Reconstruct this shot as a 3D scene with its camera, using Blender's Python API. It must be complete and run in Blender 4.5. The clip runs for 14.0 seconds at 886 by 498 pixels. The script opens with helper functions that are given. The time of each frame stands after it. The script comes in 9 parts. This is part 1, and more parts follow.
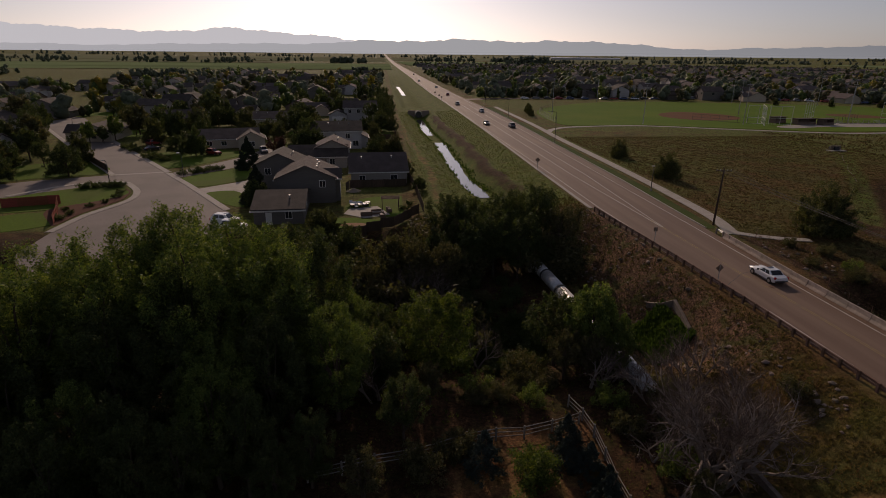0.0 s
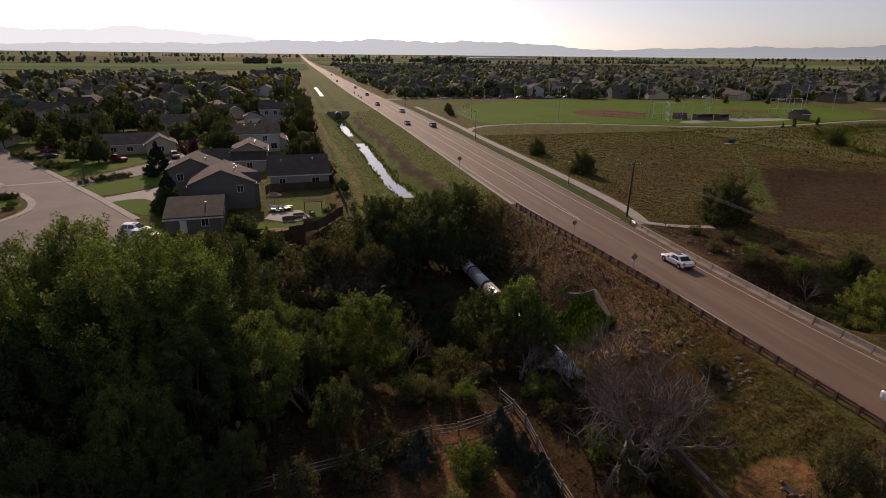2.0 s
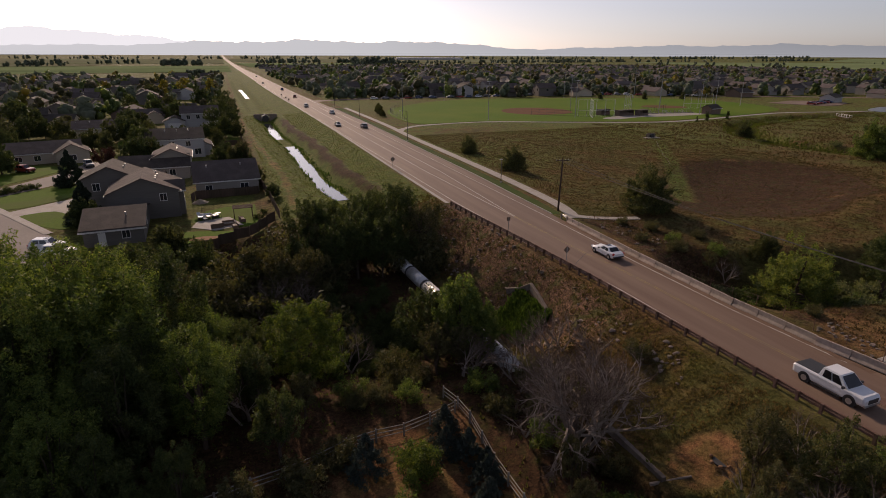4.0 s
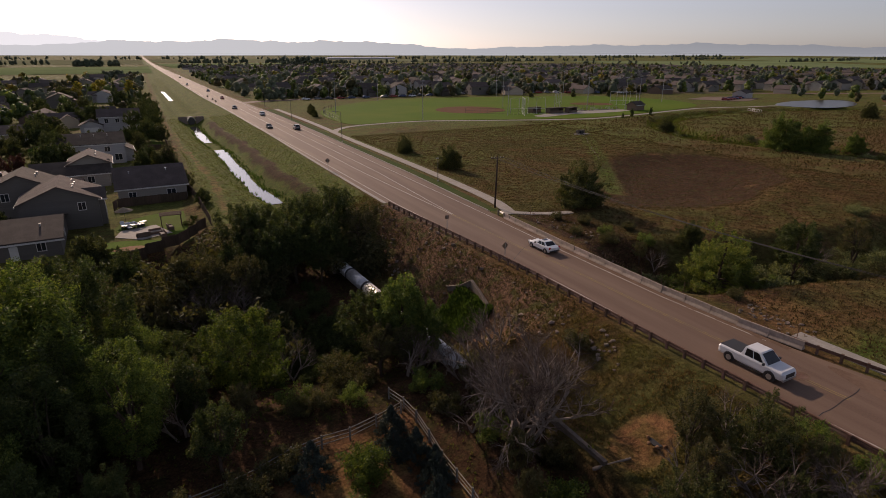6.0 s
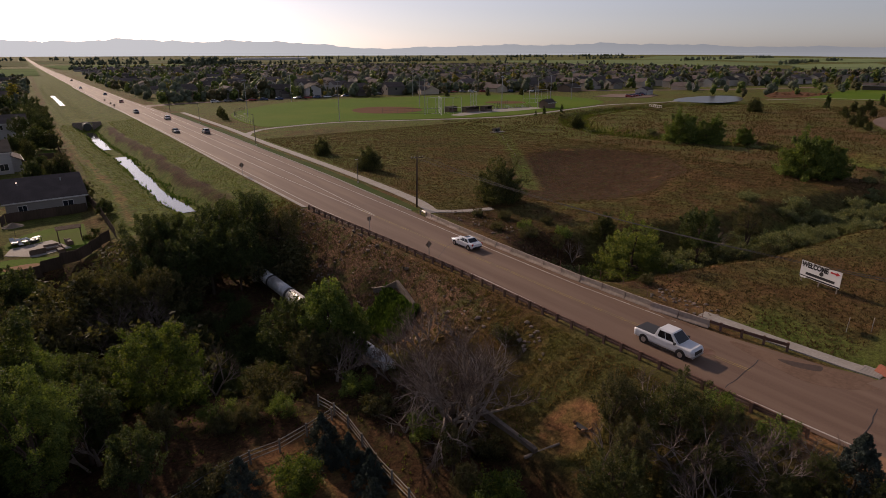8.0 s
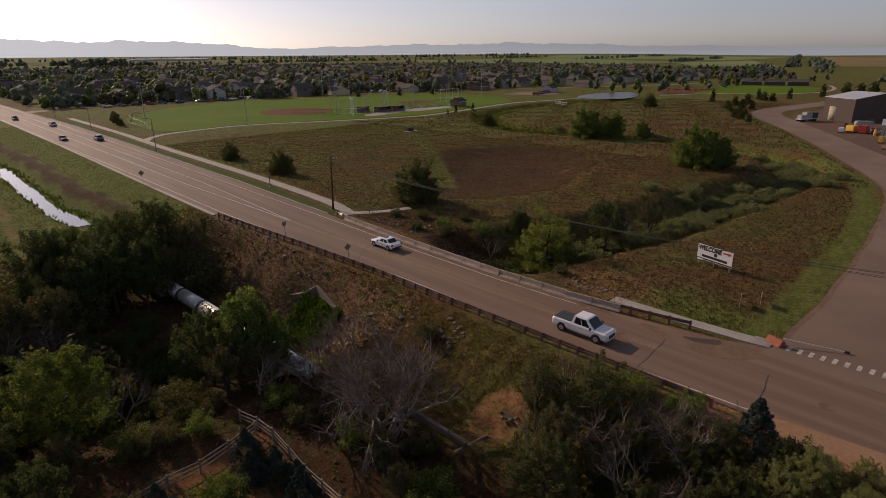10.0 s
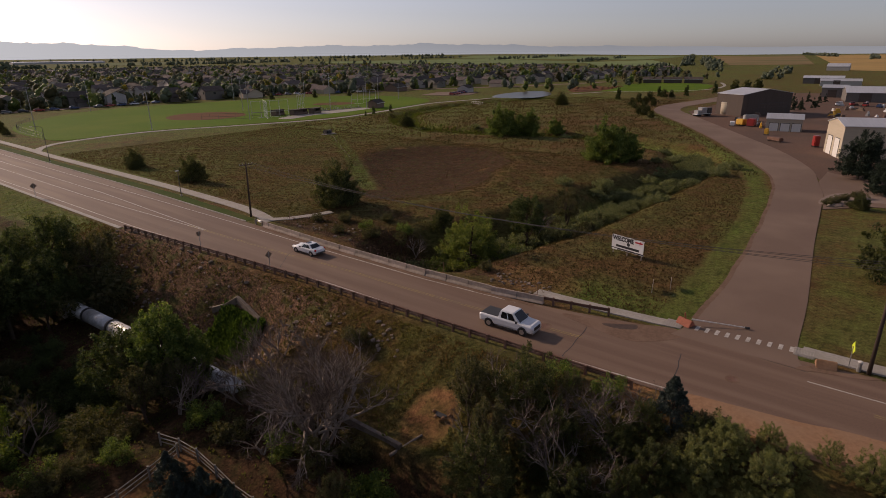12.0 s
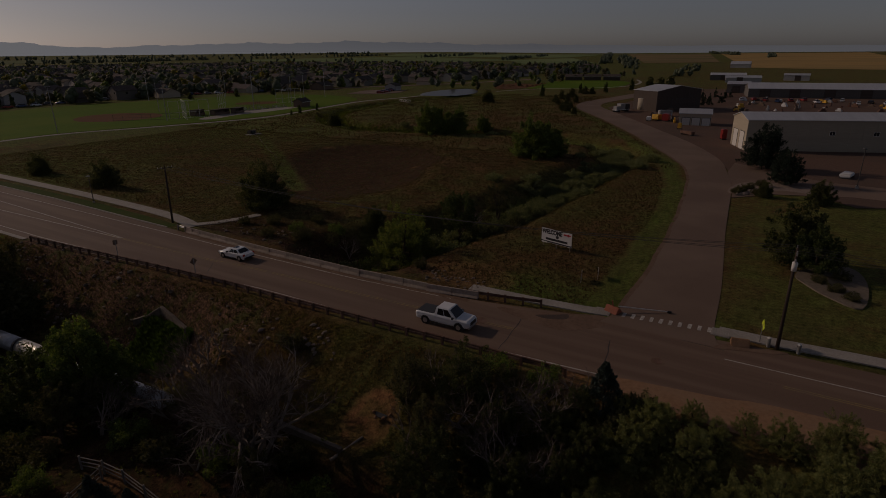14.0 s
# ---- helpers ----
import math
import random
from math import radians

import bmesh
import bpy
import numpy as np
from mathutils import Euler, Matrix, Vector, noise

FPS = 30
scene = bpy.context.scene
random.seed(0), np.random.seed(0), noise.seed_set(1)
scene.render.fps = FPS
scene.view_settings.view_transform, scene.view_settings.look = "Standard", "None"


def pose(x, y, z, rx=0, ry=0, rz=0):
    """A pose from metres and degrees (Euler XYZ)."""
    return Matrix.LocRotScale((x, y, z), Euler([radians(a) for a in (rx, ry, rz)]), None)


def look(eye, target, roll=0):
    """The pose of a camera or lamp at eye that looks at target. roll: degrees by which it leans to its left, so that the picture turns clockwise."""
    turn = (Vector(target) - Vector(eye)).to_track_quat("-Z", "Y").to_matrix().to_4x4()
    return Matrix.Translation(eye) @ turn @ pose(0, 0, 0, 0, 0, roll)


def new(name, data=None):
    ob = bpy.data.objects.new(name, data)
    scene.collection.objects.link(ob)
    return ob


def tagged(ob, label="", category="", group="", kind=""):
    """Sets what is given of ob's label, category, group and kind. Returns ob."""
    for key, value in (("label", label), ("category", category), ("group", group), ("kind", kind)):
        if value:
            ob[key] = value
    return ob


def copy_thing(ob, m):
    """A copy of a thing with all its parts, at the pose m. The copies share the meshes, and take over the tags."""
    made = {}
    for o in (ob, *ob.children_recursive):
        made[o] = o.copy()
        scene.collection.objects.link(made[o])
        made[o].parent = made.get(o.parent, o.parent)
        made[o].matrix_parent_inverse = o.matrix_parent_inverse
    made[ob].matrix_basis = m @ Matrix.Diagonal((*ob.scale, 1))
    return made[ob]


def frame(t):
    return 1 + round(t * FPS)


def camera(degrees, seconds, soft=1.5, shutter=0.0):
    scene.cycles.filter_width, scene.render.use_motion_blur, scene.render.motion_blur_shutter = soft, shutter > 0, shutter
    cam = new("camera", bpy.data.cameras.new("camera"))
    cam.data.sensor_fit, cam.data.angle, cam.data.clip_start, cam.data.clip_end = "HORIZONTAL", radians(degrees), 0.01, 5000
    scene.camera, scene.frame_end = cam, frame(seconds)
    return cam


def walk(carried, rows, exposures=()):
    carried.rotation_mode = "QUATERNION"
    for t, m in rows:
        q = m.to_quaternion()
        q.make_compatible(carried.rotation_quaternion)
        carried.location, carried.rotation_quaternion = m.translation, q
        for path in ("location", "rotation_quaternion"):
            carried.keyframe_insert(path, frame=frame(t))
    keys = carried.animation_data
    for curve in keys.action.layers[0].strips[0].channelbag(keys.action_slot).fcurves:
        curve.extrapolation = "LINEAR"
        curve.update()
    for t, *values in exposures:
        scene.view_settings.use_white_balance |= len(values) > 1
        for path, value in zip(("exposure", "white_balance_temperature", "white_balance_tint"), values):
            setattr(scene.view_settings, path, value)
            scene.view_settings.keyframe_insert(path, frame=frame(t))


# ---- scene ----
cam = camera(76.2, 14.0, soft=0.6)
PATH = [
    (0, pose(0, 0, 25, 70.97, -0.58, -5.84)),
    (0.5, pose(0, 0, 25, 70.94, -0.72, -7.50)),
    (1, pose(0, 0, 25, 70.96, -0.75, -9.29)),
    (1.5, pose(0, 0, 25, 71.01, -0.69, -11.44)),
    (2, pose(0, 0, 25, 71.05, -0.59, -13.69)),
    (2.5, pose(0, 0, 25, 71.08, -0.48, -15.65)),
    (3, pose(0, 0, 25, 71.11, -0.37, -17.53)),
    (5.5, pose(0, 0, 25, 71.06, -0.05, -25.04)),
    (6, pose(0, 0, 25, 71.07, -0.03, -27.06)),
    (6.5, pose(0, 0, 25, 71.10, 0.01, -29.22)),
    (7, pose(0, 0, 25, 71.12, 0.06, -31.28)),
    (9.5, pose(0, 0, 25, 70.96, 0.32, -41.60)),
    (10, pose(0, 0, 25, 70.99, 0.40, -43.92)),
    (10.5, pose(0, 0, 25, 71.02, 0.48, -46.06)),
    (11, pose(0, 0, 25, 71.03, 0.58, -48.11)),
    (11.5, pose(0, 0, 25, 71.02, 0.64, -50.25)),
    (12, pose(0, 0, 25, 71.00, 0.65, -52.04)),
    (12.5, pose(0, 0, 25, 70.94, 0.62, -53.89)),
    (13, pose(0, 0, 25, 70.87, 0.57, -55.83)),
    (13.5, pose(0, 0, 25, 70.78, 0.56, -57.59)),
    (14, pose(0, 0, 25, 70.74, 0.55, -59.10)),
]
EXPOSURES = [(t, e + 0.05, 6550, 25) for t, e in ((0, -0.7), (0.2, -0.35), (0.5, 0.05), (1.5, 0.08), (3.0, 0.05), (6.5, 0.05), (9.5, 0.03), (12.5, 0.03), (13.5, 0.03), (13.7, -0.2), (14.0, -2.0))]
walk(cam, PATH, EXPOSURES)

# ---- light: low sun ahead along the road, hazy clear sky ----
SUN_EL, SUN_AZ = 24.0, 4.0          # degrees; azimuth counted from +y towards -x
world = bpy.data.worlds.new("world")
scene.world = world
world.use_nodes = True
wn = world.node_tree
sky = wn.nodes.new("ShaderNodeTexSky")
sky.sky_type, sky.sun_disc = "NISHITA", False
sky.sun_elevation, sky.sun_rotation = radians(SUN_EL), radians(-SUN_AZ)
sky.air_density, sky.dust_density, sky.ozone_density, sky.altitude = 1.0, 3.0, 2.0, 1500
pale = wn.nodes.new("ShaderNodeHueSaturation")
pale.inputs["Saturation"].default_value = 0.58
wn.links.new(sky.outputs[0], pale.inputs["Color"])
wn.links.new(pale.outputs[0], wn.nodes["Background"].inputs[0])
wn.nodes["Background"].inputs[1].default_value = 0.08
lamp = bpy.data.lights.new("sun", "SUN")
lamp.energy, lamp.angle, lamp.color = 3.0, radians(0.6), (1.0, 0.81, 0.58)
sun = new("sun", lamp)
sun.matrix_world = look((0, 0, 300), (300 * math.sin(radians(SUN_AZ)), -300 * math.cos(radians(SUN_AZ)), 300 - 300 * math.tan(radians(SUN_EL))))

# ---- materials ----


def link(nt, a, b):
    nt.links.new(a, b)


def mat(name, c1, c2=None, scale=6.0, rough=0.85, metal=0.0, bump=0.25, c3=None, scale2=0.25, amount=0.6, vary=0.0, spec=0.3, through_light=0.0, stretch=None, island=False, stretch2=None):
    """A surface with grain between c1 and c2, large patches of c3, relief and a shade that varies from object to object."""
    m = bpy.data.materials.new(name)
    m.use_nodes = True
    nt = m.node_tree
    p = nt.nodes["Principled BSDF"]
    p.inputs["Roughness"].default_value, p.inputs["Metallic"].default_value = rough, metal
    p.inputs["Specular IOR Level"].default_value = spec
    co = nt.nodes.new("ShaderNodeTexCoord")
    src = co.outputs["Object"]
    if stretch:
        mp = nt.nodes.new("ShaderNodeMapping")
        mp.inputs["Scale"].default_value = stretch
        link(nt, src, mp.inputs["Vector"])
        src = mp.outputs[0]
    n1 = nt.nodes.new("ShaderNodeTexNoise")
    n1.inputs["Scale"].default_value, n1.inputs["Detail"].default_value, n1.inputs["Roughness"].default_value = scale, 6, 0.65
    link(nt, src, n1.inputs["Vector"])
    r1 = nt.nodes.new("ShaderNodeMapRange")
    r1.inputs[1].default_value, r1.inputs[2].default_value = 0.33, 0.67
    link(nt, n1.outputs[0], r1.inputs[0])
    mix = nt.nodes.new("ShaderNodeMixRGB")
    mix.inputs[1].default_value, mix.inputs[2].default_value = (*c1, 1), (*(c2 or [v * 0.75 for v in c1]), 1)
    link(nt, r1.outputs[0], mix.inputs[0])
    out = mix.outputs[0]
    n2 = nt.nodes.new("ShaderNodeTexNoise")
    n2.inputs["Scale"].default_value, n2.inputs["Detail"].default_value = scale2, 4
    if stretch2:
        mp = nt.nodes.new("ShaderNodeMapping")
        mp.inputs["Scale"].default_value = stretch2
        link(nt, src, mp.inputs["Vector"])
        link(nt, mp.outputs[0], n2.inputs["Vector"])
    else:
        link(nt, src, n2.inputs["Vector"])
    r2 = nt.nodes.new("ShaderNodeMapRange")
    r2.inputs[1].default_value, r2.inputs[2].default_value, r2.inputs[4].default_value = 0.45, 0.65, amount
    link(nt, n2.outputs[0], r2.inputs[0])
    mix2 = nt.nodes.new("ShaderNodeMixRGB")
    mix2.inputs[2].default_value = (*(c3 or [v * 0.82 for v in c1]), 1)
    link(nt, r2.outputs[0], mix2.inputs[0])
    link(nt, out, mix2.inputs[1])
    out = mix2.outputs[0]
    if vary:
        oi = nt.nodes.new("ShaderNodeNewGeometry") if island else nt.nodes.new("ShaderNodeObjectInfo")
        mr = nt.nodes.new("ShaderNodeMapRange")
        mr.inputs[3].default_value, mr.inputs[4].default_value = 1 - vary, 1 + vary
        link(nt, oi.outputs["Random Per Island" if island else "Random"], mr.inputs[0])
        hsv = nt.nodes.new("ShaderNodeHueSaturation")
        link(nt, mr.outputs[0], hsv.inputs["Value"])
        mh = nt.nodes.new("ShaderNodeMapRange")
        mh.inputs[3].default_value, mh.inputs[4].default_value = 0.5 + 0.06 * vary, 0.5 - 0.06 * vary
        link(nt, oi.outputs["Random Per Island" if island else "Random"], mh.inputs[0])
        link(nt, mh.outputs[0], hsv.inputs["Hue"])
        link(nt, out, hsv.inputs["Color"])
        out = hsv.outputs[0]
    link(nt, out, p.inputs["Base Color"])
    if bump:
        b = nt.nodes.new("ShaderNodeBump")
        b.inputs["Strength"].default_value, b.inputs["Distance"].default_value = bump, 0.5 / scale
        link(nt, n1.outputs[0], b.inputs["Height"])
        link(nt, b.outputs[0], p.inputs["Normal"])
    if through_light:
        tr = nt.nodes.new("ShaderNodeBsdfTranslucent")
        gain = nt.nodes.new("ShaderNodeMixRGB")
        gain.blend_type = "MULTIPLY"
        gain.inputs[0].default_value = 1
        gain.inputs[2].default_value = (1.22, 1.22, 0.55, 1)
        link(nt, out, gain.inputs[1])
        link(nt, gain.outputs[0], tr.inputs[0])
        ms = nt.nodes.new("ShaderNodeMixShader")
        ms.inputs[0].default_value = through_light
        link(nt, p.outputs[0], ms.inputs[1])
        link(nt, tr.outputs[0], ms.inputs[2])
        link(nt, ms.outputs[0], nt.nodes["Material Output"].inputs[0])
    return m


def plain(name, c, rough=0.5, metal=0.0, spec=0.5, glow=0.0):
    m = bpy.data.materials.new(name)
    m.use_nodes = True
    p = m.node_tree.nodes["Principled BSDF"]
    p.inputs["Base Color"].default_value, p.inputs["Roughness"].default_value, p.inputs["Metallic"].default_value = (*c, 1), rough, metal
    p.inputs["Specular IOR Level"].default_value = spec
    if glow:
        p.inputs["Emission Color"].default_value, p.inputs["Emission Strength"].default_value = (*c, 1), glow
    return m


M = dict(
    asphalt=mat("asphalt", (0.172, 0.106, 0.071), (0.130, 0.081, 0.055), 9, 0.8, bump=0.12, c3=(0.21, 0.138, 0.095), scale2=0.55, stretch2=(1, 0.05, 1), amount=0.75, spec=0.35),
    asphalt_side=mat("asphalt_side", (0.186, 0.123, 0.087), (0.146, 0.096, 0.069), 9, 0.85, bump=0.12, c3=(0.221, 0.152, 0.110), scale2=0.07, amount=0.8),
    concrete=mat("concrete", (0.40, 0.36, 0.31), (0.30, 0.27, 0.235), 4, 0.85, bump=0.15, c3=(0.28, 0.25, 0.21), scale2=0.5),
    street=mat("street_concrete", (0.225, 0.188, 0.162), (0.18, 0.15, 0.13), 3, 0.85, bump=0.1, c3=(0.165, 0.138, 0.118), scale2=0.12, amount=0.8),
    white_line=mat("white_line", (0.62, 0.58, 0.52), (0.34, 0.30, 0.26), 3.5, 0.7, bump=0.05, c3=(0.30, 0.26, 0.22), scale2=0.8),
    yellow_line=mat("yellow_line", (0.36, 0.25, 0.06), (0.19, 0.14, 0.07), 3.5, 0.7, bump=0.05, c3=(0.17, 0.13, 0.09), scale2=0.5, amount=0.9),
    crack=plain("crack_sealant", (0.028, 0.022, 0.020), 0.6),
    lawn=mat("lawn", (0.108, 0.170, 0.018), (0.074, 0.122, 0.014), 2.5, 0.95, bump=0.3, c3=(0.10, 0.115, 0.03), scale2=0.09, spec=0.05),
    verge=mat("verge_grass", (0.062, 0.095, 0.018), (0.042, 0.066, 0.014), 4, 0.95, bump=0.4, c3=(0.085, 0.085, 0.028), scale2=0.15, spec=0.05),
    turf=mat("ballpark_turf", (0.100, 0.172, 0.010), (0.072, 0.128, 0.009), 3, 0.95, bump=0.2, c3=(0.125, 0.17, 0.016), scale2=0.03, spec=0.05),
    infield=mat("infield_clay", (0.165, 0.080, 0.042), (0.135, 0.068, 0.036), 2, 0.95, bump=0.05, scale2=0.1, spec=0.05),
    dirt=mat("bare_dirt", (0.34, 0.20, 0.115), (0.25, 0.14, 0.08), 2.5, 0.95, bump=0.35, c3=(0.29, 0.19, 0.12), scale2=0.3, spec=0.05),
    gravel=mat("gravel_yard", (0.174, 0.111, 0.081), (0.126, 0.080, 0.061), 2.0, 0.95, bump=0.2, c3=(0.122, 0.085, 0.067), scale2=0.05, amount=0.9, spec=0.05),
    # green and dull crops are paled and greyed: distance haze put into the colour
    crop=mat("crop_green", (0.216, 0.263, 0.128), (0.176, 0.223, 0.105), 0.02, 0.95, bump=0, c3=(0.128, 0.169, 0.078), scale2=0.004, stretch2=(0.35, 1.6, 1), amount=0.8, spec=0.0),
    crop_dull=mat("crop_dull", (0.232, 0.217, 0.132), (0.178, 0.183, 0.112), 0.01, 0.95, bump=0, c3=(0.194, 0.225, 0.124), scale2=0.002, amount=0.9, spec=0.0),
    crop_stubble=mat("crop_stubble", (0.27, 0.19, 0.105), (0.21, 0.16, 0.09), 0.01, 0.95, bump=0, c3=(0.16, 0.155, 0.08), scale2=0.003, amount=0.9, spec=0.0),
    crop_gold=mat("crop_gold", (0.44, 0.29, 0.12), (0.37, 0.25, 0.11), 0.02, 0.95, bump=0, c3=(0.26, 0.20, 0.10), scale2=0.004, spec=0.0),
    bark=mat("bark", (0.115, 0.085, 0.062), (0.06, 0.045, 0.034), 6, 0.95, bump=0.5, stretch=(1, 1, 0.25), vary=0.2, spec=0.1),
    deadwood=mat("dead_wood", (0.32, 0.265, 0.22), (0.19, 0.15, 0.125), 6, 0.95, bump=0.4, stretch=(1, 1, 0.3), spec=0.1),
    leaf=mat("leaf_green", (0.127, 0.177, 0.041), (0.085, 0.124, 0.030), 0.9, 0.6, bump=0, c3=(0.165, 0.207, 0.049), scale2=0.35, vary=0.5, spec=0.25, through_light=0.42, island=True),
    leaf_bright=mat("leaf_bright", (0.095, 0.135, 0.025), (0.063, 0.095, 0.018), 0.9, 0.6, bump=0, c3=(0.127, 0.144, 0.032), scale2=0.35, vary=0.5, spec=0.25, through_light=0.45, island=True),
    leaf_lit=mat("leaf_lit", (0.165, 0.205, 0.046), (0.115, 0.145, 0.034), 0.9, 0.6, bump=0, c3=(0.18, 0.20, 0.05), scale2=0.35, vary=0.5, spec=0.25, through_light=0.45, island=True),
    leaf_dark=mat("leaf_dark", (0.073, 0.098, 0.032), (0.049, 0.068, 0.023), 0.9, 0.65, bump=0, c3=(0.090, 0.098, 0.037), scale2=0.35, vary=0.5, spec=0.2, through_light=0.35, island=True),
    # far foliage lightened and greyed so its colour carries the haze
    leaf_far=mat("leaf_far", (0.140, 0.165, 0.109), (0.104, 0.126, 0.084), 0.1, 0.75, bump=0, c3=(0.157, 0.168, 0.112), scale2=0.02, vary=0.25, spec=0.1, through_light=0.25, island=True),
    leaf_field=mat("leaf_field", (0.095, 0.107, 0.039), (0.063, 0.073, 0.029), 0.9, 0.65, bump=0, c3=(0.110, 0.107, 0.044), scale2=0.35, vary=0.5, spec=0.2, through_light=0.4, island=True),
    leaf_sage=mat("leaf_sage", (0.195, 0.215, 0.104), (0.137, 0.153, 0.075), 0.9, 0.7, bump=0, c3=(0.156, 0.169, 0.078), scale2=0.35, vary=0.5, spec=0.2, through_light=0.35, island=True),
    leaf_dull=mat("leaf_dull", (0.104, 0.101, 0.044), (0.071, 0.071, 0.032), 0.9, 0.7, bump=0, c3=(0.122, 0.098, 0.051), scale2=0.35, vary=0.5, spec=0.2, through_light=0.35, island=True),
    leaf_yellow=mat("leaf_yellow", (0.26, 0.22, 0.035), (0.17, 0.16, 0.03), 0.9, 0.6, bump=0, vary=0.5, spec=0.2, through_light=0.45, island=True),
    leaf_red=mat("leaf_red", (0.075, 0.030, 0.024), (0.05, 0.022, 0.02), 0.9, 0.6, bump=0, vary=0.5, spec=0.2, through_light=0.35, island=True),
    needle_blue=mat("blue_needles", (0.060, 0.078, 0.066), (0.040, 0.052, 0.046), 1.5, 0.75, bump=0, vary=0.5, spec=0.2, through_light=0.15, island=True),
    needle=mat("needles", (0.034, 0.050, 0.030), (0.022, 0.034, 0.022), 1.5, 0.75, bump=0, vary=0.5, spec=0.2, through_light=0.12, island=True),
    field_tuft=mat("field_tuft", (0.118, 0.080, 0.043), (0.078, 0.056, 0.030), 0.4, 0.9, bump=0, c3=(0.082, 0.082, 0.034), scale2=0.07, vary=0.4, spec=0.05, through_light=0.32, island=True),
    patch_tuft=mat("patch_tuft", (0.175, 0.120, 0.062), (0.110, 0.080, 0.040), 0.6, 0.9, bump=0, c3=(0.125, 0.130, 0.044), scale2=0.2, vary=0.4, spec=0.05, through_light=0.42, island=True),
    post_wood=mat("post_wood", (0.205, 0.125, 0.090), (0.130, 0.080, 0.058), 5, 0.9, bump=0.3, vary=0.2, spec=0.1),
    grass_tuft=mat("grass_tuft", (0.135, 0.100, 0.044), (0.085, 0.066, 0.030), 0.6, 0.9, bump=0, c3=(0.08, 0.085, 0.028), scale2=0.12, vary=0.3, spec=0.05, through_light=0.3, island=True),
    leaf_olive=mat("leaf_olive", (0.229, 0.243, 0.092), (0.163, 0.173, 0.069), 0.9, 0.7, bump=0, c3=(0.205, 0.215, 0.095), scale2=0.35, vary=0.5, spec=0.2, through_light=0.4, island=True),
    barrier=mat("barrier_concrete", (0.42, 0.335, 0.265), (0.31, 0.25, 0.20), 3, 0.9, bump=0.2, c3=(0.19, 0.145, 0.115), scale2=0.9, vary=0.12),
    mud=mat("dried_mud", (0.195, 0.126, 0.088), (0.145, 0.094, 0.066), 2.5, 0.95, bump=0.3, c3=(0.23, 0.155, 0.11), scale2=0.4, spec=0.05),
    damp=mat("damp_mud", (0.085, 0.055, 0.04), (0.06, 0.04, 0.03), 2.5, 0.7, bump=0.1),
    # mottled concrete darkened to give wall faces their shade; the rill shares it
    shaded=mat("shaded_concrete", (0.20, 0.16, 0.13), (0.12, 0.095, 0.078), 3, 0.9, bump=0.3, c3=(0.25, 0.20, 0.16), scale2=0.7),
    verge_tuft=mat("verge_tuft", (0.105, 0.130, 0.034), (0.075, 0.095, 0.026), 0.6, 0.9, bump=0, c3=(0.13, 0.11, 0.045), scale2=0.10, vary=0.25, spec=0.05, through_light=0.5, island=True),
    reed=mat("reeds", (0.087, 0.145, 0.035), (0.058, 0.096, 0.026), 0.6, 0.9, bump=0, vary=0.25, spec=0.1, through_light=0.35, island=True),
    twig=mat("twigs", (0.155, 0.115, 0.092), (0.09, 0.066, 0.053), 2, 0.9, bump=0, vary=0.15, spec=0.1, island=True),
    rock=mat("rock", (0.27, 0.21, 0.165), (0.18, 0.14, 0.11), 2.5, 0.9, bump=0.5, vary=0.25, spec=0.15),
    wood=mat("weathered_wood", (0.30, 0.25, 0.20), (0.19, 0.155, 0.125), 5, 0.9, bump=0.4, stretch=(1, 1, 0.2), vary=0.15, spec=0.1),
    rail_wood=mat("grey_fence_wood", (0.281, 0.261, 0.234), (0.187, 0.172, 0.148), 5, 0.9, bump=0.4, vary=0.15, spec=0.1),
    fence_wood=mat("cedar_fence", (0.125, 0.088, 0.060), (0.085, 0.06, 0.042), 4, 0.9, bump=0.3, stretch=(1, 1, 0.15), vary=0.2, spec=0.1),
    red_wood=mat("red_fence", (0.30, 0.085, 0.05), (0.22, 0.065, 0.04), 4, 0.9, bump=0.3, vary=0.15, spec=0.1),
    pole_wood=mat("pole_wood", (0.085, 0.062, 0.048), (0.05, 0.036, 0.03), 5, 0.9, bump=0.4, stretch=(1, 1, 0.1), spec=0.1),
    rust=mat("rusty_rail", (0.196, 0.105, 0.070), (0.121, 0.065, 0.047), 4, 0.75, metal=0.2, bump=0.25, c3=(0.243, 0.155, 0.115), scale2=0.6, spec=0.3),
    galv=mat("galvanised", (0.42, 0.41, 0.40), (0.30, 0.29, 0.28), 5, 0.5, metal=0.6, bump=0.1),
    steel=mat("dark_steel", (0.10, 0.095, 0.09), (0.07, 0.065, 0.06), 5, 0.55, metal=0.5, bump=0.1),
    pipe=mat("silver_pipe", (0.74, 0.73, 0.71), (0.55, 0.54, 0.52), 2.5, 0.42, metal=0.45, bump=0.1, c3=(0.33, 0.29, 0.25), scale2=0.8),
    shingle=mat("shingles", (0.098, 0.080, 0.069), (0.060, 0.049, 0.043), 7, 0.9, bump=0.5, c3=(0.115, 0.094, 0.080), scale2=0.5, vary=0.3, spec=0.12),
    # brown shingles turned greyer, with distance haze mixed into the base colour
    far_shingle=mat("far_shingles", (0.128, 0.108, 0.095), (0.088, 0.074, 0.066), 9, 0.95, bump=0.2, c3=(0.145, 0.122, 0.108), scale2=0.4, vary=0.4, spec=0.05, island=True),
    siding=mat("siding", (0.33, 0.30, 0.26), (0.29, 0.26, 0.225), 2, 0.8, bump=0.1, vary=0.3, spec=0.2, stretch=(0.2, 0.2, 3)),
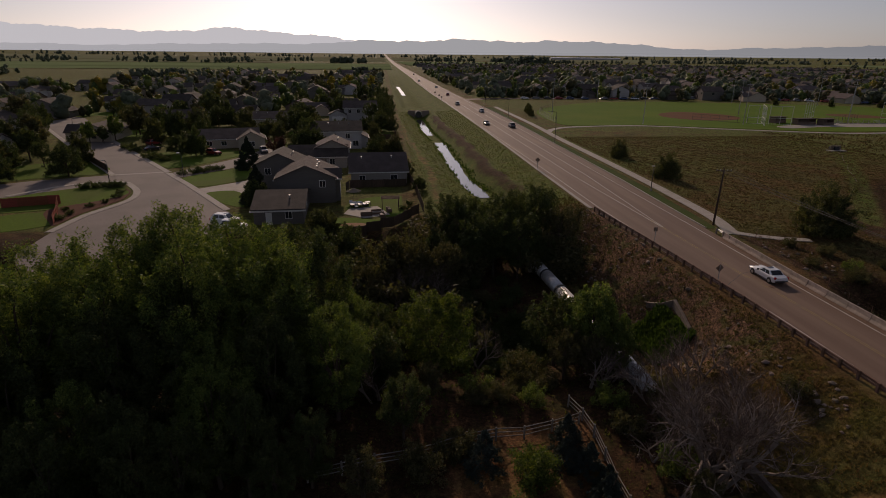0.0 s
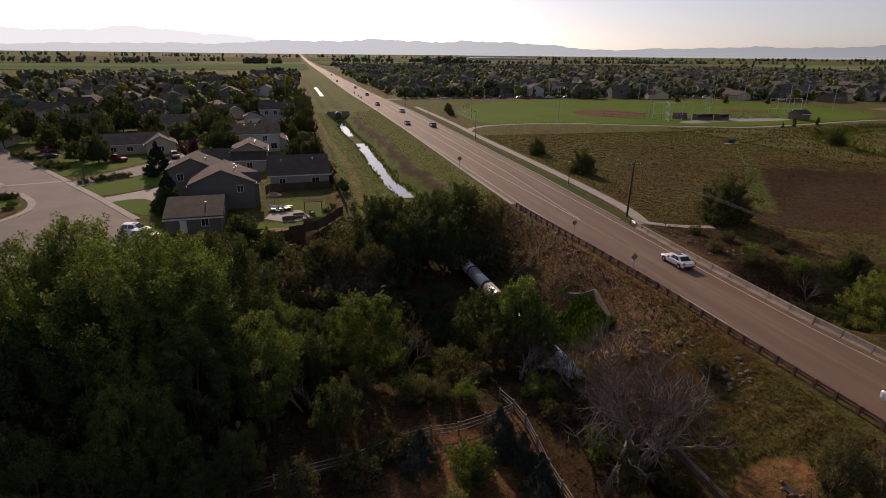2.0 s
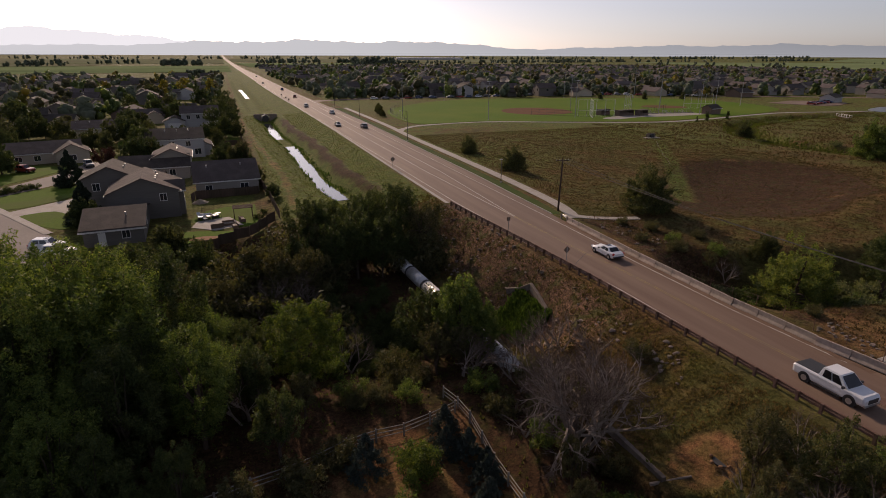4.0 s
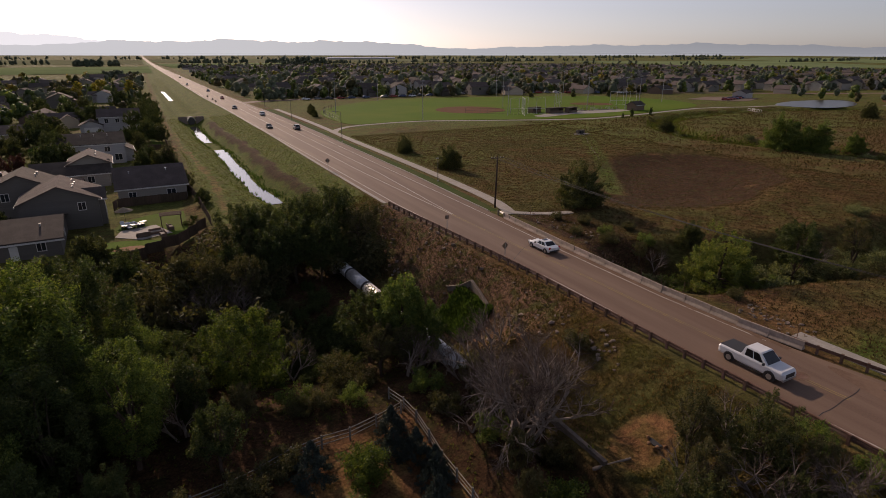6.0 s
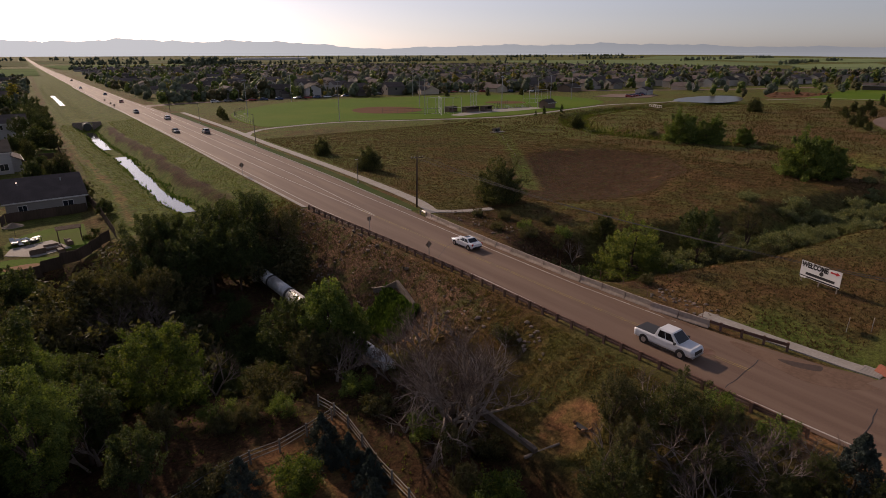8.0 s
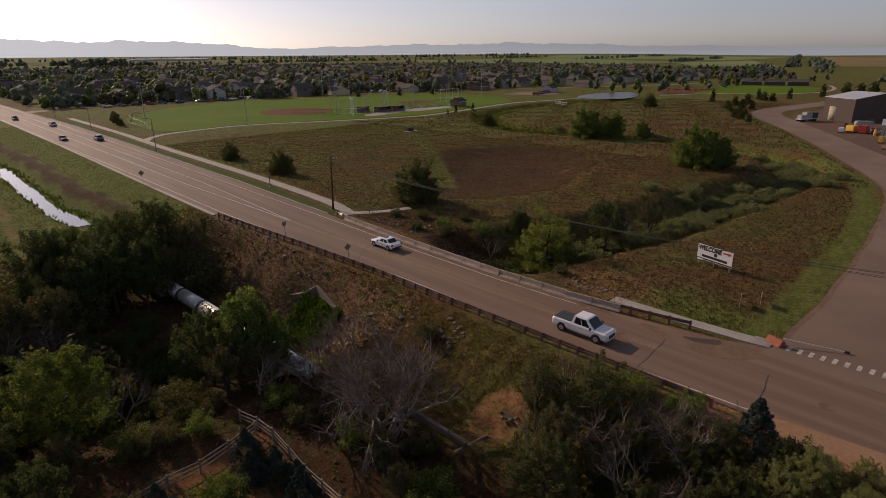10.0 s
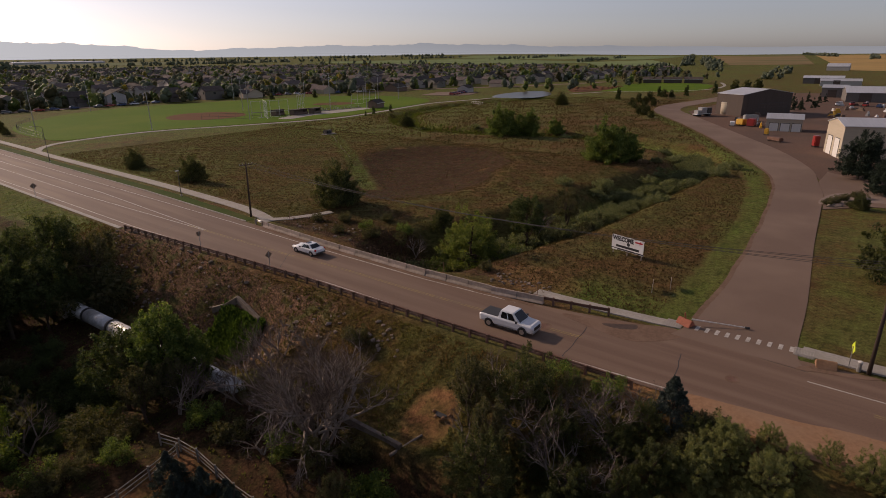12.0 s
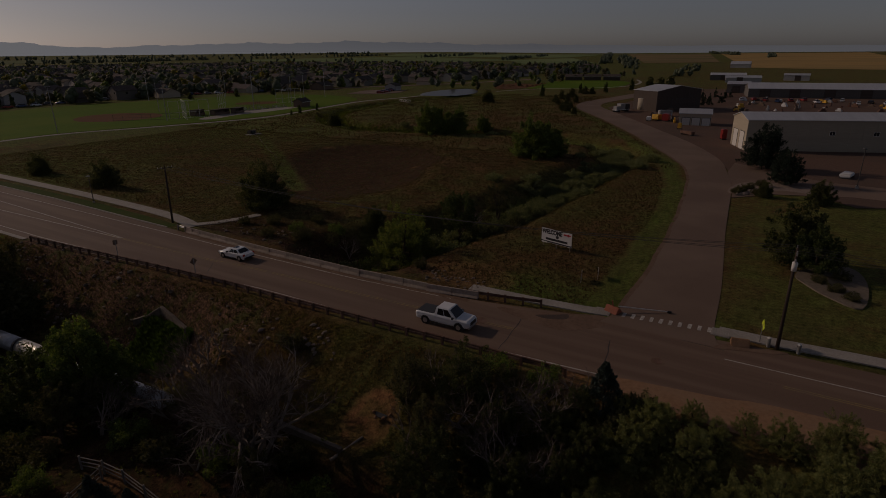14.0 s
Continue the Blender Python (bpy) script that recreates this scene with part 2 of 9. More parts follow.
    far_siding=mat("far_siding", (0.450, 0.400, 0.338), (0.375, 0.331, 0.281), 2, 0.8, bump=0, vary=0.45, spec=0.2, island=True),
    siding_grey=mat("siding_grey", (0.165, 0.148, 0.132), (0.14, 0.126, 0.112), 2, 0.8, bump=0.1, vary=0.15, spec=0.2, stretch=(0.2, 0.2, 3)),
    siding_white=mat("siding_white", (0.46, 0.44, 0.42), (0.40, 0.38, 0.36), 2, 0.8, bump=0.1, vary=0.08, spec=0.2, stretch=(0.2, 0.2, 3)),
    siding_tan=mat("siding_tan", (0.50, 0.42, 0.32), (0.44, 0.37, 0.28), 2, 0.8, bump=0.1, vary=0.1, spec=0.2, stretch=(0.2, 0.2, 3)),
    # dark brown siding; the shade on the hall's front is put into the colour
    siding_dark_shaded=mat("siding_dark_shaded", (0.105, 0.078, 0.064), (0.085, 0.063, 0.052), 2, 0.7, bump=0.1, vary=0.1, spec=0.2, stretch=(3, 3, 0.2)),
    siding_brown=mat("siding_brown", (0.20, 0.14, 0.105), (0.165, 0.115, 0.088), 2, 0.8, bump=0.1, vary=0.1, spec=0.2, stretch=(3, 3, 0.2)),
    metal_roof=mat("metal_roof", (0.60, 0.60, 0.61), (0.50, 0.50, 0.51), 1.5, 0.45, metal=0.35, bump=0.05, vary=0.12, stretch=(3, 0.2, 0.2)),
    trim=mat("white_trim", (0.70, 0.67, 0.62), (0.62, 0.59, 0.55), 4, 0.6, bump=0.05),
    glass=plain("window_glass", (0.025, 0.03, 0.036), 0.08, 0, 0.8),
    car_glass=plain("car_glass", (0.012, 0.013, 0.015), 0.06, 0, 0.8),
    tyre=plain("tyre_rubber", (0.018, 0.018, 0.018), 0.85),
    rim=plain("alloy_rim", (0.45, 0.45, 0.45), 0.35, 0.8),
    paint_white=plain("paint_white", (0.72, 0.72, 0.72), 0.28, 0, 0.6),
    paint_black=plain("paint_black", (0.025, 0.025, 0.028), 0.25, 0, 0.6),
    paint_grey=plain("paint_grey", (0.18, 0.18, 0.19), 0.3, 0.3, 0.6),
    paint_red=plain("paint_red", (0.30, 0.03, 0.025), 0.3, 0, 0.6),
    paint_blue=plain("paint_blue", (0.04, 0.07, 0.16), 0.3, 0, 0.6),
    lamp_red=plain("tail_lamp", (0.35, 0.015, 0.012), 0.25),
    lamp_clear=plain("head_lamp", (0.75, 0.75, 0.72), 0.15),
    plastic=plain("black_plastic", (0.03, 0.03, 0.03), 0.6),
    orange=mat("orange_paint", (0.36, 0.11, 0.06), (0.27, 0.09, 0.05), 4, 0.7, bump=0.1),
    sign_white=mat("sign_white", (0.72, 0.71, 0.70), (0.66, 0.65, 0.64), 2, 0.5, bump=0),
    sign_black=plain("sign_black", (0.02, 0.02, 0.022), 0.5),
    sign_red=plain("sign_red", (0.45, 0.03, 0.035), 0.5),
    sign_yellow=plain("sign_yellow_green", (0.60, 0.72, 0.03), 0.5),
    sign_back=mat("sign_back", (0.24, 0.17, 0.12), (0.18, 0.13, 0.10), 5, 0.6, metal=0.2, bump=0.05),
    tarp_white=mat("white_plastic", (0.70, 0.70, 0.69), (0.60, 0.60, 0.58), 3, 0.5, bump=0.1),
    canvas=mat("tan_canvas", (0.38, 0.32, 0.26), (0.30, 0.26, 0.21), 5, 0.9, bump=0.1),
    yellow_machine=plain("machine_yellow", (0.60, 0.34, 0.03), 0.5),
    mulch=mat("mulch", (0.15, 0.075, 0.05), (0.10, 0.05, 0.035), 4, 0.95, bump=0.4, spec=0.05),
)

water = bpy.data.materials.new("water")
water.use_nodes = True
wp = water.node_tree.nodes["Principled BSDF"]
wp.inputs["Base Color"].default_value, wp.inputs["Roughness"].default_value = (0.02, 0.025, 0.022, 1), 0.06
wp.inputs["Specular IOR Level"].default_value = 0.9
wb, wx = water.node_tree.nodes.new("ShaderNodeBump"), water.node_tree.nodes.new("ShaderNodeTexNoise")
wx.inputs["Scale"].default_value, wb.inputs["Strength"].default_value, wb.inputs["Distance"].default_value = 1.6, 0.12, 0.05
link(water.node_tree, wx.outputs[0], wb.inputs["Height"])
link(water.node_tree, wb.outputs[0], wp.inputs["Normal"])
M["water"] = water
pond = water.copy()
pond.name = "pond_water"
pond.node_tree.nodes["Principled BSDF"].inputs["Roughness"].default_value = 0.3
pond.node_tree.nodes["Principled BSDF"].inputs["Specular IOR Level"].default_value = 0.2
pond.node_tree.nodes["Principled BSDF"].inputs["Base Color"].default_value = (0.055, 0.05, 0.036, 1)
pond.node_tree.nodes["Bump"].inputs["Strength"].default_value = 0.5
M["pond"] = pond


def ground_material():
    """Dry grass, green grass, bare red soil and stony soil, mixed by what grows where."""
    m = bpy.data.materials.new("ground")
    m.use_nodes = True
    nt = m.node_tree
    p = nt.nodes["Principled BSDF"]
    p.inputs["Roughness"].default_value, p.inputs["Specular IOR Level"].default_value = 0.95, 0.05
    co = nt.nodes.new("ShaderNodeNewGeometry").outputs["Position"]

    def tex(scale, detail=6, rough=0.6):
        n = nt.nodes.new("ShaderNodeTexNoise")
        n.inputs["Scale"].default_value, n.inputs["Detail"].default_value, n.inputs["Roughness"].default_value = scale, detail, rough
        link(nt, co, n.inputs["Vector"])
        return n.outputs[0]

    def span(v, a, b, lo=0.0, hi=1.0):
        r = nt.nodes.new("ShaderNodeMapRange")
        for k, x in ((1, a), (2, b), (3, lo), (4, hi)):
            r.inputs[k].default_value = x
        link(nt, v, r.inputs[0])
        return r.outputs[0]

    def mixed(f, a, b):
        x = nt.nodes.new("ShaderNodeMixRGB")
        link(nt, f, x.inputs[0])
        for k, c in ((1, a), (2, b)):
            if isinstance(c, tuple):
                x.inputs[k].default_value = (*c, 1)
            else:
                link(nt, c, x.inputs[k])
        return x.outputs[0]

    def calc(op, a, b):
        x = nt.nodes.new("ShaderNodeMath")
        x.operation, x.use_clamp = op, True
        for k, v in ((0, a), (1, b)):
            if isinstance(v, float):
                x.inputs[k].default_value = v
            else:
                link(nt, v, x.inputs[k])
        return x.outputs[0]

    at = nt.nodes.new("ShaderNodeAttribute")
    at.attribute_name = "zone"
    sp = nt.nodes.new("ShaderNodeSeparateColor")
    link(nt, at.outputs["Color"], sp.inputs[0])
    fine, mid, big = tex(4.5, 8, 0.75), tex(0.55, 6), tex(0.06, 5)
    dry = mixed(span(fine, 0.35, 0.65), (0.136, 0.083, 0.039), (0.066, 0.042, 0.021))
    dry = mixed(span(big, 0.46, 0.58, 0, 0.85), dry, mixed(span(mid, 0.4, 0.6), (0.100, 0.092, 0.034), (0.062, 0.060, 0.022)))
    green = mixed(span(fine, 0.35, 0.65), (0.098, 0.122, 0.030), (0.056, 0.074, 0.020))
    green = mixed(span(mid, 0.42, 0.62, 0, 0.6), green, (0.12, 0.11, 0.04))
    soil = mixed(span(fine, 0.35, 0.65), (0.235, 0.125, 0.066), (0.125, 0.070, 0.038))
    soil = mixed(span(mid, 0.45, 0.6, 0, 0.65), soil, (0.13, 0.10, 0.04))
    stony = mixed(span(fine, 0.42, 0.58), (0.190, 0.114, 0.074), (0.062, 0.040, 0.028))
    stony = mixed(span(mid, 0.5, 0.62, 0, 0.8), stony, (0.075, 0.078, 0.028))

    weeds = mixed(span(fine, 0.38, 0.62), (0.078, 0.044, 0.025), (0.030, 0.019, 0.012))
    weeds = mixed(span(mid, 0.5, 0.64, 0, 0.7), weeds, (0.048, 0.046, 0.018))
    patch = tex(0.16, 5)

    def zone(k):
        v = at.outputs["Alpha"] if k == 3 else sp.outputs[k]
        uneven = calc("ADD", calc("MULTIPLY", mid, 0.5), calc("MULTIPLY", patch, 0.5))
        x = nt.nodes.new("ShaderNodeMath")
        x.operation = "SUBTRACT"
        link(nt, uneven, x.inputs[0])
        x.inputs[1].default_value = 0.5
        y = nt.nodes.new("ShaderNodeMath")
        y.operation = "MULTIPLY_ADD"
        link(nt, x.outputs[0], y.inputs[0])
        y.inputs[1].default_value = 2.2
        link(nt, v, y.inputs[2])
        return span(calc("MULTIPLY", y.outputs[0], span(v, 0.02, 0.15)), 0.25, 0.75)

    c = mixed(zone(0), dry, green)
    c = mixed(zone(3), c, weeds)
    c = mixed(zone(2), c, stony)
    c = mixed(zone(1), c, soil)
    speck = nt.nodes.new("ShaderNodeHueSaturation")
    link(nt, calc("MULTIPLY", span(tex(1.5, 10, 0.9), 0.39, 0.61, 0.32, 1.12), 1.0), speck.inputs["Value"])
    speck.inputs["Saturation"].default_value = 1.08
    patchy = nt.nodes.new("ShaderNodeHueSaturation")
    link(nt, span(tex(0.38, 9, 0.82), 0.36, 0.64, 0.70, 1.28), patchy.inputs["Value"])
    link(nt, c, patchy.inputs["Color"])
    c = patchy.outputs[0]
    bright = nt.nodes.new("ShaderNodeMixRGB")
    bright.blend_type = "MULTIPLY"
    bright.inputs[0].default_value, bright.inputs[2].default_value = 1, (1.72, 1.72, 1.72, 1)
    link(nt, c, bright.inputs[1])
    link(nt, bright.outputs[0], speck.inputs["Color"])
    link(nt, speck.outputs[0], p.inputs["Base Color"])
    b = nt.nodes.new("ShaderNodeBump")
    b.inputs["Strength"].default_value, b.inputs["Distance"].default_value = 0.9, 0.35
    link(nt, calc("ADD", calc("MULTIPLY", fine, 0.6), calc("MULTIPLY", mid, 0.4)), b.inputs["Height"])
    link(nt, b.outputs[0], p.inputs["Normal"])
    return m


M["ground"] = ground_material()

# ---- the lie of the land ----


def smooth(a, b, v):
    t = np.clip((v - a) / (b - a), 0, 1)
    return t * t * (3 - 2 * t)


def away(x, y, line):
    """How far points lie from a line of corners."""
    best = np.full(np.shape(x), 1e9)
    for (x0, y0), (x1, y1) in zip(line, line[1:]):
        dx, dy = x1 - x0, y1 - y0
        t = np.clip(((x - x0) * dx + (y - y0) * dy) / (dx * dx + dy * dy), 0, 1)
        best = np.minimum(best, np.hypot(x - x0 - t * dx, y - y0 - t * dy))
    return best


ROAD_L = ([-300, -60, 0, 10, 22, 35, 48, 66, 78, 90, 127, 200, 300, 400, 1200, 4500], [40.5, 40.5, 40.5, 40.3, 39.6, 39.2, 38.9, 37.6, 36.6, 35.8, 35.6, 35.6, 34.5, 32.5, 28, 14])
ROAD_R = ([-300, -60, 0, 14, 26, 40, 55, 77, 86, 100, 115, 150, 200, 260, 400, 1200, 4500], [52.0, 52.0, 52.2, 51.0, 48.6, 48.0, 48.2, 49.0, 49.2, 49.7, 50.2, 50.5, 51.0, 51.0, 47.5, 41, 27])
CANAL = [(24.5, 92), (21.5, 110), (20.2, 118), (19.0, 130), (18.7, 150), (18.6, 187), (17.6, 205), (16.4, 222), (16.4, 268)]
CANAL_FAR = [(15.5, 300), (14, 420), (13, 600)]
CREEK_W = [(37, 56), (31, 56), (23, 60), (12, 58), (2, 61), (-12, 65), (-30, 67), (-60, 76), (-120, 90)]
CREEK_E = [(47, 49), (64, 45), (80, 40.5), (107, 37), (140, 34), (160, 42), (170, 62), (171, 85), (163, 108), (160, 128), (170, 152), (190, 171), (230, 182), (262, 182), (330, 158)]


def basin(x, y):
    """1 on the rim of the shallow basin in the dry field."""
    u, v = (x - 104) * 0.85 + (y - 87) * 0.53, (x - 104) * 0.53 - (y - 87) * 0.85
    a = np.arctan2(v, u)
    return np.hypot(u / 33, v / 20) * (1 + 0.06 * np.sin(3 * a + 1) + 0.03 * np.sin(7 * a))


def uplift(x, y):
    """The plain climbs gently towards the foothills."""
    r = np.hypot(x, y)
    north = np.clip((y / np.maximum(r, 1.0) - 0.22) / 0.36, 0, 1)
    return 22.0 * np.clip((r - 1300) / 3300, 0, 1.3) ** 2 * north * north * (3 - 2 * north)


def land(x, y):
    """The height of the ground."""
    x, y = np.asarray(x, float), np.asarray(y, float)
    z = 0.25 * np.sin(x * 0.045 + 1.3) * np.cos(y * 0.038) * smooth(58, 80, x) * (1 - smooth(125, 150, x)) * (1 - smooth(150, 180, y)) * smooth(16, 34, y)
    # basin of the dry field with a soft rim, small humps, a little rise along its creek side
    field = smooth(57, 66, x) * (1 - smooth(128, 150, x)) * smooth(22, 34, y) * (1 - smooth(165, 190, y))
    rho = basin(x, y)
    z = z - 1.0 * np.exp(-(((x - 84) / 24) ** 2 + ((y - 102) / 36) ** 2)) * smooth(56, 66, x)
    z = z - 1.5 * (1 - smooth(0.45, 1.08, rho)) * smooth(57, 64, x) + 0.35 * np.exp(-((rho - 1.14) / 0.14) ** 2) * field
    z = z + field * (0.10 * np.sin(x * 0.9 + 2 * np.sin(y * 0.31)) * np.sin(y * 0.75 + 1.7 * np.sin(x * 0.23)) + 0.06 * np.sin(x * 1.9 + y * 1.3))
    z = z + 0.9 * np.exp(-(((x - 116) / 16) ** 2 + ((y - 64) / 16) ** 2))
    # west side: terrace of houses, track, canal and verge
    terrace = np.interp(x, [-1e4, 3.5, 7, 12, 24, 30, 34.5], [-2, -2, -1.3, -1.0, -0.9, -0.6, 0.0]) * (1 - smooth(560, 740, y))
    z = np.where(x < 34.5, terrace, z)
    trough = np.minimum(away(x, y, CANAL), away(x, y, CANAL_FAR))
    z = z - 2.6 * (1 - smooth(1.6, 6.5, trough)) * (x < 34)
    # bank down from the road and the wooded creek valley
    bank = -6.0 * smooth(37.5, 28.5, x)
    near = -3.2 - 1.0 * smooth(30, 12, x) + 0.25 * np.sin(x * 0.7) * np.cos(y * 0.6)
    near = np.where(x > 26.3, -3.4 + 3.3 * smooth(27.0, 37.5, x), near)
    low = np.where(y < 44, near, near + (np.minimum(bank, -0.4) - near) * smooth(40, 50, y))
    low = low - 2.3 * (1 - smooth(1.5, 10, away(x, y, CREEK_W))) * smooth(37, 32, x)
    valley = smooth(93, 77, y + 0.10 * np.maximum(-x, 0) + 3 * np.sin(x * 0.2))
    z = np.where(x < 38, z + (low - z) * valley * smooth(38, 36.8, x), z)
    z = z - 1.6 * (1 - smooth(1.0, 2.2, away(x, y, [(24.2, 20), (24.2, 40)]))) * (x < 26.3)
    # creek east of the road
    d = away(x, y, CREEK_E)
    deep = np.interp(x, [48, 60, 110, 150, 200, 330], [5.0, 4.6, 3.2, 2.4, 2.0, 1.2])
    z = z - deep * (1 - smooth(2.0, np.interp(x, [50, 110, 200], [11, 9, 8]), d)) * smooth(49.5, 54.5, x)
    # the road stands on an even bed
    xl, xr = np.interp(y, *ROAD_L), np.interp(y, *ROAD_R)
    bed = smooth(xl - 1.8, xl - 0.5, x) * (1 - smooth(xr + 1.0, xr + 3.0, x))
    z = z * (1 - bed) - 0.08 * bed
    side = smooth(0.2, 1.5, y) * (1 - smooth(12.8, 14.5, y)) * smooth(48, 51, x) * (1 - smooth(135, 160, x))
    return z * (1 - side) - 0.02 * side + uplift(x, y)
# ---- end of the land ----


def steps(marks):
    """Grid lines from rows of (start, spacing)."""
    out, (v, s) = [], marks[0]
    for (a, s), (b, _) in zip(marks, marks[1:]):
        out += list(np.arange(a, b - 1e-6, s))
    return np.array(out + [marks[-1][0]])


def sheet(name, xs, ys, zs, material):
    nx, ny = len(xs), len(ys)
    X, Y = np.meshgrid(xs, ys)
    verts = np.stack([X, Y, zs(X, Y)], -1).reshape(-1, 3)
    i = (np.arange(ny - 1)[:, None] * nx + np.arange(nx - 1)).ravel()
    faces = np.stack([i, i + 1, i + nx + 1, i + nx], 1)
    me = bpy.data.meshes.new(name)
    me.from_pydata(verts.tolist(), [], faces.tolist())
    me.materials.append(material)
    me.polygons.foreach_set("use_smooth", np.ones(len(faces), bool))
    return new(name, me), X, Y


gx = steps([(-4600, 200), (-1800, 200), (-600, 60), (-240, 20), (-100, 5), (-50, 1.6), (10, 1.0), (60, 1.6), (180, 4), (320, 20), (600, 60), (1200, 200), (2000, 200), (4600, 1)])
gy = steps([(-900, 150), (-150, 20), (-50, 4), (-10, 1.6), (14, 1.0), (100, 1.6), (190, 4), (330, 15), (600, 60), (1200, 200), (2000, 200), (4600, 1)])
ground, GX, GY = sheet("ground", gx, gy, land, M["ground"])
tagged(ground, "dry grassland, creek banks and bare soil reaching the horizon", "ground", kind="structure")


def zones(x, y):
    """How green, how bare and how stony the ground is."""
    canal, creek_w, creek_e = away(x, y, CANAL), away(x, y, CREEK_W), away(x, y, CREEK_E)
    green = 0.30 + 0.30 * smooth(100, 150, y) * (x > 55) + 0.1 * np.sin(x * 0.07 + y * 0.03)
    green = np.maximum(green, 0.72 * (1 - smooth(2.5, 9, creek_e)))
    green = np.maximum(green, 0.95 * (x < 35) * (y > 95) * smooth(17, 12, np.abs(x - 21)))
    green = np.maximum(green, 0.6 * (x < 3) * (y > 90))
    green = np.maximum(green, 0.85 * (1 - smooth(2, 8, away(x, y, [(58, 196), (97, 207), (130, 192), (165, 182), (225, 192)]))))
    green = np.maximum(green, 0.9 * (1 - smooth(1, 3.5, away(x, y, [(127, 148), (120, 136), (98, 105), (82, 84)]))))
    green = np.maximum(green, 0.75 * smooth(60, 57, x) * smooth(50, 52, x) * smooth(0, 2, y) * smooth(30, 24, y))
    green = np.maximum(green, 0.52 * (x > 56) * (x < 119) * smooth(3.5, 2.5, y) * (y > -40))
    green = np.maximum(green, 0.75 * (1 - smooth(0.8, 3.4, away(x, y, [(56, 13.5), (92, 14.5), (116, 17), (138, 22), (150, 29), (190, 48), (222, 66), (248, 80)]))))
    green = np.maximum(green, 0.16 * smooth(27.5, 30, x) * smooth(37, 34, x) * (y < 42) * (y > 8))
    green = np.maximum(green, 0.58 * smooth(200, 240, y) * smooth(60, 70, x))
    green = np.maximum(green, 0.46 * smooth(250, 500, np.hypot(x, y)))
    rho = basin(x, y)
    strip = 1 - smooth(1, 4.0, away(x, y, [(127, 148), (120, 136), (98, 105), (82, 84)]))
    hollow = (1 - smooth(0.85, 1.12, rho)) * (x > 58) * (1 - strip)
    green = green * (1 - 0.9 * hollow)
    green = np.maximum(green, 0.45 * smooth(120, 140, y) * smooth(200, 185, y) * (x > 57) * (x < 130) * (0.6 + 0.4 * np.sin(x * 0.11 + y * 0.07)))
    weedy = 0.95 * hollow + 0.25 * np.clip(np.sin(x * 0.09 - y * 0.06 + 1.0), 0, 1) * (x > 57) * (x < 135) * (y > 20) * (y < 180)
    weedy = np.maximum(weedy, 0.8 * smooth(50.5, 52, x) * smooth(66, 58, x) * smooth(30, 36, y) * smooth(80, 72, y))
    # valley weeds and litter; their dark tone also stands in for tree shade
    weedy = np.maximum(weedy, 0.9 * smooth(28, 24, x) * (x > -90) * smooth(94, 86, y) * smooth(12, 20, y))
    weedy = np.maximum(weedy, 0.8 * (1 - smooth(0.7, 2.6, np.abs(x - np.interp(y, [110, 130, 187, 222, 268], [21.5, 19, 18.6, 16.4, 16.4]) - 6.0 - 0.5 * np.sin(y * 0.31)))) * smooth(104, 116, y) * smooth(268, 250, y))
    weedy = np.maximum(weedy, 0.4 * np.clip(np.sin(x * 0.13 + 2 * np.sin(y * 0.05)) * np.sin(y * 0.09 + 1), 0, 1) * (x > 57) * (x < 150) * (y > 20) * (y < 190))
    bare = 0.5 * (1 - smooth(0.3, 1.6, away(x, y, [(5.7, 269), (7.7, 192), (10.6, 133), (9.8, 100)])))
    bare = np.maximum(bare, 0.9 * (1 - smooth(0.6, 2.6, np.abs(x - np.interp(y, *ROAD_L) + 0.8))) * (y < 14) * (y > -80))
    bare = np.maximum(bare, 0.9 * (1 - smooth(1.5, 3.0, np.hypot((x - 29.8) / 1.3, y - 25))))
    bare = np.maximum(bare, 0.62 * (x < 17) * (x > 3) * smooth(40, 37, y) * (y > 8))
    bare = np.maximum(bare, 0.6 * (1 - smooth(2, 6, np.hypot(x - 55, (y - 30) / 1.6))))
    for sx, sy, sr in ((107.5, 55.5, 2.2), (111, 57.5, 1.6), (129.8, 71.4, 1.8), (109.5, 74, 1.4), (66, 199, 3.0), (63, 201, 2.0), (150, 120, 2.4), (134, 96, 1.8), (121, 110, 2.0)):
        bare = np.maximum(bare, 0.5 * (1 - smooth(0.4, 1.5, np.hypot((x - sx) / sr / 1.6, (y - sy) / sr))))
    stony = 0.85 * smooth(27, 31, x) * smooth(38, 36, x) * smooth(38, 46, y) * smooth(100, 88, y)
    stony = np.maximum(stony, 0.35 * smooth(50, 51.5, x) * smooth(58, 53, x) * smooth(24, 28, y) * smooth(78, 70, y))
    return np.stack([green, bare, stony, weedy], -1)


col = ground.data.color_attributes.new("zone", "FLOAT_COLOR", "POINT")
col.data.foreach_set("color", np.clip(zones(GX.ravel(), GY.ravel()), 0, 1).ravel())


# ---- building helpers ----


def mesh_of(name, bm, material, smooth_shade=False):
    me = bpy.data.meshes.new(name)
    bm.to_mesh(me)
    bm.free()
    for m in material if isinstance(material, (list, tuple)) else [material]:
        me.materials.append(m)
    if smooth_shade:
        me.polygons.foreach_set("use_smooth", np.ones(len(me.polygons), bool))
    return me


def part(name, bm, material, parent, label="", smooth_shade=False):
    ob = new(name, mesh_of(name, bm, material, smooth_shade))
    ob.parent = parent
    if label:
        tagged(ob, label)
    return ob


def share(name, me, parent, m):
    ob = new(name, me)
    ob.parent = parent
    ob.matrix_basis = m
    return ob


